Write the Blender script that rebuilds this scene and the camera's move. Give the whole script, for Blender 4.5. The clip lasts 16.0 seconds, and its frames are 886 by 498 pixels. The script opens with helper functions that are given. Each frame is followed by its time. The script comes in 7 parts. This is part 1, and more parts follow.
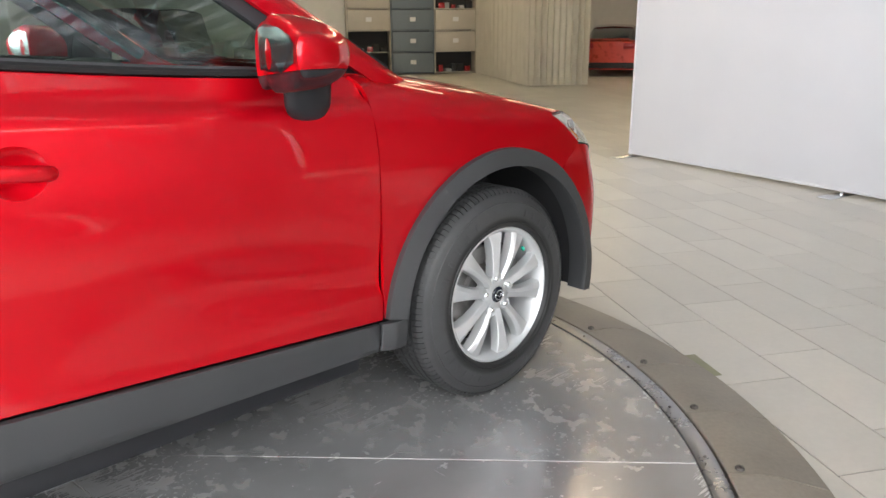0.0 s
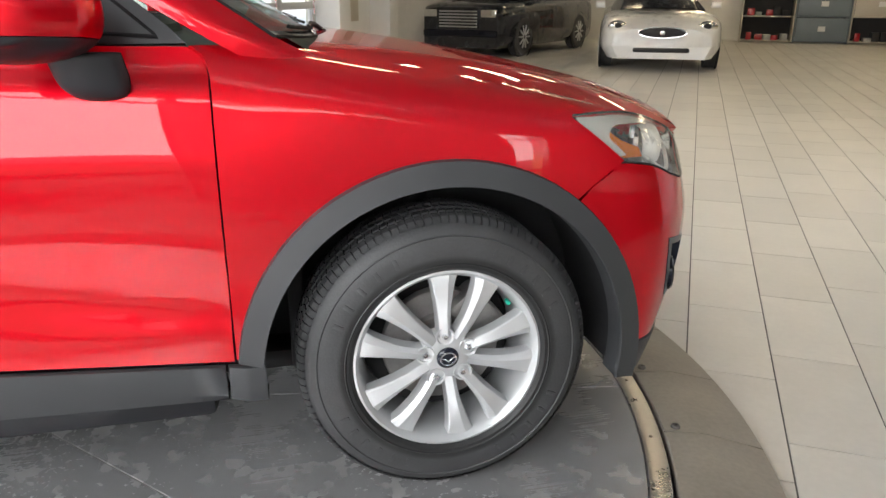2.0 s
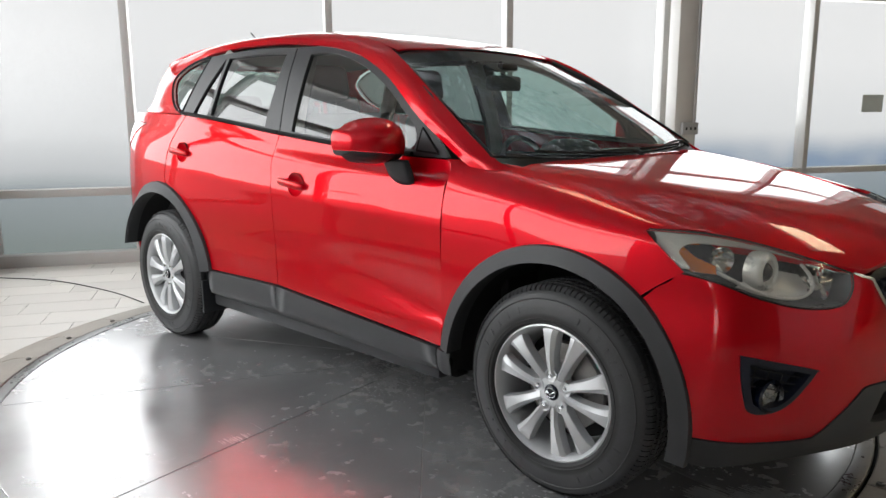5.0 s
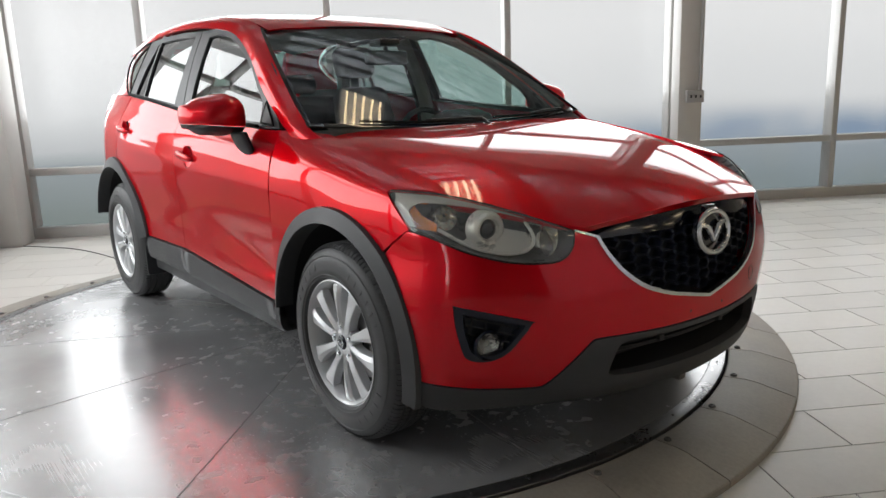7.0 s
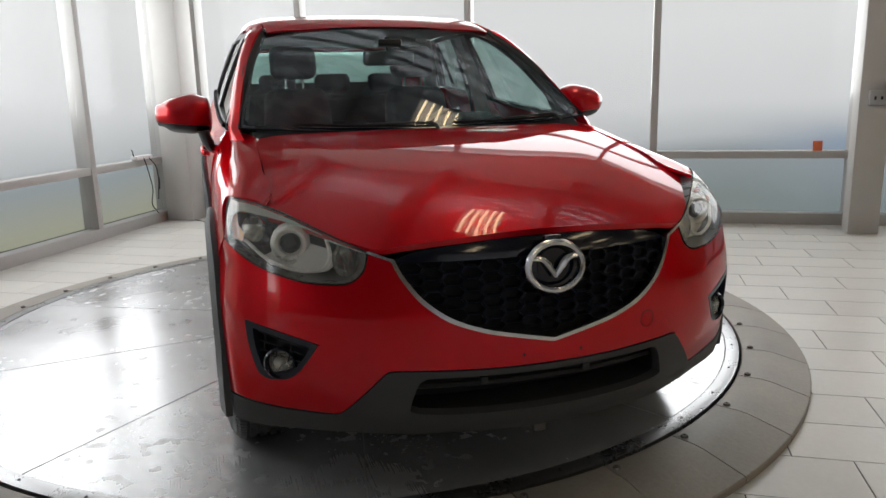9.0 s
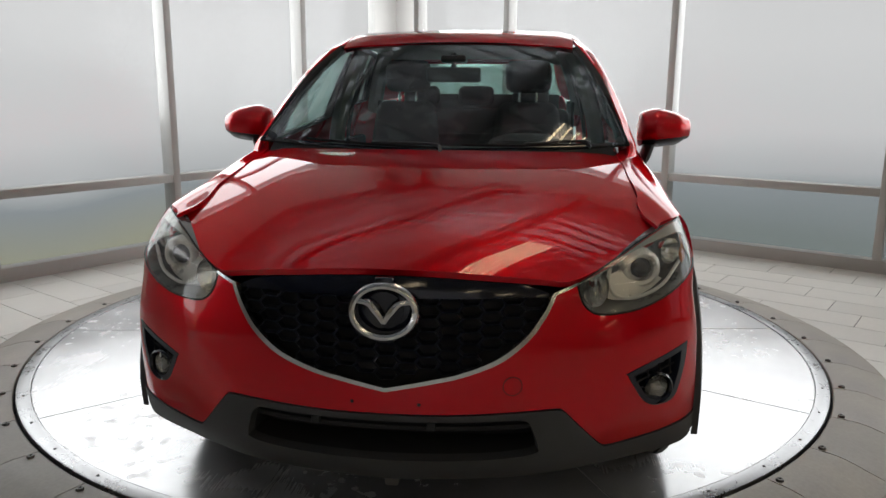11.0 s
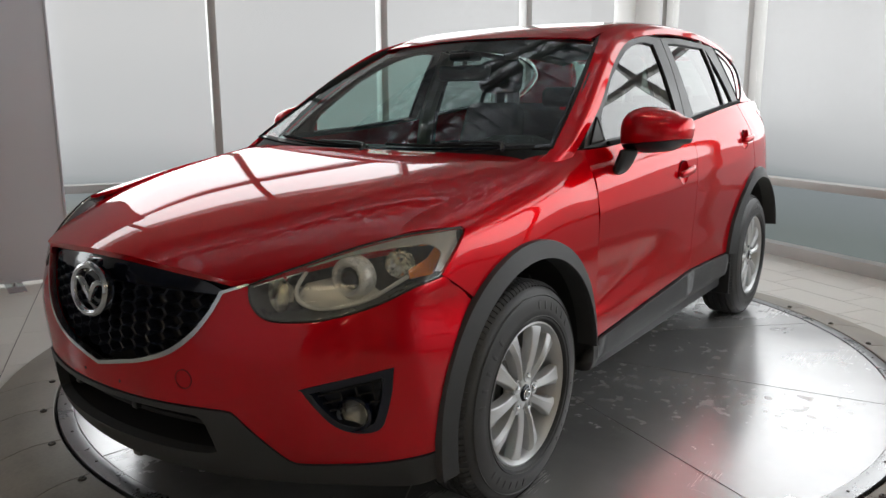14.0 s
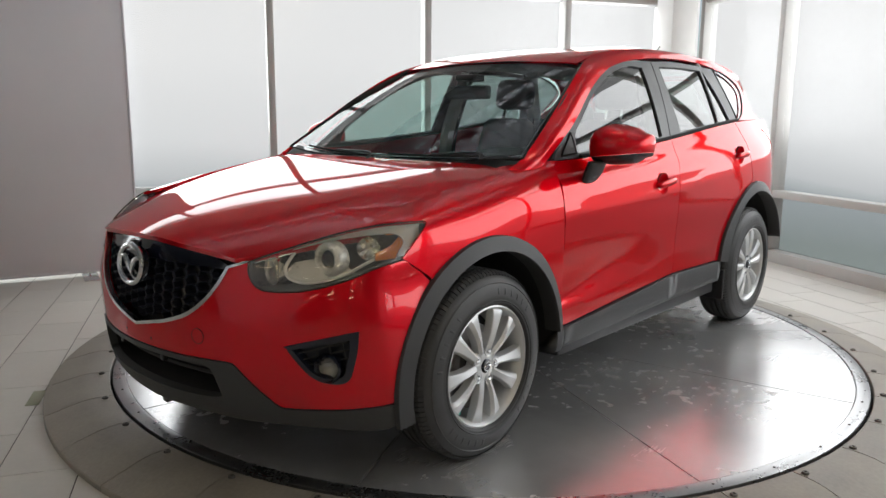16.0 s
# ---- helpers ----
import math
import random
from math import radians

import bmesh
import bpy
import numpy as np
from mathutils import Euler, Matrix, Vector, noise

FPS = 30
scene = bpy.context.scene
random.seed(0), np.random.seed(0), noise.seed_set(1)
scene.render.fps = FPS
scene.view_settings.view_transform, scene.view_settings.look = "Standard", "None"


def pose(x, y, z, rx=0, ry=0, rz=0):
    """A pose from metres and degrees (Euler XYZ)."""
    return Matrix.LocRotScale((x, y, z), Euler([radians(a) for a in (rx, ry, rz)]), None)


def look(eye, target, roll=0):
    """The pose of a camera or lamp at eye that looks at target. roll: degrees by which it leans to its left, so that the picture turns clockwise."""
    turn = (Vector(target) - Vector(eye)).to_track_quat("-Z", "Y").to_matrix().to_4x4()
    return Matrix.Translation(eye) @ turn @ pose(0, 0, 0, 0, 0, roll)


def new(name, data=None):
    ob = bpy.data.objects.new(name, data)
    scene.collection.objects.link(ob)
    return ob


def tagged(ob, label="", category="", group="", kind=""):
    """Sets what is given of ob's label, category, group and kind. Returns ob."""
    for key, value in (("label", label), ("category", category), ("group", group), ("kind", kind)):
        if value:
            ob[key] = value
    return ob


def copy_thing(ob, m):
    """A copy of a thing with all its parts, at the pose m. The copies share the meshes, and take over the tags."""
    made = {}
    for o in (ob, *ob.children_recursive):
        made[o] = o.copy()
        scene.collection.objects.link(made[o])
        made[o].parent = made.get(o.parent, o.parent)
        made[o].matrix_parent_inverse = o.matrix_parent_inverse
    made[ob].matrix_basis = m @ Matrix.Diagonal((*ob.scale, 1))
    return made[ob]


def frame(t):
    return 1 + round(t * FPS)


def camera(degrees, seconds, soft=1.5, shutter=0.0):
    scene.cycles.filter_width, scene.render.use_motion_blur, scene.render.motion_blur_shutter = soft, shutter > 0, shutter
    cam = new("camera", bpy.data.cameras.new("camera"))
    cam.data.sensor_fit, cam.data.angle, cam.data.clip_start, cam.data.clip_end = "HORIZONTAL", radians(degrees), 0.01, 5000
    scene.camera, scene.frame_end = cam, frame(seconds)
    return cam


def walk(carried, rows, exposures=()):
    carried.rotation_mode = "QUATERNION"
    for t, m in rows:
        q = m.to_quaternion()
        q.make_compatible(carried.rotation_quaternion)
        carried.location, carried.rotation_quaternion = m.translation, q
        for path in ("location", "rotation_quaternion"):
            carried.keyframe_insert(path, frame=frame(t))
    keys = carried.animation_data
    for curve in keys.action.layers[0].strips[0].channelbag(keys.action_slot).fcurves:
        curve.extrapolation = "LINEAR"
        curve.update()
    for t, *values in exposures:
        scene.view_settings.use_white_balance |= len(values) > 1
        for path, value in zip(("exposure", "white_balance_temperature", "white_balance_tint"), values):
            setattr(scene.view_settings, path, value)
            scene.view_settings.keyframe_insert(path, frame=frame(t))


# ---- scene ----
cam = camera(61.5, 16.0)
PATH = [
    (0, (-0.406, -2.468, 1.212), (0.915, -1.074, 0.651), -0.5),
    (0.5, (-0.051, -2.488, 1.199), (1.165, -1.013, 0.61), -0.2),
    (1, (0.302, -2.511, 1.197), (1.332, -0.911, 0.583), -0.5),
    (1.5, (0.64, -2.541, 1.206), (1.417, -0.813, 0.565), -0.1),
    (2, (0.976, -2.468, 1.204), (1.396, -0.624, 0.553), 0.1),
    (2.5, (1.283, -2.472, 1.162), (1.049, -0.564, 0.609), -0.3),
    (3, (1.515, -2.547, 1.251), (0.684, -0.799, 0.746), -0.7),
    (3.5, (1.777, -2.759, 1.273), (0.653, -1.157, 0.859), 0.1),
    (3.7, (1.89, -2.826, 1.287), (0.703, -1.263, 0.9), 0.3),
    (5.8, (3.139, -2.759, 1.258), (1.731, -1.393, 0.865), -1.0),
    (6, (3.227, -2.671, 1.248), (1.801, -1.327, 0.848), -1.2),
    (6.5, (3.401, -2.404, 1.241), (1.922, -1.122, 0.828), -1.7),
    (7, (3.595, -2.153, 1.247), (2.052, -0.953, 0.823), -1.9),
    (7.5, (3.753, -1.861, 1.231), (2.136, -0.763, 0.804), -1.8),
    (8, (3.88, -1.533, 1.247), (2.182, -0.567, 0.817), -1.8),
    (8.5, (4.015, -1.22, 1.268), (2.23, -0.428, 0.837), -1.8),
    (9, (4.092, -0.908, 1.26), (2.23, -0.318, 0.833), -1.4),
    (9.2, (4.134, -0.791, 1.268), (2.246, -0.286, 0.844), -1.1),
    (11.3, (4.038, 0.541, 1.313), (2.106, 0.216, 0.91), 0.2),
    (11.5, (3.964, 0.667, 1.307), (2.046, 0.265, 0.909), 0.0),
    (12, (3.788, 0.966, 1.302), (1.921, 0.371, 0.9), 0.0),
    (12.5, (3.59, 1.244, 1.305), (1.791, 0.473, 0.894), -0.1),
    (13, (3.371, 1.471, 1.291), (1.651, 0.534, 0.886), -0.6),
    (13.5, (3.267, 1.744, 1.279), (1.623, 0.674, 0.887), -0.5),
    (14, (3.308, 1.996, 1.274), (1.727, 0.835, 0.885), -0.2),
    (14.5, (3.408, 2.216, 1.278), (1.869, 0.996, 0.904), -0.1),
    (15, (3.449, 2.388, 1.288), (1.94, 1.125, 0.926), 0.2),
    (15.5, (3.452, 2.536, 1.287), (1.972, 1.238, 0.934), 0.2),
    (16, (3.448, 2.534, 1.286), (1.98, 1.223, 0.931), 0.4),
]
EXPOSURES = [(0, 1.04), (2, 1.08), (3, 0.95), (3.7, 0.55), (6, 0.1), (9.2, -0.08), (11.3, -0.25), (14, -0.3), (14.7, -0.2), (15.3, 0.08), (16, 0.1)]
walk(cam, [(t, look(eye, target, roll)) for t, eye, target, roll in PATH], EXPOSURES)

# ---- world, sun and exposure ----
world = bpy.data.worlds.new("sky")
scene.world = world
world.use_nodes = True
wn = world.node_tree
sky = wn.nodes.new("ShaderNodeTexSky")
sky.sky_type = "NISHITA"
sky.sun_disc = False
sky.sun_elevation, sky.sun_rotation = radians(35), radians(150)
wn.links.new(sky.outputs[0], wn.nodes["Background"].inputs[0])
wn.nodes["Background"].inputs[1].default_value = 0.1

# ---- helpers of this scene ----
FLOOR = -0.075                      # tiled floor; the turntable's top is z = 0
ROOM = pose(-4.3, -1.05, 0, 0, 0, -31)   # the room's own axes: a along the side glazing, b along the back glazing


def link(nt, a, b):
    nt.links.new(a, b)


def material(name, base, rough=0.5, metal=0.0, var=0.1, scale=6.0, fine=90.0, bump=0.0, coat=0.0, rvar=0.08, spec=0.5, random_var=0.0):
    """Principled surface with colour and gloss varied at two scales."""
    m = bpy.data.materials.new(name)
    m.use_nodes = True
    nt = m.node_tree
    p = nt.nodes["Principled BSDF"]
    tc = nt.nodes.new("ShaderNodeTexCoord")
    n1, n2 = nt.nodes.new("ShaderNodeTexNoise"), nt.nodes.new("ShaderNodeTexNoise")
    n1.inputs["Scale"].default_value, n1.inputs["Detail"].default_value = scale, 5
    n2.inputs["Scale"].default_value, n2.inputs["Detail"].default_value = fine, 3
    link(nt, tc.outputs["Object"], n1.inputs["Vector"])
    link(nt, tc.outputs["Object"], n2.inputs["Vector"])
    add = nt.nodes.new("ShaderNodeMath")
    add.operation = "MULTIPLY_ADD"
    add.inputs[1].default_value = 0.65
    link(nt, n1.outputs[0], add.inputs[0])
    half = nt.nodes.new("ShaderNodeMath")
    half.operation = "MULTIPLY"
    half.inputs[1].default_value = 0.35
    link(nt, n2.outputs[0], half.inputs[0])
    link(nt, half.outputs[0], add.inputs[2])
    ramp = nt.nodes.new("ShaderNodeValToRGB")
    ramp.color_ramp.elements[0].position, ramp.color_ramp.elements[1].position = 0.3, 0.7
    ramp.color_ramp.elements[0].color = (*[max(0, c * (1 - var)) for c in base], 1)
    ramp.color_ramp.elements[1].color = (*[min(1, c * (1 + var)) for c in base], 1)
    link(nt, add.outputs[0], ramp.inputs[0])
    out = ramp.outputs[0]
    if random_var:
        info = nt.nodes.new("ShaderNodeObjectInfo")
        geo = nt.nodes.new("ShaderNodeNewGeometry")
        s = nt.nodes.new("ShaderNodeMath")
        s.operation = "ADD"
        link(nt, info.outputs["Random"], s.inputs[0])
        link(nt, geo.outputs["Random Per Island"], s.inputs[1])
        fr = nt.nodes.new("ShaderNodeMath")
        fr.operation = "FRACT"
        link(nt, s.outputs[0], fr.inputs[0])
        mr = nt.nodes.new("ShaderNodeMapRange")
        mr.inputs["To Min"].default_value, mr.inputs["To Max"].default_value = 1 - random_var, 1 + random_var
        link(nt, fr.outputs[0], mr.inputs["Value"])
        hv = nt.nodes.new("ShaderNodeHueSaturation")
        link(nt, mr.outputs[0], hv.inputs["Value"])
        link(nt, out, hv.inputs["Color"])
        out = hv.outputs[0]
    link(nt, out, p.inputs["Base Color"])
    rr = nt.nodes.new("ShaderNodeMapRange")
    rr.inputs["From Min"].default_value, rr.inputs["From Max"].default_value = 0.3, 0.7
    rr.inputs["To Min"].default_value, rr.inputs["To Max"].default_value = max(0.01, rough - rvar), min(1, rough + rvar)
    link(nt, add.outputs[0], rr.inputs["Value"])
    link(nt, rr.outputs[0], p.inputs["Roughness"])
    p.inputs["Metallic"].default_value = metal
    p.inputs["Coat Weight"].default_value = coat
    p.inputs["Coat Roughness"].default_value = 0.015
    p.inputs["Specular IOR Level"].default_value = spec
    if bump:
        b = nt.nodes.new("ShaderNodeBump")
        b.inputs["Strength"].default_value, b.inputs["Distance"].default_value = bump, 0.002
        link(nt, n2.outputs[0], b.inputs["Height"])
        link(nt, b.outputs[0], p.inputs["Normal"])
    return m


def glow(name, colour, strength):
    m = bpy.data.materials.new(name)
    m.use_nodes = True
    p = m.node_tree.nodes["Principled BSDF"]
    p.inputs["Base Color"].default_value = (0.8, 0.8, 0.8, 1)
    p.inputs["Emission Color"].default_value = (*colour, 1)
    p.inputs["Emission Strength"].default_value = strength
    return m


def glass(name, tint, gloss=0.08, rough=0.0, grazing=0.8, haze=0.0):
    """Thin pane: see-through with a tint, a mirror share that grows at grazing angles, and a little haze."""
    m = bpy.data.materials.new(name)
    m.use_nodes = True
    nt = m.node_tree
    nt.nodes.remove(nt.nodes["Principled BSDF"])
    t, g, mix, lw = (nt.nodes.new("ShaderNode" + k) for k in ("BsdfTransparent", "BsdfGlossy", "MixShader", "LayerWeight"))
    t.inputs[0].default_value = (*tint, 1)
    g.inputs["Roughness"].default_value = rough
    p = nt.nodes.new("ShaderNodeMath")
    p.operation = "POWER"
    p.inputs[1].default_value = 4.0
    link(nt, lw.outputs["Facing"], p.inputs[0])
    s = nt.nodes.new("ShaderNodeMath")
    s.operation = "MULTIPLY_ADD"
    s.inputs[1].default_value, s.inputs[2].default_value = grazing, gloss
    s.use_clamp = True
    link(nt, p.outputs[0], s.inputs[0])
    link(nt, s.outputs[0], mix.inputs[0])
    body = t.outputs[0]
    if haze:
        d, hm = nt.nodes.new("ShaderNodeBsdfDiffuse"), nt.nodes.new("ShaderNodeMixShader")
        d.inputs[0].default_value = (0.75, 0.74, 0.7, 1)
        hm.inputs[0].default_value = haze
        link(nt, body, hm.inputs[1])
        link(nt, d.outputs[0], hm.inputs[2])
        body = hm.outputs[0]
    link(nt, body, mix.inputs[1])
    link(nt, g.outputs[0], mix.inputs[2])
    link(nt, mix.outputs[0], nt.nodes["Material Output"].inputs[0])
    return m


def smooth(me, angle=40):
    me.shade_smooth()
    me.set_sharp_from_angle(angle=radians(angle))


def mesh_of(name, bm, mat, angle=40):
    me = bpy.data.meshes.new(name)
    bmesh.ops.recalc_face_normals(bm, faces=bm.faces)
    bm.to_mesh(me)
    bm.free()
    if mat:
        me.materials.append(mat)
    smooth(me, angle)
    return me


def part(name, bm, mat, parent, label="", m=None, angle=40):
    """Links a bmesh as one mesh object under a thing or part."""
    ob = new(name, mesh_of(name, bm, mat, angle))
    ob.parent = parent
    if m is not None:
        ob.matrix_basis = m
    return tagged(ob, label)


def thing(name, label, category, m=None, group="", kind=""):
    ob = new(name)
    ob.empty_display_size = 0.1
    if m is not None:
        ob.matrix_basis = m
    return tagged(ob, label, category, group, kind)


def solid(name, bm, mat, label, category, m=None, group="", kind="", angle=40):
    ob = new(name, mesh_of(name, bm, mat, angle))
    if m is not None:
        ob.matrix_basis = m
    return tagged(ob, label, category, group, kind)


def box(x0, x1, y0, y1, z0, z1, bevel=0.0, bm=None, seg=2):
    """A bevelled block between two corners, added to bm."""
    bm = bm or bmesh.new()
    made = bmesh.ops.create_cube(bm, size=1.0, matrix=Matrix.LocRotScale(
        ((x0 + x1) / 2, (y0 + y1) / 2, (z0 + z1) / 2), None, (x1 - x0, y1 - y0, z1 - z0)))
    if bevel:
        edges = list({e for v in made["verts"] for e in v.link_edges})
        bmesh.ops.bevel(bm, geom=edges, offset=bevel, segments=seg, affect="EDGES", profile=0.5)
    return bm


def lathe(profile, steps=48, bm=None, m=None, close=False):
    """Turns a list of (radius, height) round the z axis."""
    bm = bm or bmesh.new()
    m = m or Matrix()
    rings = []
    for i in range(steps):
        a = 2 * math.pi * i / steps
        rings.append([bm.verts.new(m @ Vector((r * math.cos(a), r * math.sin(a), z))) for r, z in profile])
    n = len(profile)
    for i in range(steps):
        p, q = rings[i], rings[(i + 1) % steps]
        for k in range(n if close else n - 1):
            f = [p[k], q[k], q[(k + 1) % n], p[(k + 1) % n]]
            bm.faces.new(f)
    bmesh.ops.remove_doubles(bm, verts=bm.verts, dist=1e-5)
    return bm


def tube(points, radius, sides=8, bm=None, cap=True):
    """A round bar along a line of points."""
    bm = bm or bmesh.new()
    pts = [Vector(p) for p in points]
    rings = []
    for i, p in enumerate(pts):
        d = (pts[min(i + 1, len(pts) - 1)] - pts[max(i - 1, 0)]).normalized()
        u = d.orthogonal().normalized() if i == 0 else (u - d * u.dot(d)).normalized()
        v = d.cross(u)
        r = radius[i] if isinstance(radius, (list, tuple)) else radius
        rings.append([bm.verts.new(p + r * (math.cos(t) * u + math.sin(t) * v)) for t in (2 * math.pi * k / sides for k in range(sides))])
    for p, q in zip(rings, rings[1:]):
        for k in range(sides):
            bm.faces.new((p[k], p[(k + 1) % sides], q[(k + 1) % sides], q[k]))
    if cap:
        bm.faces.new(rings[0][::-1])
        bm.faces.new(rings[-1])
    return bm


def curve(points, n=12):
    """Catmull-Rom line through points of any size."""
    p = [Vector(q) for q in points]
    p = [2 * p[0] - p[1], *p, 2 * p[-1] - p[-2]]
    out = []
    for i in range(1, len(p) - 2):
        for k in range(n):
            t = k / n
            a, b, c, d = p[i - 1:i + 3]
            out.append(0.5 * (2 * b + (c - a) * t + (2 * a - 5 * b + 4 * c - d) * t * t + (3 * b - a - 3 * c + d) * t ** 3))
    return out + [p[-2]]


def interp(x, xs, ys):
    """Smooth (monotone cubic) value at x through given stations."""
    n = len(xs)
    if x <= xs[0]:
        return ys[0] + (x - xs[0]) * (ys[1] - ys[0]) / (xs[1] - xs[0])
    if x >= xs[-1]:
        return ys[-1] + (x - xs[-1]) * (ys[-1] - ys[-2]) / (xs[-1] - xs[-2])
    i = max(k for k in range(n - 1) if xs[k] <= x)
    d = [(ys[k + 1] - ys[k]) / (xs[k + 1] - xs[k]) for k in range(n - 1)]

    def slope(k):
        if k == 0:
            return d[0]
        if k == n - 1:
            return d[-1]
        return 0 if d[k - 1] * d[k] <= 0 else 2 * d[k - 1] * d[k] / (d[k - 1] + d[k])
    h = xs[i + 1] - xs[i]
    t = (x - xs[i]) / h
    a, b = slope(i) * h, slope(i + 1) * h
    return (ys[i] * (2 * t ** 3 - 3 * t * t + 1) + a * (t ** 3 - 2 * t * t + t)
            + ys[i + 1] * (3 * t * t - 2 * t ** 3) + b * (t ** 3 - t * t))


# ---- materials ----
M_RED = material("red_metallic_paint", (0.64, 0.003, 0.013), 0.40, 0.68, var=0.05, scale=2.0, fine=1800, coat=0.85, rvar=0.03, spec=0.0)
M_RED.node_tree.nodes["Principled BSDF"].inputs["Specular Tint"].default_value = (0.35, 0.006, 0.012, 1)
M_RED.node_tree.nodes["Principled BSDF"].inputs["Coat IOR"].default_value = 1.49
M_CLADDING = material("grey_grained_plastic", (0.042, 0.0435, 0.046), 0.52, var=0.12, scale=5, fine=700, bump=0.25)
M_BLACK = material("black_plastic", (0.012, 0.013, 0.016), 0.45, var=0.15, fine=400, bump=0.1)
M_GLOSSBLACK = material("gloss_black_plastic", (0.004, 0.006, 0.016), 0.14, var=0.1, coat=0.4, rvar=0.03, spec=0.4)
M_MESHBLACK = material("black_grille_plastic", (0.011, 0.014, 0.027), 0.34, var=0.1, fine=300, spec=0.45)
M_TRIM = material("satin_black_window_trim", (0.032, 0.033, 0.036), 0.4, var=0.1, fine=500, bump=0.08)
M_RUBBER = material("black_rubber", (0.016, 0.016, 0.017), 0.8, var=0.2, fine=220, bump=0.15, spec=0.2)
M_TYRE = material("tyre_rubber", (0.042, 0.0425, 0.044), 0.5, var=0.25, scale=9, fine=160, bump=0.2)


def ringed_tyre(m):
    """Dark dressed band beside the rim, greyer dusty wall and tread further out."""
    nt = m.node_tree
    p = nt.nodes["Principled BSDF"]
    tc, sep, ln = nt.nodes.new("ShaderNodeTexCoord"), nt.nodes.new("ShaderNodeVectorMath"), nt.nodes.new("ShaderNodeVectorMath")
    sep.operation, ln.operation = "MULTIPLY", "LENGTH"
    sep.inputs[1].default_value = (1, 1, 0)
    link(nt, tc.outputs["Object"], sep.inputs[0])
    link(nt, sep.outputs[0], ln.inputs[0])
    mr = nt.nodes.new("ShaderNodeMapRange")
    mr.inputs["From Min"].default_value, mr.inputs["From Max"].default_value = 0.262, 0.272
    mr.inputs["To Min"].default_value, mr.inputs["To Max"].default_value = 0.42, 1.25
    link(nt, ln.outputs["Value"], mr.inputs["Value"])
    hv = nt.nodes.new("ShaderNodeHueSaturation")
    link(nt, p.inputs["Base Color"].links[0].from_socket, hv.inputs["Color"])
    link(nt, mr.outputs[0], hv.inputs["Value"])
    link(nt, hv.outputs[0], p.inputs["Base Color"])


ringed_tyre(M_TYRE)
M_ALLOY = material("silver_painted_alloy", (0.63, 0.64, 0.65), 0.38, 0.5, var=0.05, fine=900, coat=0.3, rvar=0.04)
M_CHROME = material("chrome", (0.82, 0.83, 0.85), 0.09, 1.0, var=0.03, rvar=0.03)
M_SATIN = material("satin_chrome", (0.7, 0.71, 0.73), 0.22, 1.0, var=0.03, rvar=0.04)
M_STEEL = material("dark_cast_steel", (0.16, 0.15, 0.14), 0.55, 0.8, var=0.3, fine=120, bump=0.3)
M_LINER = material("wheel_arch_liner", (0.018, 0.018, 0.02), 0.8, var=0.3, fine=60, bump=0.4)
M_GLASS = glass("clear_car_glass", (0.60, 0.69, 0.66), 0.12)
M_SCREEN = glass("windscreen_glass", (0.62, 0.80, 0.77), 0.075, 0.0, 0.5)
M_DARKGLASS = glass("privacy_glass", (0.30, 0.33, 0.32), 0.13)
M_LENS = glass("clear_lens", (0.95, 0.95, 0.92), 0.05, 0.02, 0.5, 0.09)
M_LENSRIM = glass("weathered_lens_edge", (0.8, 0.84, 0.8), 0.06, 0.12, 0.5, 0.68)
M_LAMPDARK = material("dark_lamp_housing", (0.10, 0.105, 0.115), 0.3, 0.2, var=0.3, scale=20)
M_LAMPSILVER = material("lamp_silver", (0.84, 0.84, 0.81), 0.3, 0.25, var=0.1, scale=15)
M_CLOTH = material("dark_cloth", (0.022, 0.022, 0.025), 0.95, var=0.25, fine=500, bump=0.5)
M_DASH = material("dark_dashboard", (0.02, 0.02, 0.022), 0.7, var=0.2, fine=400, bump=0.3)
M_HEADLINER = material("grey_headliner", (0.3, 0.29, 0.27), 0.95, var=0.08, fine=600, bump=0.2)
M_AMBER = material("amber_plastic", (0.95, 0.27, 0.003), 0.2, var=0.1, coat=0.5)
M_REFLECTOR = material("lamp_reflector", (0.85, 0.85, 0.83), 0.1, 1.0, var=0.15, scale=20, fine=60, bump=0.3)
M_FOGBOWL = material("fog_lamp_bowl", (0.35, 0.35, 0.34), 0.25, 0.9, var=0.15, scale=20, fine=60, bump=0.3)
M_REDLENS = material("red_lens", (0.42, 0.02, 0.025), 0.12, var=0.1, coat=0.8)
M_EDGE = material("steel_edge_strip", (0.36, 0.36, 0.365), 0.3, 0.95, var=0.12, scale=5, fine=80, rvar=0.08)
M_JOINT = material("joint_glint_grey", (0.34, 0.34, 0.33), 0.6, 0.2, var=0.2, scale=8)
M_RAMP = material("brown_grey_ramp_panel", (0.29, 0.262, 0.222), 0.5, var=0.22, scale=3.0, fine=70, bump=0.2, random_var=0.1)
M_TILE = material("porcelain_tile", (0.63, 0.61, 0.565), 0.36, var=0.07, scale=2.6, fine=45, rvar=0.06, random_var=0.06)
M_GROUT = material("grout", (0.085, 0.08, 0.075), 0.85, var=0.2, fine=120, bump=0.4)
M_FRAME = material("painted_window_frame", (0.44, 0.435, 0.42), 0.42, var=0.05, fine=300, bump=0.05)
M_COLUMN = material("painted_column", (0.5, 0.49, 0.47), 0.5, var=0.05, fine=200, bump=0.1)
M_WHITEWALL = material("white_wall_paint", (0.74, 0.73, 0.7), 0.7, var=0.04, fine=160, bump=0.15)
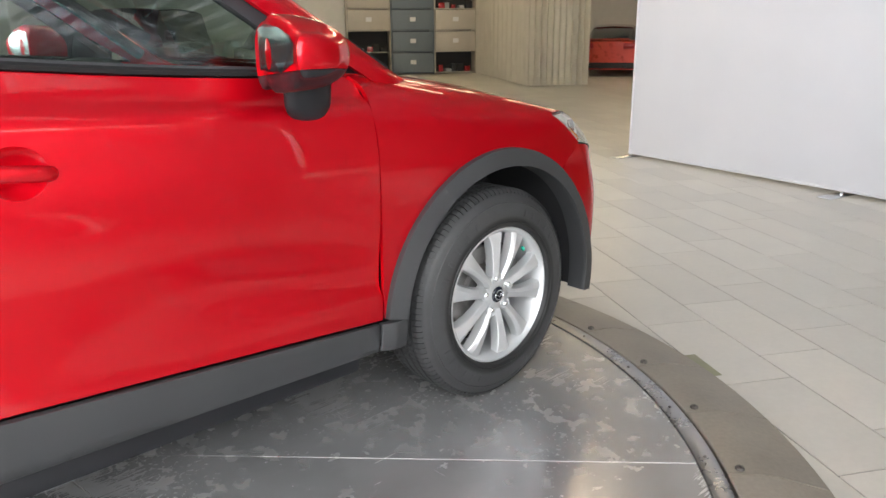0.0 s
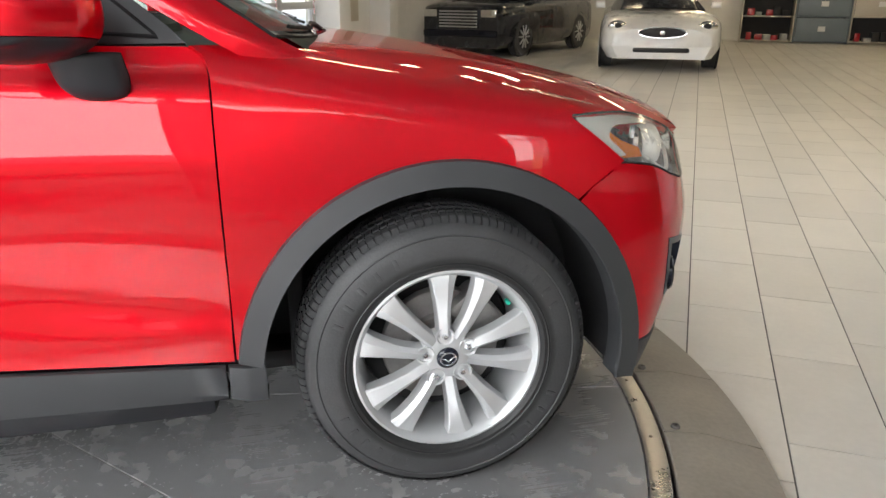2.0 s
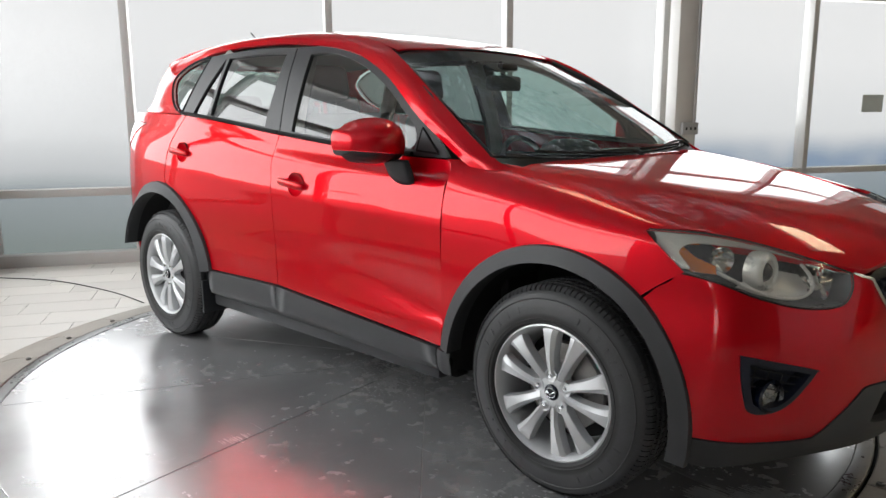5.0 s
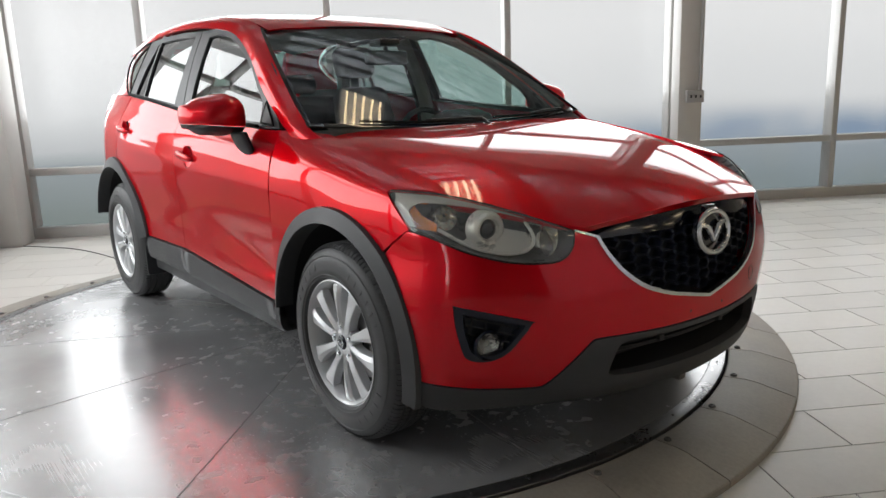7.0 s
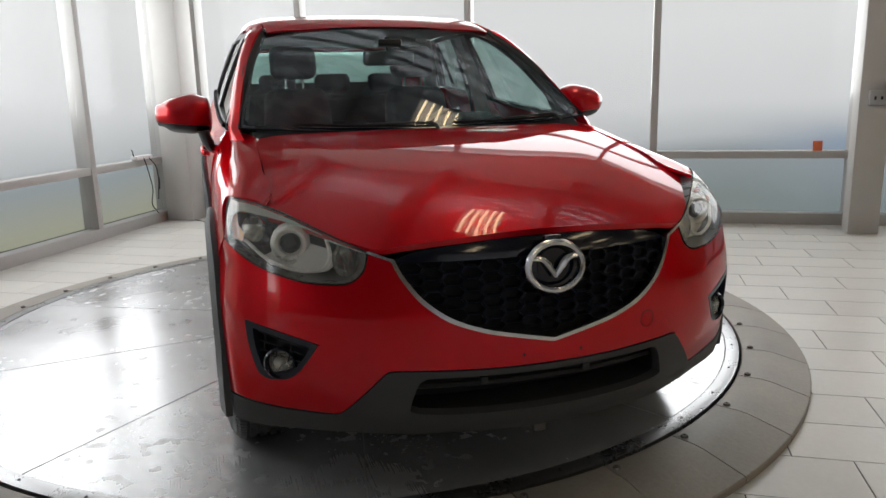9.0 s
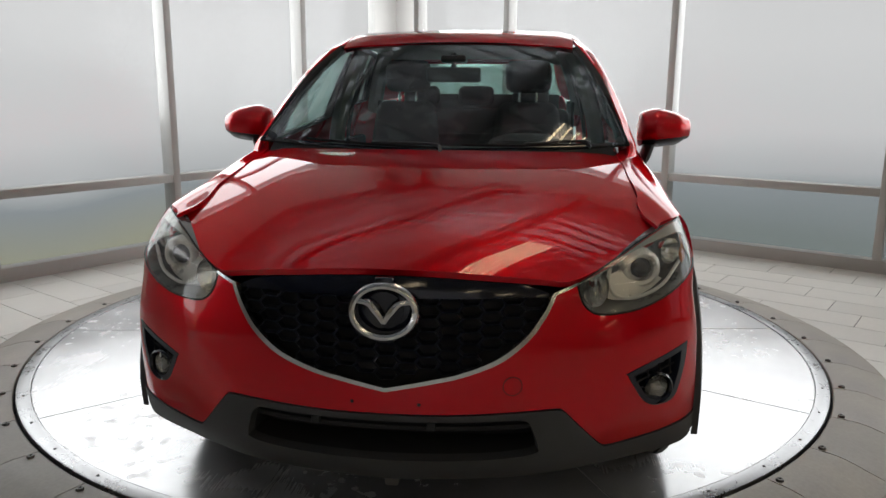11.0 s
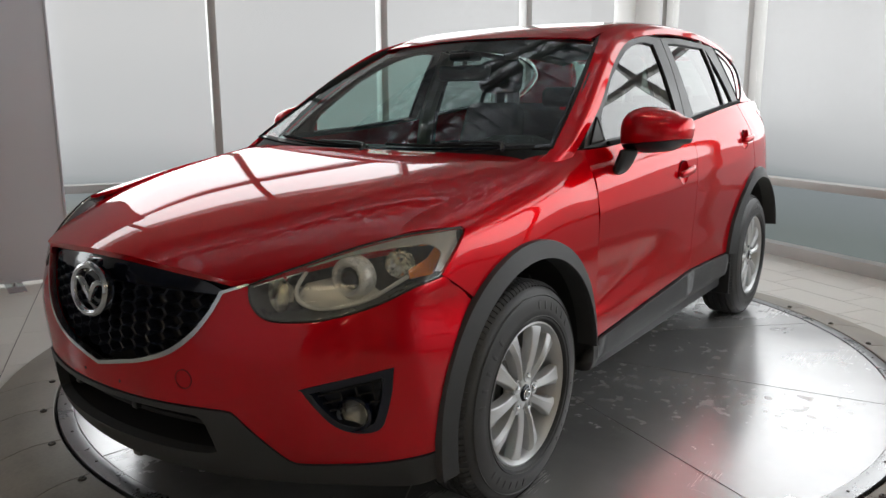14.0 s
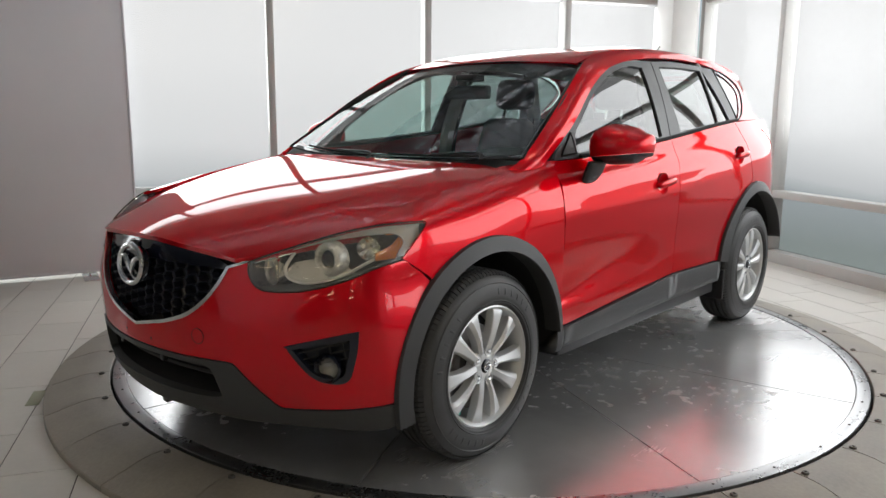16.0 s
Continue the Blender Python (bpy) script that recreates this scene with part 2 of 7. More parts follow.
M_WARMWALL = material("cream_wall_paint", (0.72, 0.6, 0.36), 0.7, var=0.05, fine=160, bump=0.15)
M_CEILING = material("galvanised_roof_deck", (0.44, 0.47, 0.50), 0.26, 0.7, var=0.1, scale=3, fine=60)
M_BEAM = material("grey_painted_steel", (0.12, 0.125, 0.13), 0.55, var=0.1, fine=120)
M_FABRIC = material("white_fabric_screen", (0.62, 0.62, 0.66), 0.9, var=0.04, scale=1.5, fine=900, bump=0.2)
M_CURTAIN = material("cream_curtain", (0.88, 0.86, 0.79), 0.85, var=0.07, scale=3, fine=300, bump=0.2)
M_PAPER = material("white_paper", (0.8, 0.8, 0.8), 0.7, var=0.03)
M_PLASTICGREY = material("grey_plastic_box", (0.36, 0.36, 0.36), 0.5, var=0.06)
M_TUBE = glow("warm_tube", (1.0, 0.80, 0.52), 8.5)
M_PANE = glass("frosted_pane", (0.98, 0.985, 0.985), 0.03, 0.2, 0.0)



def worn_steel(name, base, rough):
    """Brushed sheet steel: broad cloudiness, pale scuffs, scratches in two directions."""
    m = bpy.data.materials.new(name)
    m.use_nodes = True
    nt = m.node_tree
    p = nt.nodes["Principled BSDF"]
    tc = nt.nodes.new("ShaderNodeTexCoord")

    def noise(scale, detail, stretch=None, turn=0.0):
        n = nt.nodes.new("ShaderNodeTexNoise")
        n.inputs["Scale"].default_value, n.inputs["Detail"].default_value = scale, detail
        src = tc.outputs["Object"]
        if stretch:
            mp = nt.nodes.new("ShaderNodeMapping")
            mp.inputs["Rotation"].default_value = (0, 0, turn)
            mp.inputs["Scale"].default_value = stretch
            link(nt, src, mp.inputs[0])
            src = mp.outputs[0]
        link(nt, src, n.inputs["Vector"])
        return n.outputs[0]

    def span(v, lo, hi, a, b):
        r = nt.nodes.new("ShaderNodeMapRange")
        for k, x in zip(("From Min", "From Max", "To Min", "To Max"), (lo, hi, a, b)):
            r.inputs[k].default_value = x
        link(nt, v, r.inputs["Value"])
        return r.outputs[0]

    def total(u, v, op="ADD"):
        a = nt.nodes.new("ShaderNodeMath")
        a.operation = op
        link(nt, u, a.inputs[0])
        link(nt, v, a.inputs[1])
        return a.outputs[0]
    cloud = noise(1.6, 6)
    scuff = span(noise(15.0, 10), 0.555, 0.66, 0, 0.62)
    patch = span(noise(1.1, 3), 0.45, 0.58, 0, 1)
    scuff = total(scuff, patch, "MULTIPLY")
    scratch = total(span(noise(9, 2, (0.4, 22, 1), 0.5), 0.74, 0.8, 0, 0.22), span(noise(9, 2, (22, 0.4, 1), 1.1), 0.74, 0.8, 0, 0.22), "MAXIMUM")
    brush = noise(30, 3, (0.12, 6, 1), 0.9)
    speck = total(span(noise(70, 5), 0.56, 0.7, 0, 0.55), span(noise(1.1, 4), 0.54, 0.66, 0, 1), "MULTIPLY")
    marks = total(total(scuff, scratch, "MAXIMUM"), speck, "MAXIMUM")
    mix = nt.nodes.new("ShaderNodeMix")
    mix.data_type = "RGBA"
    link(nt, marks, mix.inputs["Factor"])
    ramp = nt.nodes.new("ShaderNodeValToRGB")
    ramp.color_ramp.elements[0].position, ramp.color_ramp.elements[1].position = 0.32, 0.68
    ramp.color_ramp.elements[0].color = (*[c * 0.74 for c in base], 1)
    ramp.color_ramp.elements[1].color = (*[min(1, c * 1.12) for c in base], 1)
    link(nt, cloud, ramp.inputs[0])
    link(nt, ramp.outputs[0], mix.inputs["A"])
    mix.inputs["B"].default_value = (0.56, 0.555, 0.54, 1)
    link(nt, mix.outputs["Result"], p.inputs["Base Color"])
    r = total(span(cloud, 0.3, 0.7, rough - 0.05, rough + 0.07), span(marks, 0, 1, 0, 0.28))
    r = total(r, span(brush, 0.3, 0.7, -0.012, 0.012))
    link(nt, r, p.inputs["Roughness"])
    link(nt, span(marks, 0, 1, 0.6, 0.36), p.inputs["Metallic"])
    b = nt.nodes.new("ShaderNodeBump")
    b.inputs["Strength"].default_value, b.inputs["Distance"].default_value = 0.02, 0.0005
    link(nt, total(brush, cloud), b.inputs["Height"])
    link(nt, b.outputs[0], p.inputs["Normal"])
    return m


M_DISC = worn_steel("worn_steel_plate", (0.57, 0.57, 0.575), 0.225)


def daylight(name, strength, ground=(0.25, 0.29, 0.285), blue=False):
    """Sky and ground as they glow through the frosted film, by height; beyond the column something blue stands outside."""
    m = bpy.data.materials.new(name)
    m.use_nodes = True
    nt = m.node_tree
    tc, sep = nt.nodes.new("ShaderNodeTexCoord"), nt.nodes.new("ShaderNodeSeparateXYZ")
    link(nt, tc.outputs["Object"], sep.inputs[0])
    n = nt.nodes.new("ShaderNodeTexNoise")
    n.inputs["Scale"].default_value, n.inputs["Detail"].default_value = 0.4, 1
    link(nt, tc.outputs["Object"], n.inputs["Vector"])
    add = nt.nodes.new("ShaderNodeMath")
    add.operation = "MULTIPLY_ADD"
    add.inputs[1].default_value = 0.55
    link(nt, n.outputs[0], add.inputs[0])
    link(nt, sep.outputs[2], add.inputs[2])
    mr = nt.nodes.new("ShaderNodeMapRange")
    mr.inputs["From Min"].default_value, mr.inputs["From Max"].default_value = 0.0, 2.5
    link(nt, add.outputs[0], mr.inputs["Value"])
    r = nt.nodes.new("ShaderNodeValToRGB")
    e = r.color_ramp.elements
    e[0].position, e[0].color = 0.12, (*ground, 1)
    e[1].position, e[1].color = 0.85, (0.95, 0.95, 0.955, 1)
    for at, c in ((0.30, (0.36, 0.40, 0.42)), (0.37, (0.62, 0.64, 0.655)), (0.52, (0.83, 0.84, 0.85))):
        k = r.color_ramp.elements.new(at)
        k.color = (*c, 1)
    link(nt, mr.outputs[0], r.inputs[0])
    out = r.outputs[0]
    if blue:
        def span(v, lo, hi, a, b):
            q = nt.nodes.new("ShaderNodeMapRange")
            q.interpolation_type = "SMOOTHSTEP"
            for key, x in zip(("From Min", "From Max", "To Min", "To Max"), (lo, hi, a, b)):
                q.inputs[key].default_value = x
            link(nt, v, q.inputs["Value"])
            return q.outputs[0]

        def times(u, v):
            q = nt.nodes.new("ShaderNodeMath")
            q.operation = "MULTIPLY"
            link(nt, u, q.inputs[0])
            link(nt, v, q.inputs[1])
            return q.outputs[0]
        wave = nt.nodes.new("ShaderNodeTexNoise")
        wave.inputs["Scale"].default_value, wave.inputs["Detail"].default_value = 1.1, 1
        link(nt, tc.outputs["Object"], wave.inputs["Vector"])
        f = times(times(times(span(sep.outputs[2], 0.62, 1.02, 1, 0), span(sep.outputs[2], 0.5, 0.6, 0.2, 1)), span(sep.outputs[1], 5.2, 7.2, 0, 1)), span(wave.outputs[0], 0.3, 0.6, 0.25, 0.95))
        mix = nt.nodes.new("ShaderNodeMix")
        mix.data_type = "RGBA"
        link(nt, f, mix.inputs["Factor"])
        link(nt, out, mix.inputs["A"])
        mix.inputs["B"].default_value = (0.25, 0.34, 0.47, 1)
        out = mix.outputs["Result"]
    em = nt.nodes.new("ShaderNodeEmission")
    em.inputs[1].default_value = strength
    link(nt, out, em.inputs[0])
    link(nt, em.outputs[0], nt.nodes["Material Output"].inputs[0])
    return m


M_DAY_BACK = daylight("frosted_daylight_back", 0.84, blue=True)
M_DAY_SIDE = daylight("frosted_daylight_side", 0.84, (0.40, 0.405, 0.31))


def let_through(m, colour, share):
    """Lets some light through a thin cloth."""
    nt = m.node_tree
    t, mix = nt.nodes.new("ShaderNodeBsdfTranslucent"), nt.nodes.new("ShaderNodeMixShader")
    t.inputs[0].default_value = (*colour, 1)
    mix.inputs[0].default_value = share
    link(nt, nt.nodes["Principled BSDF"].outputs[0], mix.inputs[1])
    link(nt, t.outputs[0], mix.inputs[2])
    link(nt, mix.outputs[0], nt.nodes["Material Output"].inputs[0])


let_through(M_CURTAIN, (0.9, 0.88, 0.8), 0.2)

# ---- floor and turntable ----
DISC = Vector((0.06, -0.17, 0))
R_DISC, R_RING = 2.04, 2.345


def floor_slab():
    bm = box(-0.9, 26.5, -0.9, 26.5, FLOOR - 0.16, FLOOR - 0.0035)
    return solid("floor", bm, M_GROUT, "pale grey porcelain tiled showroom floor", "floor", ROOM, kind="structure")


floor = floor_slab()

turntable = thing("turntable", "round steel car turntable set in a ramped ring", "turntable", Matrix.Translation(DISC))


def disc_sector(i):
    """One of ten steel plates of the disc."""
    a0, a1 = radians(-10 + 36 * i), radians(26 + 36 * i)
    bm = bmesh.new()
    n = 14
    levels = []
    for gap, rim, z in ((0.0036, 0.003, 0.0), (0.0026, 0.0, -0.0012), (0.0026, 0.0, -0.012)):
        ring = []
        for r, rev in ((0.24 + rim, False), (R_DISC - 0.062 - rim, True)):
            d = gap / r
            line = [(r * math.cos(a), r * math.sin(a), z) for a in np.linspace(a0 + d, a1 - d, n)]
            ring += line[::-1] if rev else line
        levels.append([bm.verts.new(p) for p in ring])
    bm.faces.new(levels[0])
    for p, q in zip(levels, levels[1:]):
        for k in range(len(p)):
            bm.faces.new((p[k], p[(k + 1) % len(p)], q[(k + 1) % len(p)], q[k]))
    return bm


for i in range(10):
    part("plate", disc_sector(i), M_DISC, turntable, angle=10)
# strips added in the bare joints; their flat grey imitates the bevels' glint
for i in range(10):
    strip = part("joint_glint_strip", box(0.24, R_DISC - 0.064, -0.0024, 0.0024, -0.012, -0.0018), M_JOINT, turntable)
    strip.rotation_euler = (0, 0, radians(-10 + 36 * i))
part("hub_plate", lathe([(0.001, 0), (0.237, 0), (0.237, -0.012), (0.001, -0.012)], 40), M_DISC, turntable)
part("edge_strip", lathe([(R_DISC - 0.06, 0.0), (R_DISC - 0.058, 0.003), (R_DISC - 0.004, 0.003), (R_DISC, 0), (R_DISC, -0.02), (R_DISC - 0.06, -0.02)], 160, close=True), M_EDGE, turntable, "bright steel edge strip")
part("base", lathe([(0.001, -0.013), (R_DISC - 0.03, -0.013), (R_DISC - 0.03, FLOOR - 0.003), (0.001, FLOOR - 0.003)], 96), M_RUBBER, turntable)
part("gap", lathe([(R_DISC - 0.02, -0.03), (R_DISC + 0.02, -0.03), (R_DISC + 0.02, FLOOR - 0.003), (R_DISC - 0.02, FLOOR - 0.003)], 120, close=True), M_RUBBER, turntable)
screw = mesh_of("screw", lathe([(0.0001, 0.0045), (0.004, 0.0042), (0.0055, 0.003), (0.0055, 0.0)], 8), M_STEEL)
for i in range(40):
    a = radians(-10 + 9 * i + (0.6 if i % 4 else 0.9))
    s = new("screw", screw)
    s.parent = turntable
    s.location = ((R_DISC - 0.031) * math.cos(a), (R_DISC - 0.031) * math.sin(a), 0.0022)

ramp_ring = thing("ramp_ring", "brown-grey segmented ramp ring bolted round the turntable", "ramp", Matrix.Translation(DISC))


def ramp_segment():
    bm = bmesh.new()
    prof = [(R_DISC + 0.013, FLOOR), (R_DISC + 0.013, -0.006), (R_DISC + 0.017, -0.002), (R_DISC + 0.105, -0.002), (R_DISC + 0.15, -0.008), (R_RING - 0.004, -0.048), (R_RING, -0.054), (R_RING, FLOOR)]
    n = 5
    rows = []
    for a in np.linspace(radians(0.06), radians(9.94), n):
        rows.append([bm.verts.new((r * math.cos(a), r * math.sin(a), z)) for r, z in prof])
    for p, q in zip(rows, rows[1:]):
        for k in range(len(prof)):
            j = (k + 1) % len(prof)
            bm.faces.new((p[k], q[k], q[j], p[j]))
    bm.faces.new(rows[0])
    bm.faces.new(rows[-1][::-1])
    return bm


seg_mesh = mesh_of("panel", ramp_segment(), M_RAMP, 25)
bolt_mesh = mesh_of("bolt", lathe([(0.0001, 0.001), (0.005, 0.001), (0.006, 0.006), (0.011, 0.006), (0.0135, 0.002), (0.0135, -0.002)], 14), M_STEEL)
for i in range(36):
    seg = new("panel", seg_mesh)
    seg.parent = ramp_ring
    seg.matrix_basis = pose(0, 0, 0, 0, 0, -37.3 + 10 * i)
    b = new("bolt", bolt_mesh)
    b.parent = ramp_ring
    a = radians(-36.6 + 10 * i)
    b.location = ((R_DISC + 0.052) * math.cos(a), (R_DISC + 0.052) * math.sin(a), 0.0)

tape = solid("floor_tape", box(-0.03, 0.03, -0.1, 0.1, 0, 0.0012, 0.0004), material("olive_tape", (0.3, 0.3, 0.2), 0.6, var=0.1), "strip of olive-green tape stuck on the floor tiles", "tape", Matrix.Translation((2.21, -1.2, FLOOR)) @ pose(0, 0, 0, 0, 0, -31))

# ---- glazing ----
TOP = 3.2      # head of the glazing
DECK = 4.3     # underside of the roof deck


def bar(name, parent, *dims, label="", bevel=0.006):
    return part(name, box(*dims, bevel), M_FRAME, parent, label)


def glazed_wall(name, along, stops, end, label):
    """A glazed wall along one room axis: sill, mullions at the stops, two transoms, head and panes."""
    w = thing(name, label, "window", ROOM, kind="structure")

    def blk(u0, u1, d0, d1, z0, z1):
        return (d0 - 0.33, d1 - 0.33, u0, u1, z0, z1) if along == "b" else (u0, u1, d0 - 0.33, d1 - 0.33, z0, z1)
    u0, u1 = stops[0], end
    edges = [*stops, end]
    part("window_sill", box(*blk(u0, u1, -0.06, 0.07, FLOOR - 0.02, 0.03), 0.006), M_FRAME, w)
    for s in edges:
        part("mullion", box(*blk(s - 0.033, s + 0.033, -0.09, 0.07, 0.031, TOP), 0.005), M_FRAME, w)
    for a, b in zip(edges, edges[1:]):
        for z, h, nm in ((0.57, 0.034, "transom"), (2.5, 0.034, "transom")):
            part(nm, box(*blk(a + 0.034, b - 0.034, -0.08, 0.06, z - h, z + h), 0.005), M_FRAME, w)
        for z0, z1 in ((0.032, 0.535), (0.605, 2.465), (2.535, TOP - 0.001)):
            p = part("pane", box(*blk(a + 0.034, b - 0.034, -0.022, -0.012, z0, z1)), M_PANE, w)
            p.visible_shadow = False
    part("window_head", box(*blk(u0, u1, -0.08, 0.06, TOP + 0.001, TOP + 0.06), 0.006), M_FRAME, w)
    return w


glazed_wall("window_1", "b", [0.02, 1.21, 2.98, 4.76, 6.5], 6.55, "tall frosted glazing in pale grey frames, back wall")
glazed_wall("window_2", "b", [6.62, 8.37, 9.8], 9.88, "tall frosted glazing in pale grey frames beside the doors")
glazed_wall("window_3", "a", [0.02, 1.17, 2.69, 4.22, 5.75, 7.28, 8.81], 10.34, "tall frosted glazing in pale grey frames, side wall")


def outdoors(name, along, u0, u1):
    bm = bmesh.new()
    d = -0.85
    vs = [(d, u0, -0.3), (d, u1, -0.3), (d, u1, 4.0), (d, u0, 4.0)] if along == "b" else [(u0, d, -0.3), (u1, d, -0.3), (u1, d, 4.0), (u0, d, 4.0)]
    bm.faces.new([bm.verts.new(v) for v in vs])
    return solid(name, bm, M_DAY_BACK if along == "b" else M_DAY_SIDE, "pale overcast daylight outside the frosted glazing", "backdrop", ROOM, kind="structure")


outdoors("backdrop_1", "b", -0.84, 12.9)
outdoors("backdrop_2", "a", -0.84, 10.6)


def sky_lamp(along, u0, u1, radiance):
    """Area lamp added in the upper part of a glazed wall's opening, to strengthen the sky light."""
    w, h, z = u1 - u0, 2.1, 2.13
    la = bpy.data.lights.new("window_light", "AREA")
    la.shape, la.size, la.size_y = "RECTANGLE", w, h
    la.energy = radiance * math.pi * w * h
    la.color = (0.97, 0.985, 1.0)
    ob = new("window_light", la)
    mid = (u0 + u1) / 2
    eye = ROOM @ Vector((-0.62, mid, z) if along == "b" else (mid, -0.62, z))
    aim = ROOM @ Vector((1, mid, z) if along == "b" else (mid, 1, z))
    ob.matrix_basis = Matrix.Translation(eye) @ (aim - eye).to_track_quat("-Z", "Y").to_matrix().to_4x4()


sky_lamp("b", 0.05, 6.5, 3.25)
sky_lamp("b", 6.65, 9.85, 3.25)
sky_lamp("a", 0.05, 10.3, 3.75)


def column(name, a0, a1, b0, b1, label):
    bm = box(a0, a1, b0, b1, FLOOR, DECK - 0.06, 0.008, seg=2)
    return solid(name, bm, M_COLUMN, label, "column", ROOM, kind="structure")


column("column_1", -0.17, 0.13, -0.25, 0.06, "pale grey painted square corner column")
column("column_2", -0.02, 0.165, 6.385, 6.63, "pale grey painted square column between windows")

# ---- closed walls and ceiling ----
def wall(name, a0, a1, b0, b1, mat, label, z0=FLOOR, z1=DECK):
    return solid(name, box(a0, a1, b0, b1, z0, z1), mat, label, "wall", ROOM, kind="structure")


wall("wall_over_glazing_back", -0.42, -0.27, -0.27, 12.24, M_WHITEWALL, "white painted wall over the glazing", TOP + 0.063)
wall("wall_over_glazing_side", -0.42, 10.39, -0.42, -0.273, M_WHITEWALL, "white painted wall over the side glazing", TOP + 0.063)
wall("wall_back", -0.48, -0.28, 12.25, 25.2, M_WHITEWALL, "white painted wall beyond the glass doors")
wall("wall_far", -0.28, 26.2, 25.0, 25.2, M_WHITEWALL, "white painted block wall at the end of the hall")
# these two walls stay out of view and are added to close the room
wall("wall_side", 10.4, 26.2, -0.45, -0.25, M_WHITEWALL, "unseen white wall added to close the side")
wall("wall_front", 26.0, 26.2, -0.25, 25.0, M_WARMWALL, "unseen cream wall added to close the hall")


def roof_deck():
    """Trapezoid roof deck with its ribs along the b axis."""
    bm = bmesh.new()
    pts, a = [], -0.5
    while a < 26.3:
        pts += [(a, 0), (a + 0.12, 0), (a + 0.155, 0.06), (a + 0.265, 0.06)]
        a += 0.3
    lo = [bm.verts.new((x, -0.5, DECK + z)) for x, z in pts]
    hi = [bm.verts.new((x, 25.2, DECK + z)) for x, z in pts]
    for i in range(len(pts) - 1):
        bm.faces.new((lo[i], lo[i + 1], hi[i + 1], hi[i]))
    return bm


solid("ceiling", roof_deck(), M_CEILING, "ribbed galvanised steel roof deck", "ceiling", ROOM, kind="structure", angle=20)
for b in (1.21, 2.98, 4.76, 6.5, 8.37, 10.2, 12.0, 15.0, 18.2, 21.4):
    j = thing("roof_joist", "grey painted steel open-web roof joist", "beam", ROOM @ pose(0, b, 0), group="roof joists")
    part("top_chord", box(-0.26, 25.9, -0.05, 0.05, DECK - 0.06, DECK), M_BEAM, j)
    part("bottom_chord", box(-0.26, 25.9, -0.05, 0.05, DECK - 0.39, DECK - 0.34), M_BEAM, j)
    web = bmesh.new()
    a = -0.2
    while a < 25.4:
        tube([(a, 0, DECK - 0.34), (a + 0.3, 0, DECK - 0.06), (a + 0.6, 0, DECK - 0.34)], 0.014, 5, web, False)
        a += 0.6
    part("web", web, M_BEAM, j)


LAMP_Z = 3.8


def highbay():
    h = thing("ceiling_light", "warm fluorescent high-bay ceiling light with open tubes", "ceiling light", group="ceiling lights")
    part("housing", box(-0.62, 0.62, -0.24, 0.24, 0.03, 0.09, 0.01), M_WHITEWALL, h)
    for k in range(5):
        y = -0.18 + 0.09 * k
        part("tube", tube([(-0.58, y, 0), (0.58, y, 0)], 0.013, 8), M_TUBE, h)
    for x in (-0.5, 0.5):
        part("hanger", tube([(x, 0, 0.085), (x, 0, DECK - LAMP_Z + 0.05)], 0.004, 5), M_BEAM, h)
    return h


# the last four places are extra lamps, added round the curtain to brighten it
lights = [(2.95, 3.9), (3.2, 7.0), (6.6, 7.0), (10.0, 7.0), (3.2, 10.2), (6.6, 10.2), (10.0, 10.2), (3.2, 13.4), (6.6, 13.4), (10.0, 13.4), (3.0, 19.8), (6.5, 19.8), (9.0, 22.6), (5.5, 23.0), (14.5, 16.6), (14.0, 21.5), (20.5, 10.2), (19, 20), (8.6, 19.8), (11.4, 21.0), (12.6, 18.6), (9.0, 16.4)]
first = highbay()
first.matrix_basis = ROOM @ pose(*lights[0], LAMP_Z)
for a, b in lights[1:]:
    copy_thing(first, ROOM @ pose(a, b, LAMP_Z))

# ---- the car: body surfaces ----
from mathutils.geometry import delaunay_2d_cdt


def cr_weights(t):
    t2, t3 = t * t, t * t * t
    return np.stack([-0.5 * t + t2 - 0.5 * t3, 1 - 2.5 * t2 + 1.5 * t3, 0.5 * t + 2 * t2 - 1.5 * t3, -0.5 * t2 + 0.5 * t3], -1)


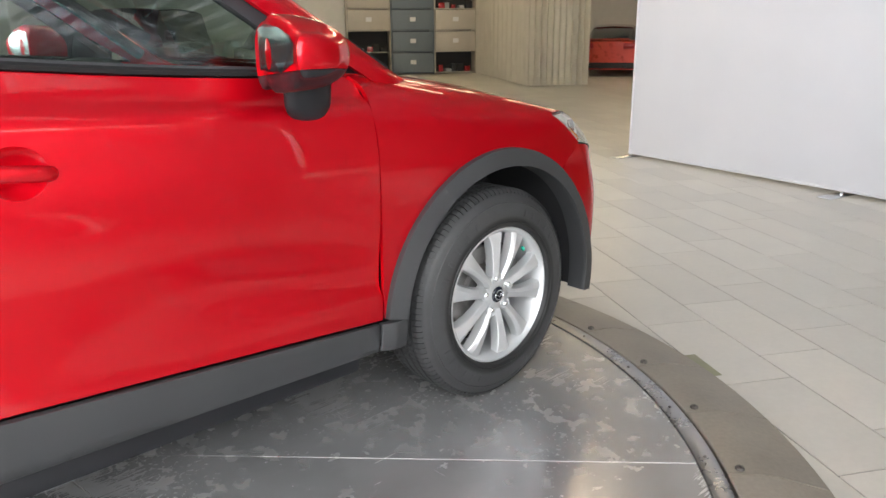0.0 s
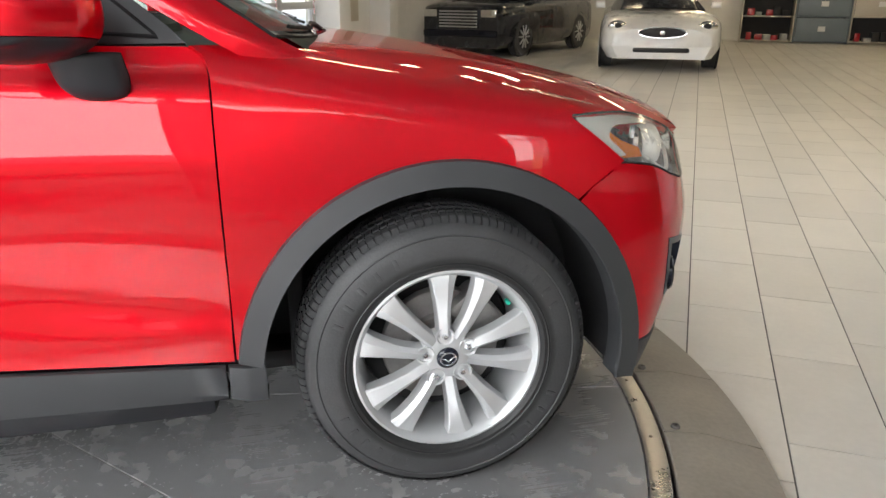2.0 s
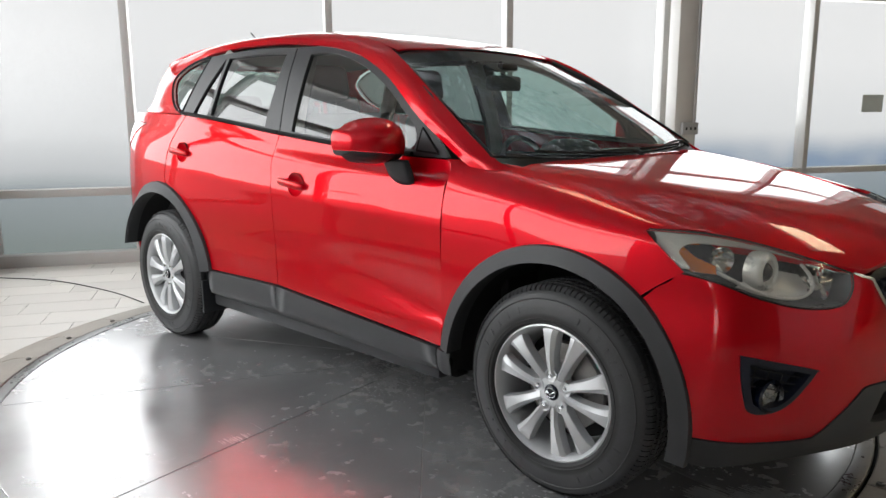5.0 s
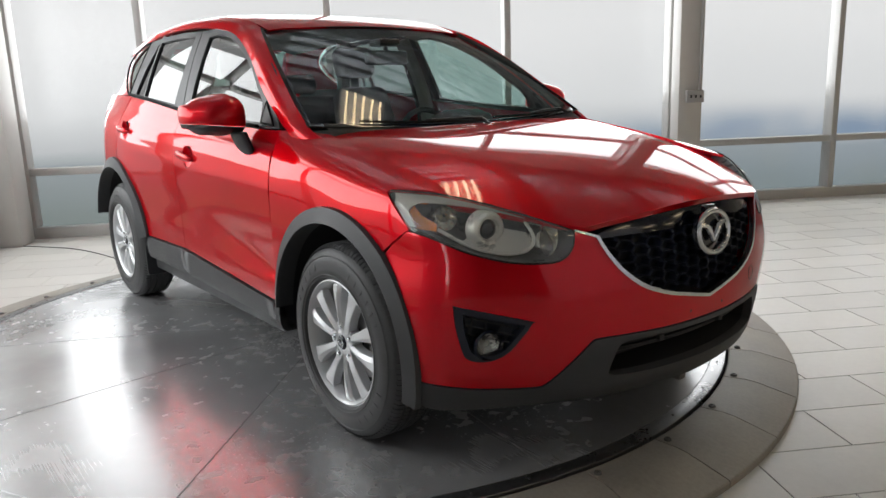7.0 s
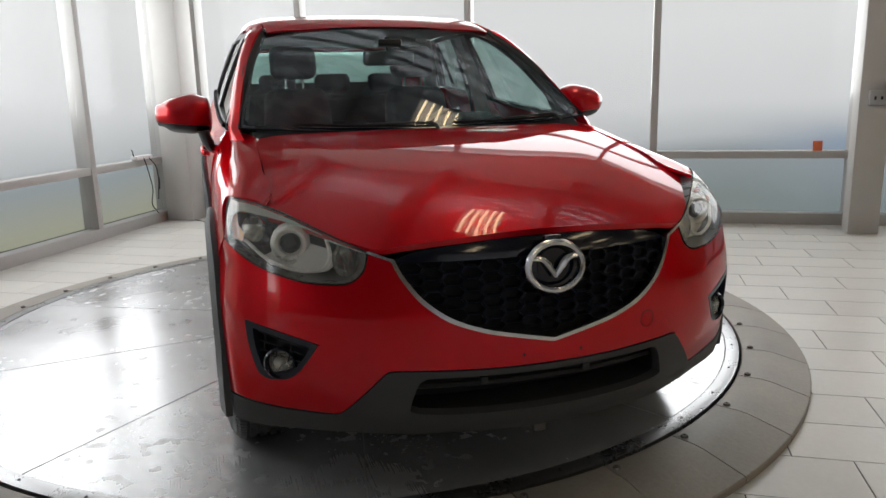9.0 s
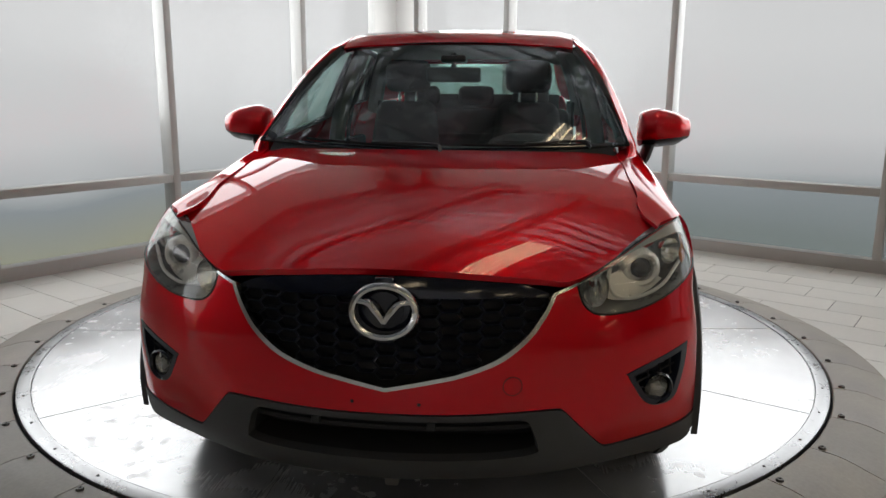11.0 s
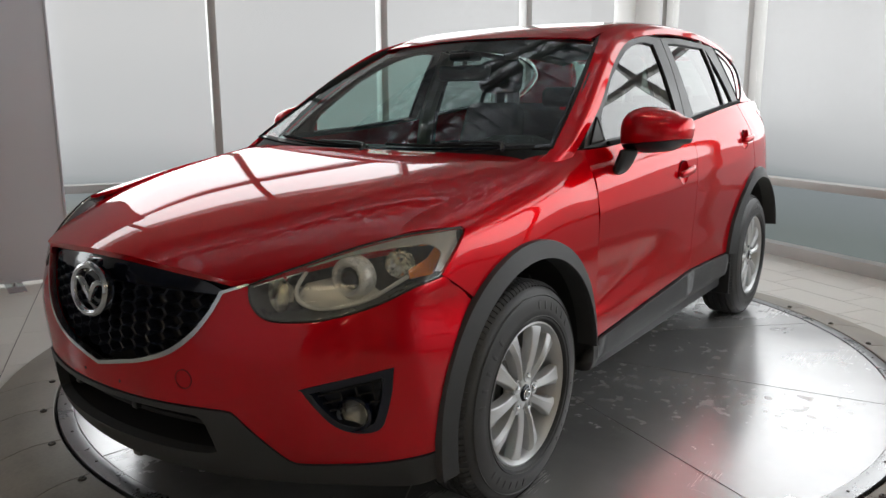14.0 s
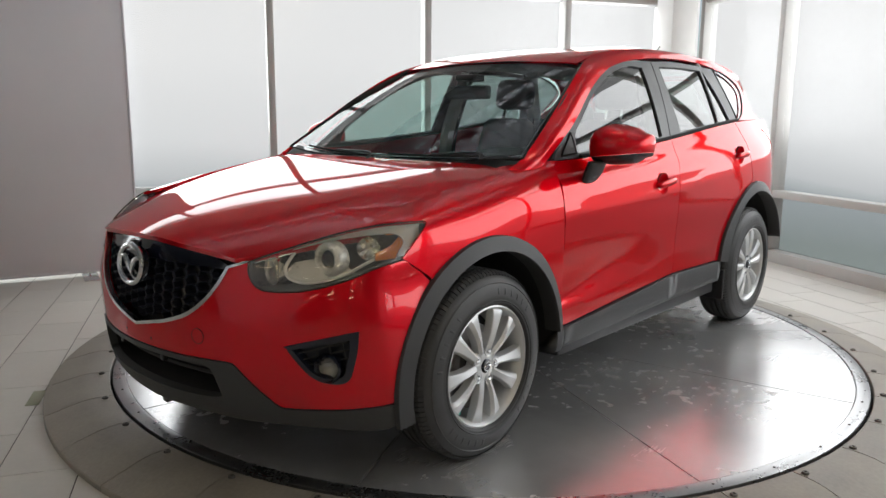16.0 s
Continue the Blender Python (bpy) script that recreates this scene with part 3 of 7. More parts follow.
class Skin:
    """A smooth surface through a grid of places, with outlines given by two of their three coordinates."""

    def __init__(self, grid, axes):
        g = np.array(grid, float)
        g = np.concatenate([2 * g[:1] - g[1:2], g, 2 * g[-1:] - g[-2:-1]], 0)
        self.g = np.concatenate([2 * g[:, :1] - g[:, 1:2], g, 2 * g[:, -1:] - g[:, -2:-1]], 1)
        self.n, self.m, self.axes = len(grid) - 1, len(grid[0]) - 1, list(axes)
        u, v = np.meshgrid(np.linspace(0, self.n, self.n * 12 + 1), np.linspace(0, self.m, self.m * 12 + 1), indexing="ij")
        self.uv = np.stack([u.ravel(), v.ravel()], -1)
        self.seen = self.at(self.uv)[:, self.axes]

    def at(self, uv):
        uv = np.atleast_2d(uv)
        i = np.clip(np.floor(uv[:, 0]).astype(int), 0, self.n - 1)
        j = np.clip(np.floor(uv[:, 1]).astype(int), 0, self.m - 1)
        a, b = cr_weights(uv[:, 0] - i), cr_weights(uv[:, 1] - j)
        out = 0
        for p in range(4):
            for q in range(4):
                out = out + (a[:, p] * b[:, q])[:, None] * self.g[i + p, j + q]
        return out

    def back(self, pts):
        """The surface's own coordinates of outline points."""
        out = []
        for p in np.atleast_2d(pts):
            uv = self.uv[np.argmin(((self.seen - p) ** 2).sum(1))].copy()
            for _ in range(8):
                e = 1e-3
                f = self.at([uv, uv + (e, 0), uv + (0, e)])[:, self.axes]
                jac = np.stack([(f[1] - f[0]) / e, (f[2] - f[0]) / e], 1)
                step = np.linalg.lstsq(jac + 1e-9 * np.eye(2), p - f[0], rcond=None)[0]
                uv = np.clip(uv + np.clip(step, -0.3, 0.3), (-0.6, -0.6), (self.n + 0.6, self.m + 0.6))
            out.append(uv)
        return np.array(out)

    def normal(self, uv, outward):
        e = 2e-3
        du, dv = self.at(uv + (e, 0)) - self.at(uv - (e, 0)), self.at(uv + (0, e)) - self.at(uv - (0, e))
        n = np.cross(du, dv)
        n /= np.linalg.norm(n, axis=1)[:, None] + 1e-12
        return n * np.where((n @ np.array(outward)) < 0, -1, 1)[:, None]


def outline(*segs, step=0.02):
    """A closed outline from pieces: each piece of three or more points is drawn as a smooth line."""
    pts = []
    for s in segs:
        line = curve([(*p, 0) for p in s], 8) if len(s) > 2 else [Vector((*p, 0)) for p in s]
        for p in line:
            if not pts or (p - pts[-1]).length > 1e-5:
                pts.append(p)
    if (pts[0] - pts[-1]).length < 1e-5:
        pts.pop()
    out = []
    for p, q in zip(pts, pts[1:] + pts[:1]):
        n = max(1, int((q - p).length / step))
        out += [tuple((p + (q - p) * k / n)[:2]) for k in range(n)]
    return out


def inside(pts, poly):
    x, y = pts[:, 0], pts[:, 1]
    res = np.zeros(len(pts), bool)
    for (x0, y0), (x1, y1) in zip(poly, np.roll(poly, -1, 0)):
        cross = (y0 > y) != (y1 > y)
        res ^= cross & (x < (x1 - x0) * (y - y0) / (y1 - y0 + 1e-15) + x0)
    return res


def skin_mesh(name, skin, poly, mat, outward, step=0.03, thick=0.012, lift=0.0, mirror=False, holes=()):
    """A panel cut out of a surface, with a turned-in rim."""
    loops = [skin.back(poly)] + [skin.back(h) for h in holes]
    su = np.linalg.norm(skin.at([[skin.n * 0.5 + 0.5, skin.m * 0.5]]) - skin.at([[skin.n * 0.5 - 0.5, skin.m * 0.5]]))
    sv = np.linalg.norm(skin.at([[skin.n * 0.5, skin.m * 0.5 + 0.5]]) - skin.at([[skin.n * 0.5, skin.m * 0.5 - 0.5]]))
    k = np.array([su, sv])
    loops = [l * k for l in loops]
    lo, hi = loops[0].min(0), loops[0].max(0)
    gx, gy = np.meshgrid(np.arange(lo[0], hi[0], step), np.arange(lo[1], hi[1], step), indexing="ij")
    g = np.stack([gx.ravel(), gy.ravel()], -1)
    keep = inside(g, loops[0])
    for h in loops[1:]:
        keep &= ~inside(h if False else g, h)
    g = g[keep]
    edge_pts = np.concatenate(loops)
    if len(g):
        d = np.min(np.linalg.norm(g[:, None] - edge_pts[None], axis=2), 1)
        g = g[d > step * 0.35]
    verts = [Vector(p) for p in edge_pts] + [Vector(p) for p in g]
    edges, base = [], 0
    for l in loops:
        n = len(l)
        edges += [(base + i, base + (i + 1) % n) for i in range(n)]
        base += n
    vo, _, fo, *_ = delaunay_2d_cdt(verts, edges, [], 0, 1e-7)
    p2 = np.array([v[:] for v in vo])
    cen = np.array([p2[list(f)].mean(0) for f in fo])
    ok = inside(cen, loops[0])
    for h in loops[1:]:
        ok &= ~inside(cen, h)
    faces = [tuple(f) for f, o in zip(fo, ok) if o]
    uv = p2 / k
    nor = skin.normal(uv, outward)
    pos = skin.at(uv) + nor * lift
    allv, alln = [pos], [nor]
    base = len(pos)
    rim = []
    for which, l in enumerate(loops):
        luv = l / k
        ln = skin.normal(luv, outward)
        lp = skin.at(luv) + ln * lift
        n = len(lp)
        tang = np.roll(lp, -1, 0) - np.roll(lp, 1, 0)
        side = np.cross(tang, ln)
        side /= np.linalg.norm(side, axis=1)[:, None] + 1e-12
        away = ((side * (lp - lp.mean(0))).sum() > 0) == (which == 0)
        side = side if away else -side
        allv += [lp, lp - ln * thick]
        alln += [side, side]
        quads = [(base + i, base + (i + 1) % n, base + n + (i + 1) % n, base + n + i) for i in range(n)]
        rim += [q[::-1] for q in quads] if away != mirror else quads
        base += 2 * n
    co, no = np.concatenate(allv), np.concatenate(alln)
    if mirror:
        co, no = co * (1, -1, 1), no * (1, -1, 1)
    fixed = []
    for f in faces:
        a, b, c = co[list(f[:3])]
        if np.cross(b - a, c - a) @ no[f[0]] < 0:
            f = f[::-1]
        fixed.append(f)
    me = bpy.data.meshes.new(name)
    me.from_pydata(co.tolist(), [], fixed + rim)
    me.materials.append(mat)
    me.shade_smooth()
    me.normals_split_custom_set_from_vertices(no.tolist())
    return me


def panel(name, skin, poly, mat, parent, outward, mirror=False, label="", **kw):
    ob = new(name, skin_mesh(name, skin, poly, mat, outward, mirror=mirror, **kw))
    ob.parent = parent
    return tagged(ob, label)


car = thing("car", "metallic red five-door crossover parked on the turntable", "car")

# side: rows from the sill up to the window line, stations from the tail to the front door
SX = [-2.02, -1.85, -1.6, -1.2, -0.8, -0.3, 0.25, 0.6, 0.92]
belt_z = [1.285, 1.28, 1.27, 1.256, 1.224, 1.172, 1.124, 1.104, 1.092]
belt_y = [0.66, 0.705, 0.752, 0.79, 0.806, 0.815, 0.818, 0.812, 0.80]
side_rows = [
    ([0.30] * 9, [0.70, 0.765, 0.83, 0.862, 0.866, 0.866, 0.866, 0.868, 0.87]),
    ([0.43] * 9, [0.73, 0.795, 0.855, 0.884, 0.884, 0.883, 0.883, 0.885, 0.887]),
    ([0.60] * 9, [0.745, 0.81, 0.868, 0.895, 0.886, 0.882, 0.879, 0.882, 0.888]),
    ([0.80] * 9, [0.75, 0.815, 0.872, 0.902, 0.897, 0.894, 0.89, 0.889, 0.891]),
    ([0.96, 0.96, 0.96, 0.96, 0.95, 0.94, 0.93, 0.93, 0.93], [0.745, 0.808, 0.862, 0.889, 0.89, 0.89, 0.888, 0.886, 0.882]),
    ([1.10, 1.10, 1.10, 1.09, 1.08, 1.05, 1.03, 1.02, 1.01], [0.725, 0.785, 0.838, 0.868, 0.874, 0.876, 0.873, 0.868, 0.862]),
    ([z - 0.045 for z in belt_z], [y + 0.022 for y in belt_y]),
    (belt_z, belt_y),
]
ROUGH_SIDE = Skin([[(x, r[1][i], r[0][i]) for r in side_rows] for i, x in enumerate(SX)], (0, 2))


def rise(v, lo, hi):
    t = max(0.0, min(1.0, (v - lo) / (hi - lo)))
    return t * t * (3 - 2 * t)


def sculpted_side():
    """The flank with the swept hollow low on the doors: deepest by the front wheel, running out upwards towards the tail."""
    rows = []
    for u in np.linspace(0, ROUGH_SIDE.n, 41):
        line = ROUGH_SIDE.at([(u, v) for v in np.linspace(0, ROUGH_SIDE.m, 43)])
        for q in line:
            x, z = q[0], q[2]
            mid = max(0.50, min(0.70, 0.56 + 0.255 * (0.67 - x)))
            d = (z - mid) / (max(0.03, 0.725 - mid) / 1.5 if z > mid else max(0.03, mid - 0.49) / 1.5)
            q[1] -= 0.016 * math.exp(-d * d) * rise(x, 0.02, 0.72)
            d = (z - 0.585) / 0.055
            q[1] += 0.006 * math.exp(-d * d) * rise(x, -0.95, -0.5) * (1 - rise(x, -0.45, 0.1))
            d = (z - 0.875 - 0.10 * rise(-x, -0.8, 1.4)) / 0.035
            q[1] += 0.0035 * math.exp(-d * d) * rise(x, -1.5, -0.6)
        rows.append([tuple(q) for q in line])
    return Skin(rows, (0, 2))


SIDE = sculpted_side()


def green_y(x, z):
    """Half width of the glasshouse."""
    d = z - interp(x, SX, belt_z)
    return interp(x, SX, belt_y) - 0.006 - 0.34 * d - 0.26 * d * d


GREEN = Skin([[(x, green_y(x, z), z) for z in (1.04, 1.16, 1.28, 1.40, 1.50, 1.60)] for x in (-1.7, -1.4, -1.1, -0.8, -0.4, 0.0, 0.3, 0.6, 0.9)], (0, 2))

# front wing: rows from the sill over the crest to the bonnet gap
def spline(xs, ys):
    """Natural cubic line through given stations, without kinks in its bend."""
    xs, ys = np.array(xs, float), np.array(ys, float)
    h = np.diff(xs)
    n = len(xs)
    a, b = np.eye(n), np.zeros(n)
    for k in range(1, n - 1):
        a[k, k - 1:k + 2] = h[k - 1], 2 * (h[k - 1] + h[k]), h[k]
        b[k] = 6 * ((ys[k + 1] - ys[k]) / h[k] - (ys[k] - ys[k - 1]) / h[k - 1])
    m = np.linalg.solve(a, b)

    def value(x):
        k = int(np.clip(np.searchsorted(xs, x) - 1, 0, n - 2))
        u, v = xs[k + 1] - x, x - xs[k]
        return (m[k] * u ** 3 + m[k + 1] * v ** 3) / (6 * h[k]) + (ys[k] / h[k] - m[k] * h[k] / 6) * u + (ys[k + 1] / h[k] - m[k + 1] * h[k] / 6) * v
    return value


WING_STATIONS = (
    (0.84, (0.886, 0.888, 0.890, 0.882, 0.858, 0.826, 0.795), (0.40, 0.60, 0.80, 0.93, 1.02, 1.075, 1.104)),
    (1.00, (0.890, 0.892, 0.893, 0.884, 0.858, 0.81, 0.735), (0.40, 0.60, 0.80, 0.925, 1.008, 1.062, 1.088)),
    (1.20, (0.894, 0.897, 0.896, 0.886, 0.860, 0.80, 0.722), (0.40, 0.60, 0.80, 0.91, 0.988, 1.035, 1.056)),
    (1.40, (0.898, 0.900, 0.897, 0.885, 0.858, 0.80, 0.722), (0.40, 0.60, 0.80, 0.895, 0.962, 1.003, 1.023)),
    (1.55, (0.900, 0.900, 0.893, 0.882, 0.86, 0.815, 0.725), (0.40, 0.60, 0.80, 0.88, 0.936, 0.970, 0.993)),
    (1.67, (0.900, 0.898, 0.886, 0.876, 0.86, 0.832, 0.728), (0.40, 0.60, 0.80, 0.88, 0.922, 0.944, 0.964)),
    (1.83, (0.895, 0.888, 0.868, 0.852, 0.815, 0.775, 0.733), (0.40, 0.60, 0.80, 0.85, 0.90, 0.92, 0.930)))


def fair_wing():
    """The wing as one fair surface: a low polynomial along x for each row, a smooth curve up each section."""
    xs = [st[0] for st in WING_STATIONS]
    fit = [(np.polyfit(xs, [st[1][j] for st in WING_STATIONS], 5), np.polyfit(xs, [st[2][j] for st in WING_STATIONS], 5)) for j in range(7)]
    rows = []
    for x in np.linspace(0.80, 1.83, 30):
        ys, zs = [np.polyval(f[0], x) for f in fit], [np.polyval(f[1], x) for f in fit]
        along = [0.0]
        for j in range(6):
            along.append(along[-1] + math.hypot(ys[j + 1] - ys[j], zs[j + 1] - zs[j]))
        fy, fz = spline(along, ys), spline(along, zs)
        rows.append([(x, fy(d), fz(d)) for d in np.linspace(0, along[-1], 25)])
    return Skin(rows, (0, 2))


WING = fair_wing()

# nose: plan lines at five heights, from the middle round to the wheel arch
NOSE = Skin([
    [(px, py, z) for px, py in line] for z, line in (
        (0.22, [(2.165, 0), (2.15, 0.2), (2.105, 0.40), (2.02, 0.56), (1.955, 0.67), (1.895, 0.78), (1.85, 0.85), (1.80, 0.885), (1.72, 0.90)]),
        (0.32, [(2.225, 0), (2.21, 0.2), (2.165, 0.40), (2.08, 0.565), (2.008, 0.68), (1.93, 0.80), (1.868, 0.868), (1.80, 0.90), (1.72, 0.914)]),
        (0.46, [(2.25, 0), (2.236, 0.2), (2.188, 0.40), (2.115, 0.57), (2.05, 0.685), (1.96, 0.805), (1.88, 0.874), (1.80, 0.902), (1.71, 0.916)]),
        (0.62, [(2.25, 0), (2.236, 0.2), (2.19, 0.40), (2.132, 0.565), (2.068, 0.68), (1.975, 0.80), (1.888, 0.868), (1.765, 0.898), (1.68, 0.908)]),
        (0.74, [(2.235, 0), (2.22, 0.2), (2.17, 0.40), (2.108, 0.555), (2.05, 0.67), (1.964, 0.785), (1.87, 0.854), (1.715, 0.882), (1.625, 0.892)]),
        (0.82, [(2.217, 0), (2.20, 0.2), (2.15, 0.395), (2.085, 0.545), (2.02, 0.66), (1.935, 0.78), (1.838, 0.855), (1.67, 0.882), (1.58, 0.888)]),
        (0.90, [(2.175, 0), (2.158, 0.2), (2.105, 0.385), (2.02, 0.53), (1.942, 0.65), (1.86, 0.765), (1.77, 0.834), (1.64, 0.862), (1.55, 0.87)]),
        (0.97, [(2.11, 0), (2.095, 0.19), (2.03, 0.37), (1.935, 0.51), (1.845, 0.63), (1.76, 0.73), (1.68, 0.80), (1.59, 0.835), (1.50, 0.845)]))], (1, 2))


HOOD_MID = spline([0.9, 1.13, 1.4, 1.7, 1.95, 2.1, 2.26], [1.106, 1.092, 1.056, 1.003, 0.946, 0.901, 0.836])
HOOD_BOW = spline([0.9, 1.3, 1.7, 2.0, 2.26], [0.006, 0.022, 0.045, 0.16, 0.35])


def hood_z(x, y):
    ridge = 0.615 - 0.20 * (x - 1.1)
    edge = (ridge - abs(y)) / 0.045
    drop = 0.045 * math.log1p(math.exp(-edge))
    return HOOD_MID(x) - HOOD_BOW(x) * y * y - 0.16 * drop * (1 - 0.8 * rise(x, 1.6, 2.25))


HOOD = Skin([[(x, y, hood_z(x, y)) for y in np.linspace(-0.8, 0.8, 61)] for x in np.linspace(0.96, 2.24, 27)], (0, 1))


ROOF_MID = spline([-1.95, -1.8, -1.5, -1.1, -0.7, -0.33, -0.03, 0.13, 0.27, 0.4], [1.545, 1.583, 1.632, 1.661, 1.671, 1.664, 1.637, 1.607, 1.564, 1.514])


def roof_z(x, y):
    c = ROOF_MID(x)
    a = abs(y)
    return c - 0.05 * a * a - 0.55 * max(0, a - 0.50) ** 1.6


ROOF = Skin([[(x, y, roof_z(x, y)) for y in np.linspace(-0.66, 0.66, 33)] for x in (-1.9, -1.75, -1.55, -1.3, -1.0, -0.7, -0.4, -0.15, 0.05, 0.2, 0.33)], (0, 1))

# windscreen: rows from the scuttle up to the roof, columns across
def screen_at(t, s):
    """t: 0 at the scuttle to 1 at the roof; s: -1 to 1 across."""
    hw = 0.765 + (0.605 - 0.765) * t
    y = s * hw
    x = 1.125 + (0.275 - 1.125) * t - (0.135 * (1 - t) + 0.02 * t) * s * s
    z = 1.082 + (1.562 - 1.082) * (t + 0.14 * t * (1 - t)) + (0.03 * (1 - t) - 0.028 * t) * s * s
    return (x, y, z)


SCREEN = Skin([[screen_at(t, s) for s in np.linspace(-1, 1, 9)] for t in np.linspace(0, 1, 7)], (2, 1))

OUT = (0, 1, 0.35)
sides = (("left", False), ("right", True))
ARCH_F, ARCH_R = (1.35, 0.365, 0.492, 0.436), (-1.318, 0.375, 0.518, 0.458)


def arc(c, r, a0, a1, n=18):
    return [(c[0] + r * math.cos(radians(a)), c[1] + r * math.sin(radians(a))) for a in np.linspace(a0, a1, n)]


lamp_outline = outline(
    [(0.50, 0.814), (0.515, 0.768), (0.55, 0.736), (0.61, 0.730), (0.70, 0.740), (0.79, 0.772), (0.85, 0.812), (0.873, 0.831)],
    [(0.873, 0.831), (0.866, 0.885), (0.844, 0.936)],
    [(0.844, 0.936), (0.815, 0.935), (0.765, 0.927), (0.69, 0.902), (0.59, 0.857), (0.50, 0.814)])


def cup_hole(x, z, tilt):
    """Oval opening in a door skin for the handle cup."""
    k = radians(-tilt)
    ring = [(0.0595 * math.cos(t), 0.0525 * math.sin(t)) for t in np.linspace(0, 2 * math.pi, 29)[:-1]]
    return [(x + u * math.cos(k) - v * math.sin(k), z + u * math.sin(k) + v * math.cos(k)) for u, v in ring]


def body_shell():
    # bonnet
    edge = [(1.04, 0.726), (1.2, 0.716), (1.4, 0.716), (1.6, 0.722), (1.72, 0.7285), (1.838, 0.744)]
    nose = [(1.838, 0.744), (1.93, 0.668), (2.03, 0.585), (2.128, 0.488), (2.155, 0.408), (2.184, 0.26), (2.198, 0.12), (2.203, 0)]
    rear = [(1.04, 0.726), (1.078, 0.60), (1.11, 0.35), (1.122, 0)]
    flip = lambda line: [(x, -y) for x, y in line]
    poly = outline(edge, nose, flip(nose)[::-1], flip(edge)[::-1], flip(rear), rear[::-1])
    panel("bonnet", HOOD, poly, M_RED, car, (0, 0, 1), step=0.02, thick=0.02)
    # roof skin
    redge = [(0.298, 0.565), (0.1, 0.572), (-0.3, 0.575), (-0.8, 0.572), (-1.3, 0.562), (-1.72, 0.545)]
    poly = outline([(0.288, 0), (0.294, 0.3), (0.298, 0.565)], redge, [(-1.72, 0.545), (-1.78, 0.3), (-1.8, 0), (-1.78, -0.3), (-1.72, -0.545)], flip(redge)[::-1], [(0.298, -0.565), (0.294, -0.3), (0.288, 0)])
    panel("roof", ROOF, poly, M_RED, car, (0, 0, 1), step=0.04, thick=0.008)
    for name, right in sides:
        # wing
        gap = [(1.06, 1.083), (1.2, 1.057), (1.4, 1.024), (1.6, 0.982), (1.72, 0.953), (1.83, 0.9265)]
        poly = outline(
            [(0.857, 0.415), (0.857, 0.6), (0.857, 0.8), (0.857, 0.95), (0.855, 1.043), (0.842, 1.081), (0.818, 1.101)],
            [(0.818, 1.101), (0.88, 1.099), (0.96, 1.094), (1.06, 1.083)], gap,
            [(1.83, 0.9265), (1.75, 0.938), (1.655, 0.939)],
            [(1.648, 0.933), (1.71, 0.886), (1.78, 0.829)], [(1.78, 0.829), (1.732, 0.798), (1.68, 0.761)],
            arc(ARCH_F, 0.482, 51, 174), [(0.870, 0.415), (0.857, 0.415)])
        panel("front_wing", WING, poly, M_RED, car, OUT, right, step=0.022)
        # front door skin
        poly = outline([(-0.208, 0.478), (0.852, 0.411)], [(0.852, 0.411), (0.853, 0.6), (0.853, 0.8), (0.853, 0.95), (0.851, 1.04), (0.838, 1.078), (0.812, 1.098)],
                       [(0.812, 1.098), (0.6, 1.104), (0.25, 1.124), (-0.2435, 1.167)], [(-0.2435, 1.167), (-0.226, 1.05), (-0.2135, 0.9), (-0.21, 0.7), (-0.208, 0.478)])
        fd = panel("front_door", SIDE, poly, M_RED, car, OUT, right, step=0.03, holes=[cup_hole(-0.03, 0.958, 5)])
        # rear door skin
        poly = outline([(-0.212, 0.478), (-0.2138, 0.7), (-0.2173, 0.9), (-0.2298, 1.05), (-0.248, 1.168)], [(-0.248, 1.168), (-0.35, 1.177), (-0.8, 1.224), (-1.15, 1.252)],
                       [(-1.15, 1.252), (-1.195, 1.15), (-1.235, 1.02), (-1.25, 0.93), (-1.235, 0.893)],
                       arc(ARCH_R, 0.512, 76, 10), [(-0.814, 0.465), (-0.828, 0.463)], [(-0.828, 0.463), (-0.5, 0.472), (-0.212, 0.478)])
        rd = panel("rear_door", SIDE, poly, M_RED, car, OUT, right, step=0.03, holes=[cup_hole(-1.055, 1.062, 4)])
        # rear quarter
        poly = outline([(-1.158, 1.253), (-1.203, 1.15), (-1.243, 1.02), (-1.258, 0.93), (-1.243, 0.89)], arc(ARCH_R, 0.512, 80, 178, 12), [(-1.83, 0.395), (-1.99, 0.40)],
                       [(-1.99, 0.40), (-1.995, 0.7), (-1.985, 0.95), (-1.96, 1.07)], [(-1.96, 1.07), (-1.82, 1.16), (-1.675, 1.205)], [(-1.675, 1.205), (-1.68, 1.268)], [(-1.68, 1.268), (-1.4, 1.262), (-1.158, 1.253)])
        panel("rear_quarter", SIDE, poly, M_RED, car, OUT, right, step=0.03)
        doors.append((fd, rd, right))


doors = []
body_shell()


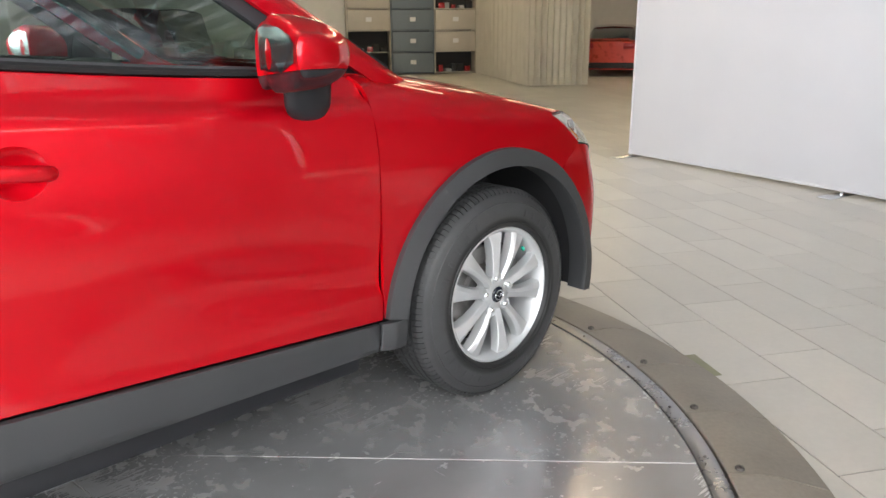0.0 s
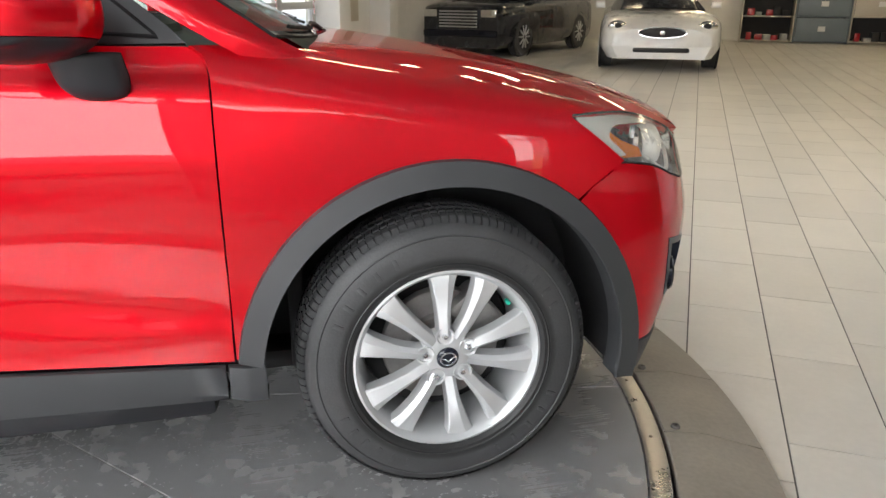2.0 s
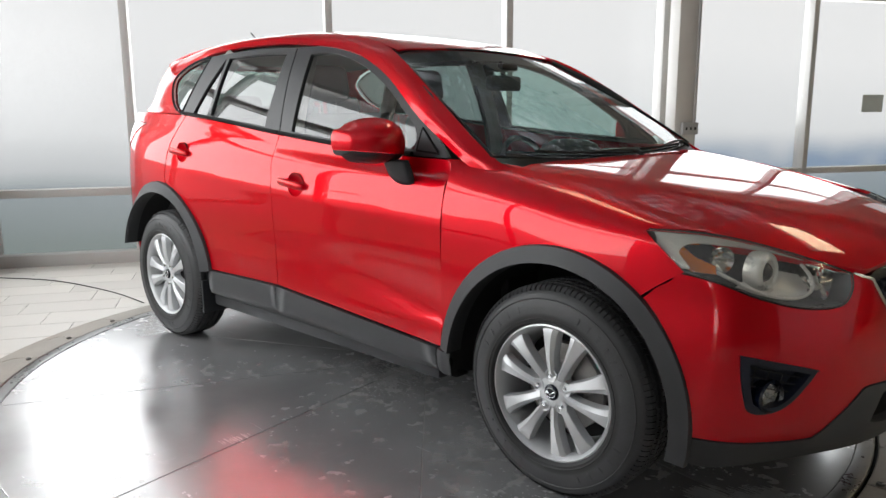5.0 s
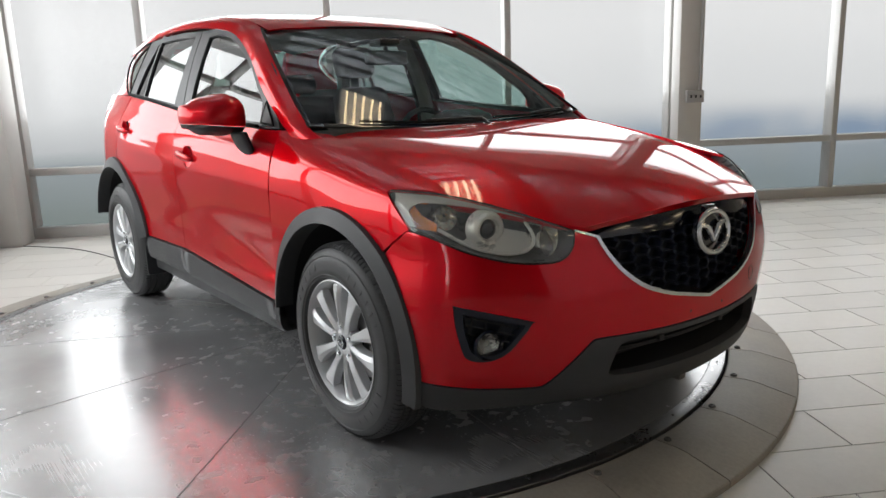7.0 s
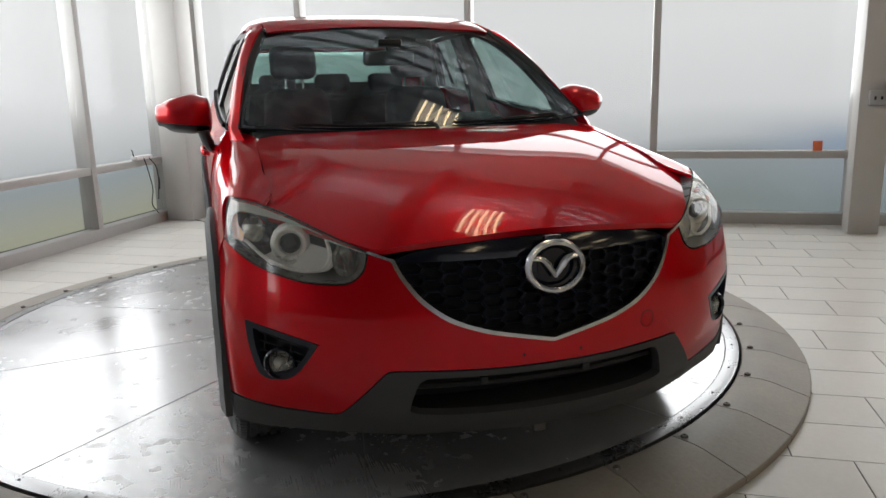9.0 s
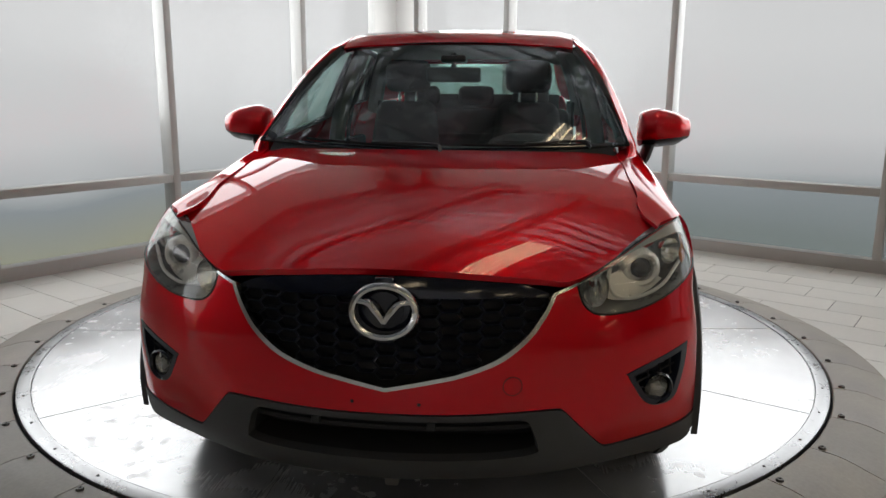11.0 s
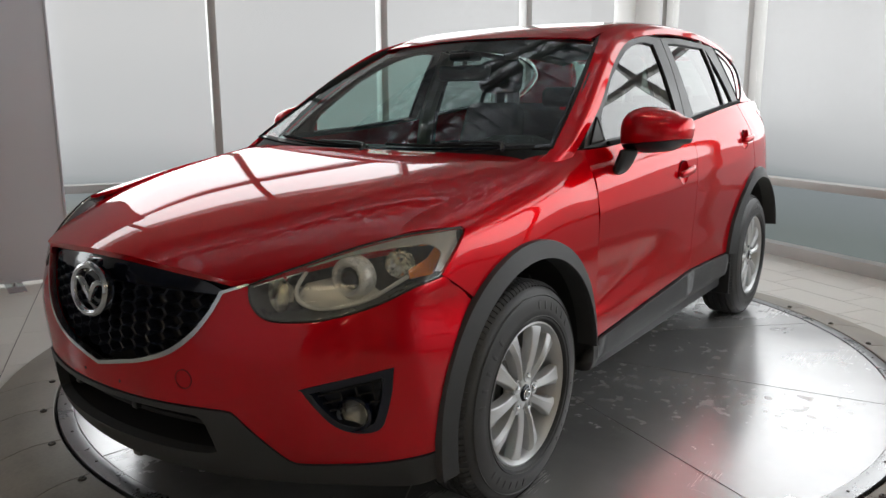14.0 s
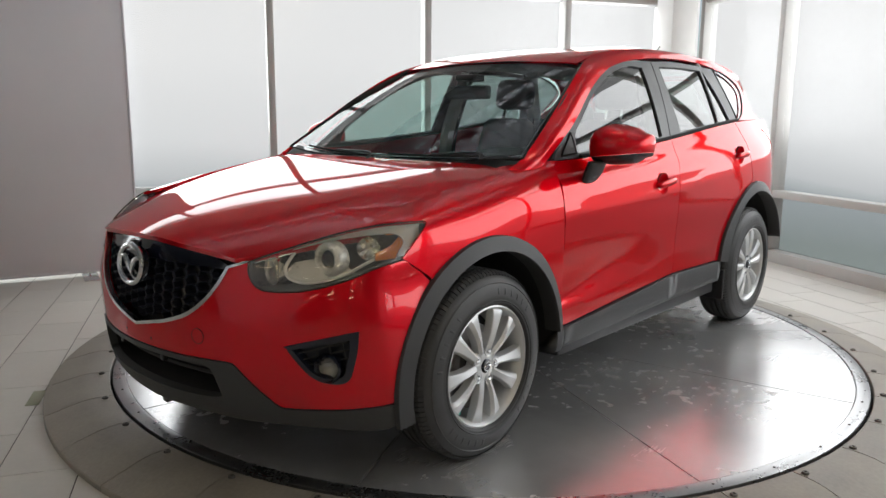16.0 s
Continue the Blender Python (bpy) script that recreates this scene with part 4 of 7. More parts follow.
def ribbon(name, rails, mat, parent, right, label="", n=10, thick=0.012, outward=None):
    """A strip between two or more lines of places, smooth both ways."""
    rows = [curve(r, n) for r in rails]
    skin = Skin([[tuple(row[i]) for row in rows] for i in range(len(rows[0]))], (0, 2))
    m = skin.m
    bm = bmesh.new()
    nu, nv = len(rows[0]), max(2, m * 4 + 1)
    uv = np.array([(i, j) for i in np.arange(nu) for j in np.linspace(0, m, nv)])
    pos = skin.at(uv)
    if right:
        pos = pos * (1, -1, 1)
    vs = [bm.verts.new(p) for p in pos]
    for i in range(nu - 1):
        for j in range(nv - 1):
            a = i * nv + j
            bm.faces.new((vs[a], vs[a + 1], vs[a + nv + 1], vs[a + nv]))
    bmesh.ops.recalc_face_normals(bm, faces=bm.faces)
    if thick:
        bmesh.ops.solidify(bm, geom=bm.faces[:], thickness=thick)
    return part(name, bm, mat, parent, label, angle=50)


for name, right in sides:
    # red pillar and cant rail from the scuttle to the tail
    ribbon("pillar_rail", [
        [(1.12, 0.735, 1.05), (1.02, 0.762, 1.098), (0.93, 0.757, 1.152), (0.78, 0.733, 1.252), (0.55, 0.682, 1.40), (0.36, 0.628, 1.508), (0.22, 0.583, 1.561), (0.0, 0.572, 1.610), (-0.35, 0.574, 1.641), (-0.8, 0.572, 1.650), (-1.25, 0.564, 1.628), (-1.72, 0.547, 1.573)],
        [(1.06, 0.782, 1.04), (0.96, 0.798, 1.102), (0.86, 0.79, 1.155), (0.70, 0.763, 1.258), (0.48, 0.709, 1.41), (0.29, 0.66, 1.512), (0.14, 0.622, 1.56), (-0.05, 0.612, 1.595), (-0.38, 0.608, 1.625), (-0.8, 0.606, 1.636), (-1.25, 0.602, 1.61), (-1.70, 0.59, 1.545)],
        [(0.985, 0.80, 1.04), (0.885, 0.803, 1.096), (0.78, 0.792, 1.158), (0.61, 0.766, 1.262), (0.395, 0.714, 1.41), (0.19, 0.668, 1.502), (0.03, 0.643, 1.545), (-0.15, 0.634, 1.572), (-0.45, 0.628, 1.598), (-0.85, 0.626, 1.602), (-1.22, 0.626, 1.572), (-1.56, 0.64, 1.49)]],
        M_RED, car, right)
    # red rear pillar behind the quarter glass
    ribbon("rear_pillar", [
        [(-1.16, 0.628, 1.58), (-1.36, 0.642, 1.522), (-1.462, 0.668, 1.45), (-1.445, 0.69, 1.39), (-1.385, 0.722, 1.325), (-1.25, 0.765, 1.262)],
        [(-1.22, 0.622, 1.59), (-1.50, 0.615, 1.545), (-1.66, 0.63, 1.455), (-1.70, 0.66, 1.37), (-1.69, 0.70, 1.30), (-1.66, 0.735, 1.27)],
        [(-1.30, 0.60, 1.60), (-1.72, 0.56, 1.56), (-1.86, 0.575, 1.46), (-1.89, 0.60, 1.37), (-1.90, 0.63, 1.31), (-1.88, 0.67, 1.28)]],
        M_RED, car, right)


def door_glass():
    for fd, rd, right in doors:
        # front door: black frame, glass, mirror corner
        outer = outline([(-0.246, 1.171), (-0.297, 1.40), (-0.322, 1.568)], [(-0.322, 1.568), (-0.12, 1.568), (0.05, 1.543), (0.22, 1.488), (0.42, 1.392), (0.63, 1.252), (0.76, 1.152), (0.81, 1.104)], [(0.81, 1.104), (0.6, 1.107), (0.25, 1.128), (-0.246, 1.171)])
        inner = outline([(-0.165, 1.184), (-0.19, 1.40), (-0.202, 1.532)], [(-0.202, 1.532), (-0.08, 1.536), (0.05, 1.512), (0.2, 1.462), (0.38, 1.372), (0.52, 1.275), (0.60, 1.215), (0.625, 1.17), (0.628, 1.128)], [(0.628, 1.128), (0.25, 1.15), (-0.165, 1.184)])
        panel("window_frame", GREEN, outer, M_TRIM, fd, OUT, right, holes=[inner], thick=0.018, lift=0.002, step=0.03)
        panel("window_pane", GREEN, inner, M_GLASS, fd, OUT, right, thick=0.004, lift=-0.008, step=0.05)
        # rear door
        outer = outline([(-0.255, 1.172), (-0.304, 1.40), (-0.33, 1.568)], [(-0.33, 1.568), (-0.6, 1.582), (-1.075, 1.566)], [(-1.075, 1.566), (-1.14, 1.42), (-1.21, 1.262)], [(-1.21, 1.262), (-0.8, 1.232), (-0.255, 1.172)])
        inner = outline([(-0.382, 1.206), (-0.387, 1.38), (-0.392, 1.547)], [(-0.392, 1.547), (-0.6, 1.553), (-0.885, 1.548)], [(-0.885, 1.548), (-0.892, 1.40), (-0.897, 1.252)], [(-0.897, 1.252), (-0.6, 1.226), (-0.382, 1.206)])
        small = outline([(-0.912, 1.535), (-0.913, 1.40), (-0.916, 1.254)], [(-0.916, 1.254), (-1.085, 1.266)], [(-1.085, 1.266), (-1.01, 1.40), (-0.922, 1.535), (-0.912, 1.535)])
        panel("window_frame", GREEN, outer, M_TRIM, rd, OUT, right, holes=[inner, small], thick=0.018, lift=0.002, step=0.03)
        panel("window_pane", GREEN, inner, M_DARKGLASS, rd, OUT, right, thick=0.004, lift=-0.008, step=0.05)
        panel("window_pane", GREEN, small, M_DARKGLASS, rd, OUT, right, thick=0.004, lift=-0.008, step=0.05)
        # fixed quarter glass
        q = outline([(-1.085, 1.563), (-1.20, 1.554), (-1.34, 1.518), (-1.425, 1.478), (-1.452, 1.445), (-1.432, 1.39), (-1.372, 1.325), (-1.30, 1.285), (-1.228, 1.264)], [(-1.228, 1.264), (-1.15, 1.42), (-1.085, 1.563)])
        wide = [(-1.26 + (x + 1.26) * 1.06, 1.42 + (z - 1.42) * 1.06) for x, z in q]
        panel("quarter_glass", GREEN, wide, M_DARKGLASS, car, OUT, right, thick=0.003, lift=-0.012, step=0.05)
        rim = bmesh.new()
        sk = GREEN.back(q)
        pos = GREEN.at(sk)
        if right:
            pos = pos * (1, -1, 1)
        tube([tuple(p) for p in pos] + [tuple(pos[0])], 0.006, 6, rim, False)
        part("glass_seal", rim, M_RUBBER, car)
        # sill strip of rubber below the glass
        for door, a, b in ((fd, -0.246, 0.63), (rd, -1.2, -0.255)):
            xs = np.linspace(a, b, 12)
            line = [(x, (-1 if right else 1) * (interp(x, SX, belt_y) + 0.001), interp(x, SX, belt_z) + 0.012) for x in xs]
            part("window_seal", tube(line, 0.009, 6), M_RUBBER, door)


door_glass()

# ---- windscreen, wipers, scuttle ----
def windscreen():
    bm = bmesh.new()
    n, m = 14, 24
    vs = [[bm.verts.new(SCREEN.at([[5.88 * i / n, 8 * j / m]])[0]) for j in range(m + 1)] for i in range(n + 1)]
    for i in range(n):
        for j in range(m):
            bm.faces.new((vs[i][j], vs[i][j + 1], vs[i + 1][j + 1], vs[i + 1][j]))
    g = part("windscreen", bm, M_SCREEN, car, angle=80)
    edge = bmesh.new()
    line = [(5.88 * t, 0.0) for t in np.linspace(0, 1, 14)] + [(5.88, 8 * t) for t in np.linspace(0, 1, 16)] + [(5.88 * t, 8.0) for t in np.linspace(1, 0, 14)] + [(0, 8 * t) for t in np.linspace(1, 0, 16)]
    uv = np.array(line)
    shrink = np.clip(uv, (0.16, 0.07), (5.84, 7.93))
    p, q = SCREEN.at(uv) + (0.001, 0, 0.0025), SCREEN.at(shrink) + (0.001, 0, 0.0025)
    a, b = [edge.verts.new(v) for v in p], [edge.verts.new(v) for v in q]
    for i in range(len(a)):
        j = (i + 1) % len(a)
        edge.faces.new((a[i], a[j], b[j], b[i]))
    part("black_border", edge, M_GLOSSBLACK, g, "black printed border round the glass")
    part("glass_seal", tube([tuple(v) for v in p] + [tuple(p[0])], 0.0045, 6, None, False), M_RUBBER, g)
    # scuttle tray under the bonnet's rear edge
    bm = bmesh.new()
    ys = np.linspace(-0.70, 0.70, 21)
    rows = []
    for y in ys:
        s = y / 0.765
        x, _, z = screen_at(0.03, s)
        rows.append([bm.verts.new(v) for v in ((x, y, z + 0.002), (x + 0.04, y, z - 0.022), (x + 0.08, y, z - 0.045), (x + 0.09, y, z - 0.07))])
    for p2, q2 in zip(rows, rows[1:]):
        for k in range(3):
            bm.faces.new((p2[k], p2[k + 1], q2[k + 1], q2[k]))
    bmesh.ops.solidify(bm, geom=bm.faces[:], thickness=0.006)
    part("scuttle", bm, M_BLACK, car)
    for y0, y1, y2 in ((0.60, 0.10, 0.50), (0.02, -0.56, -0.1)):
        w = thing("wiper", "", "")
        w.parent = car
        tips = [Vector(screen_at(0.02 + 0.02 * t, (y0 + (y1 - y0) * t) / 0.765)) + Vector((0.006, 0, 0.008)) for t in np.linspace(0, 1, 9)]
        part("blade", tube(tips, 0.0052, 6), M_RUBBER, w)
        arm = [Vector(screen_at(0.0, y0 * 1.02 / 0.765)) + Vector((0.03, 0, 0.004)), Vector(screen_at(0.03, (y0 * 0.7 + y2 * 0.3) / 0.765)) + Vector((0.014, 0, 0.016)), tips[4] + Vector((0, 0, 0.006))]
        part("arm", tube(curve([tuple(a) for a in arm], 8), [0.008] * 8 + [0.0055] * 9, 6), M_BLACK, w)


windscreen()

# ---- nose of the car ----
def mirrored(line):
    return [(-y, z) for y, z in line]


grille_side = [(0.0, 0.552), (0.117, 0.577), (0.199, 0.596), (0.292, 0.632), (0.361, 0.683), (0.402, 0.735), (0.424, 0.775), (0.432, 0.795)]
grille_rim = [(0.0, 0.541), (0.12, 0.566), (0.203, 0.585), (0.299, 0.621), (0.37, 0.674), (0.411, 0.727), (0.433, 0.768), (0.442, 0.790)]
grille_top = [(0.432, 0.795), (0.37, 0.815), (0.25, 0.838), (0.12, 0.851), (0.0, 0.855)]


def both(side_line, top_line):
    """A closed outline that is its own mirror image."""
    return outline(side_line, top_line, mirrored(top_line)[::-1], mirrored(side_line)[::-1])


def full_nose():
    """The nose surface over both sides."""
    g = NOSE.g[1:-1, 1:-1]
    left = g[:, ::-1] * (1, -1, 1)
    return Skin(np.concatenate([left[:, :-1], g], 1), (1, 2))


NOSES = full_nose()
FWD = (1, 0, 0.15)

lower_top = [(0.0, 0.478), (0.2, 0.479), (0.40, 0.482), (0.455, 0.481), (0.475, 0.472), (0.52, 0.42), (0.565, 0.366), (0.588, 0.341), (0.61, 0.333), (0.68, 0.334), (0.78, 0.343), (0.893, 0.362)]


def fog_line(grow=0.0):
    c = (0.745, 0.505)
    pts = [(0.836, 0.614), (0.66, 0.562), (0.652, 0.55), (0.678, 0.502), (0.706, 0.46), (0.738, 0.438), (0.778, 0.434), (0.805, 0.447), (0.818, 0.48), (0.832, 0.55)]
    return outline([(c[0] + (y - c[0]) * (1 + grow), c[1] + (z - c[1]) * (1 + grow)) for y, z in pts + pts[:1]])


def bumper():
    gs = grille_rim[:-1]
    lamp_low = [(0.501, 0.811), (0.513, 0.765), (0.55, 0.732), (0.61, 0.726), (0.70, 0.736), (0.79, 0.768), (0.85, 0.808), (0.872, 0.824)]
    flank = Skin(NOSE.g[1:-1, 5:-1], (0, 2))
    rear = [(0.872, 0.824)] + [(float(flank.at(flank.back([p]))[0][1]), p[1]) for p in ((1.735, 0.794), (1.687, 0.758), (1.666, 0.738), (1.694, 0.705), (1.728, 0.664), (1.762, 0.615), (1.80, 0.53), (1.824, 0.44), (1.83, 0.366))]
    poly = outline(gs, [(0.442, 0.790), (0.501, 0.811)], lamp_low, rear[:4], rear[3:], lower_top[::-1], mirrored(lower_top), mirrored(rear[3:])[::-1], mirrored(rear[:4])[::-1], mirrored(lamp_low)[::-1], [(-0.501, 0.811), (-0.442, 0.790)], mirrored(gs)[::-1])
    fogs = [fog_line(), [(-y, z) for y, z in fog_line()][::-1]]
    b = panel("front_bumper", NOSES, poly, M_RED, car, FWD, step=0.026, holes=fogs, thick=0.02)
    # lower cladding with its intake
    low_bot = [(0.0, 0.262), (0.2, 0.268), (0.4, 0.272), (0.6, 0.262), (0.76, 0.262), (0.86, 0.27), (0.898, 0.292)]
    intake = both([(0.0, 0.335), (0.25, 0.338), (0.375, 0.346), (0.41, 0.356)], [(0.41, 0.356), (0.40, 0.40), (0.375, 0.45), (0.3, 0.458), (0.0, 0.457)])
    lt = [(y, z - 0.004) for y, z in lower_top]
    poly = outline(low_bot, [(0.898, 0.292), (0.9, 0.358)], lt[::-1], mirrored(lt), [(-0.9, 0.358), (-0.898, 0.292)], mirrored(low_bot)[::-1])
    c = panel("lower_bumper", NOSES, poly, M_CLADDING, car, FWD, step=0.03, lift=0.004, holes=[intake], thick=0.03, label="dark grey plastic lower bumper")
    # under-lip that turns back below the bumper
    line = [NOSES.at(NOSES.back([(y, 0.265)]))[0] for y in np.linspace(-0.72, 0.72, 27)]
    bm = bmesh.new()
    rows = [[bm.verts.new(Vector(p) + Vector(d)) for d in ((-0.004, 0, 0.004), (-0.04, 0, -0.022), (-0.10, 0, -0.03))] for p in line]
    for p, q in zip(rows, rows[1:]):
        for k in range(2):
            bm.faces.new((p[k], p[k + 1], q[k + 1], q[k]))
    bmesh.ops.solidify(bm, geom=bm.faces[:], thickness=0.006)
    part("air_dam", bm, M_BLACK, car)
    # inside of the intake: closed duct and one bar
    ring = NOSES.at(NOSES.back(intake))
    bm = bmesh.new()
    near = [bm.verts.new(Vector(v)) for v in ring]
    deep = [bm.verts.new(Vector((v[0] * 0.25 + 1.5, v[1] * 0.97, v[2]))) for v in ring]
    for k in range(len(near)):
        n = (k + 1) % len(near)
        bm.faces.new((near[k], near[n], deep[n], deep[k]))
    bm.faces.new(deep)
    part("intake_duct", bm, M_LINER, c)
    for z, d in ((0.415, 0.05),):
        pts = [Vector(NOSES.at(NOSES.back([(y, z)]))[0]) - Vector((d, 0, 0)) for y in np.linspace(-0.4, 0.4, 15)]
        part("intake_bar", tube(pts, 0.009, 6), M_LINER, c)
    for y in (-0.2, 0.12):
        p = NOSES.at(NOSES.back([(y, 0.437)]))[0]
        part("clip", box(p[0] - 0.03, p[0] - 0.012, y - 0.012, y + 0.012, 0.425, 0.448, 0.003), M_BLACK, c)
    # tow-eye cover and plate holes
    for y, z, r in ((0.335, 0.555, 0.026),):
        p = NOSES.at(NOSES.back([(y, z)]))[0]
        n = NOSES.normal(NOSES.back([(y, z)]), FWD)[0]
        m = Matrix.Translation(Vector(p)) @ Vector(n).to_track_quat("Z", "Y").to_matrix().to_4x4()
        part("tow_cover", lathe([(r - 0.0012, 0.001), (r + 0.0006, 0.0012), (r + 0.0008, 0.0)], 28, None, m), M_LINER, b)
    for y, z in ((-0.09, 0.508), (0.09, 0.506)):
        p = NOSES.at(NOSES.back([(y, z)]))[0]
        part("plate_hole", lathe([(0.0001, 0.001), (0.004, 0.001), (0.005, 0)], 10, None, Matrix.Translation(Vector(p)) @ Matrix.Rotation(radians(90), 4, "Y")), M_LINER, b)
    return b


front_bumper = bumper()


def fog(right):
    s = -1 if right else 1
    ob = thing("fog_lamp", "", "")
    ob.parent = car
    fl = fog_line(-0.01)
    inner = outline([(0.745 + (y - 0.745) * 0.78, 0.516 + (z - 0.516) * 0.76) for y, z in fog_line()[::3]][:], step=0.02)
    panel("bezel", NOSE, fl, M_MESHBLACK, ob, FWD, right, lift=0.0015, thick=0.03, step=0.02, holes=[inner])
    # recessed cup and honeycomb bars
    q = NOSE.back(inner)
    p = NOSE.at(q)
    n = NOSE.normal(q, FWD)
    bm = bmesh.new()
    a = [bm.verts.new(Vector(v * (1, s, 1))) for v in p]
    b = [bm.verts.new(Vector((v - m * 0.05) * (1, s, 1))) for v, m in zip(p, n)]
    for i in range(len(a)):
        j = (i + 1) % len(a)
        bm.faces.new((a[i], a[j], b[j], b[i]))
    bm.faces.new(b)
    part("cup", bm, M_MESHBLACK, ob)
    for k, (y0, z0, y1, z1) in enumerate(((0.67, 0.532, 0.80, 0.575), (0.675, 0.51, 0.80, 0.548), (0.69, 0.49, 0.80, 0.52), (0.715, 0.545, 0.725, 0.49), (0.75, 0.56, 0.757, 0.50), (0.783, 0.572, 0.788, 0.52))):
        e = NOSE.at(NOSE.back([(y0, z0), (y1, z1)]))
        part("grid_bar", tube([Vector((v - (0.025, 0, 0)) * (1, s, 1)) for v in e], 0.0028, 5), M_LINER, ob)
    c = NOSE.at(NOSE.back([(0.744, 0.485)]))[0] * (1, s, 1)
    m = Matrix.Translation(Vector(c) + Vector((-0.026, 0, 0))) @ Vector((1, 0.35 * s, 0)).to_track_quat("Z", "Y").to_matrix().to_4x4()
    part("ring", lathe([(0.036, -0.03), (0.047, -0.01), (0.049, 0.014), (0.044, 0.02), (0.038, 0.012)], 32, None, m), M_GLOSSBLACK, ob)
    part("reflector", lathe([(0.0001, -0.02), (0.018, -0.016), (0.036, 0.004)], 28, None, m), M_FOGBOWL, ob, "bright faceted reflector")
    part("lens", lathe([(0.0001, 0.017), (0.018, 0.0145), (0.0375, 0.006)], 28, None, m), M_LENS, ob, "clear round lens")


for _, right in sides:
    fog(right)


def grille():
    g = thing("grille", "", "")
    g.parent = car
    # chrome wing below the grille
    lo = grille_rim[:-1]
    tip = [(0.442, 0.790), (0.499, 0.811), (0.497, 0.817)]
    poly = outline(lo, tip, [(0.497, 0.817), (0.432, 0.795)], grille_side[::-1], mirrored(grille_side), [(-0.432, 0.795), (-0.497, 0.817)], mirrored(tip)[::-1], mirrored(lo)[::-1])
    panel("chrome_trim", NOSES, poly, M_SATIN, g, FWD, lift=0.007, thick=0.02, step=0.02, label="satin chrome strip under the grille")
    # smooth black upper band
    band_low = [(0.43, 0.785), (0.36, 0.788), (0.2, 0.789), (0.0, 0.79)]
    top = [(0.0, 0.858), (0.12, 0.855), (0.25, 0.842), (0.37, 0.819), (0.43, 0.797)]
    poly = outline(top, [(0.43, 0.797), (0.43, 0.785)], band_low, mirrored(band_low)[::-1], [(-0.43, 0.785), (-0.43, 0.797)], mirrored(top)[::-1])
    panel("upper_band", NOSES, poly, M_GLOSSBLACK, g, FWD, lift=-0.016, thick=0.03, step=0.02)
    # dark plate behind the mesh
    gp = both(grille_side, grille_top)
    panel("back_plate", NOSES, [(y * 1.05, 0.7 + (z - 0.7) * 1.1) for y, z in gp], M_LINER, g, FWD, lift=-0.05, thick=0.005, step=0.04)
    # plain plate added to block light leaking past the back plate
    part("blocking_plate", box(2.05, 2.08, -0.40, 0.40, 0.43, 0.79, 0.004), M_LINER, g)
    # honeycomb: rows of flat hexagon cells
    poly = np.array(gp)
    bm = bmesh.new()
    w, h = 0.069, 0.0335
    for c in range(-9, 10):
        for r in range(8):
            y, z = c * w * 0.8, 0.548 + (r + 0.5 * (c % 2)) * h
            hexa = [(y - w * 0.5, z), (y - w * 0.3, z + h * 0.5), (y + w * 0.3, z + h * 0.5), (y + w * 0.5, z), (y + w * 0.3, z - h * 0.5), (y - w * 0.3, z - h * 0.5)]
            if not inside(np.array(hexa), poly).any() or z > 0.79:
                continue
            hx = np.array(hexa)
            inn = (hx - (y, z)) * 0.87 + (y, z)
            q, qi = NOSES.back(hx), NOSES.back(inn)
            o, i2 = NOSES.at(q), NOSES.at(qi)
            keep = inside(hx, poly)
            if keep.sum() < 4:
                continue
            a = [bm.verts.new(v - (0.022, 0, 0)) for v in o]
            b = [bm.verts.new(v - (0.018, 0, 0)) for v in i2]
            d = [bm.verts.new(v - (0.047, 0, 0)) for v in i2]
            for k in range(6):
                j = (k + 1) % 6
                bm.faces.new((a[k], a[j], b[j], b[k]))
                bm.faces.new((b[k], b[j], d[j], d[k]))
    part("mesh", bm, M_MESHBLACK, g, "glossy black honeycomb mesh")
    # round winged badge, drawn as plain shapes
    c = Vector((2.262, 0, 0.762))
    badge = thing("badge", "chrome oval badge", "")
    badge.parent = g
    ring = []
    for t in np.linspace(0, 2 * math.pi, 49):
        yy, zz = 0.083 * math.cos(t), 0.067 * math.sin(t)
        ring.append((c.x - 0.12 * (zz + 0.0), yy, c.z + zz))
    part("badge_ring", tube(ring, 0.0098, 8, None, False), M_SATIN, badge)
    for s in (-1, 1):
        line = curve([(c.x, 0.0, c.z - 0.030), (c.x, 0.016 * s, c.z - 0.004), (c.x - 0.002, 0.040 * s, c.z + 0.022), (c.x - 0.004, 0.078 * s, c.z + 0.026)], 6)
        n = len(line)
        part("badge_wing", tube(line, [0.0115 - 0.005 * abs(2 * i / (n - 1) - 0.9) for i in range(n)], 8), M_SATIN, badge)
    part("badge_back", lathe([(0.0001, 0.0), (0.06, -0.004), (0.078, -0.012)], 40, None, Matrix.Translation(c + Vector((-0.014, 0, 0))) @ Matrix.Rotation(radians(83), 4, "Y") @ Matrix.Diagonal((0.84, 1.03, 1, 1))), M_GLOSSBLACK, badge)
    part("badge_mount", tube([c + Vector((-0.05, 0, 0)), c + Vector((-0.012, 0, 0))], 0.05, 20), M_GLOSSBLACK, badge)
    part("sensor_lid", box(c.x - 0.035, c.x - 0.012, -0.025, 0.025, 0.826, 0.848, 0.005), M_GLOSSBLACK, g)


grille()


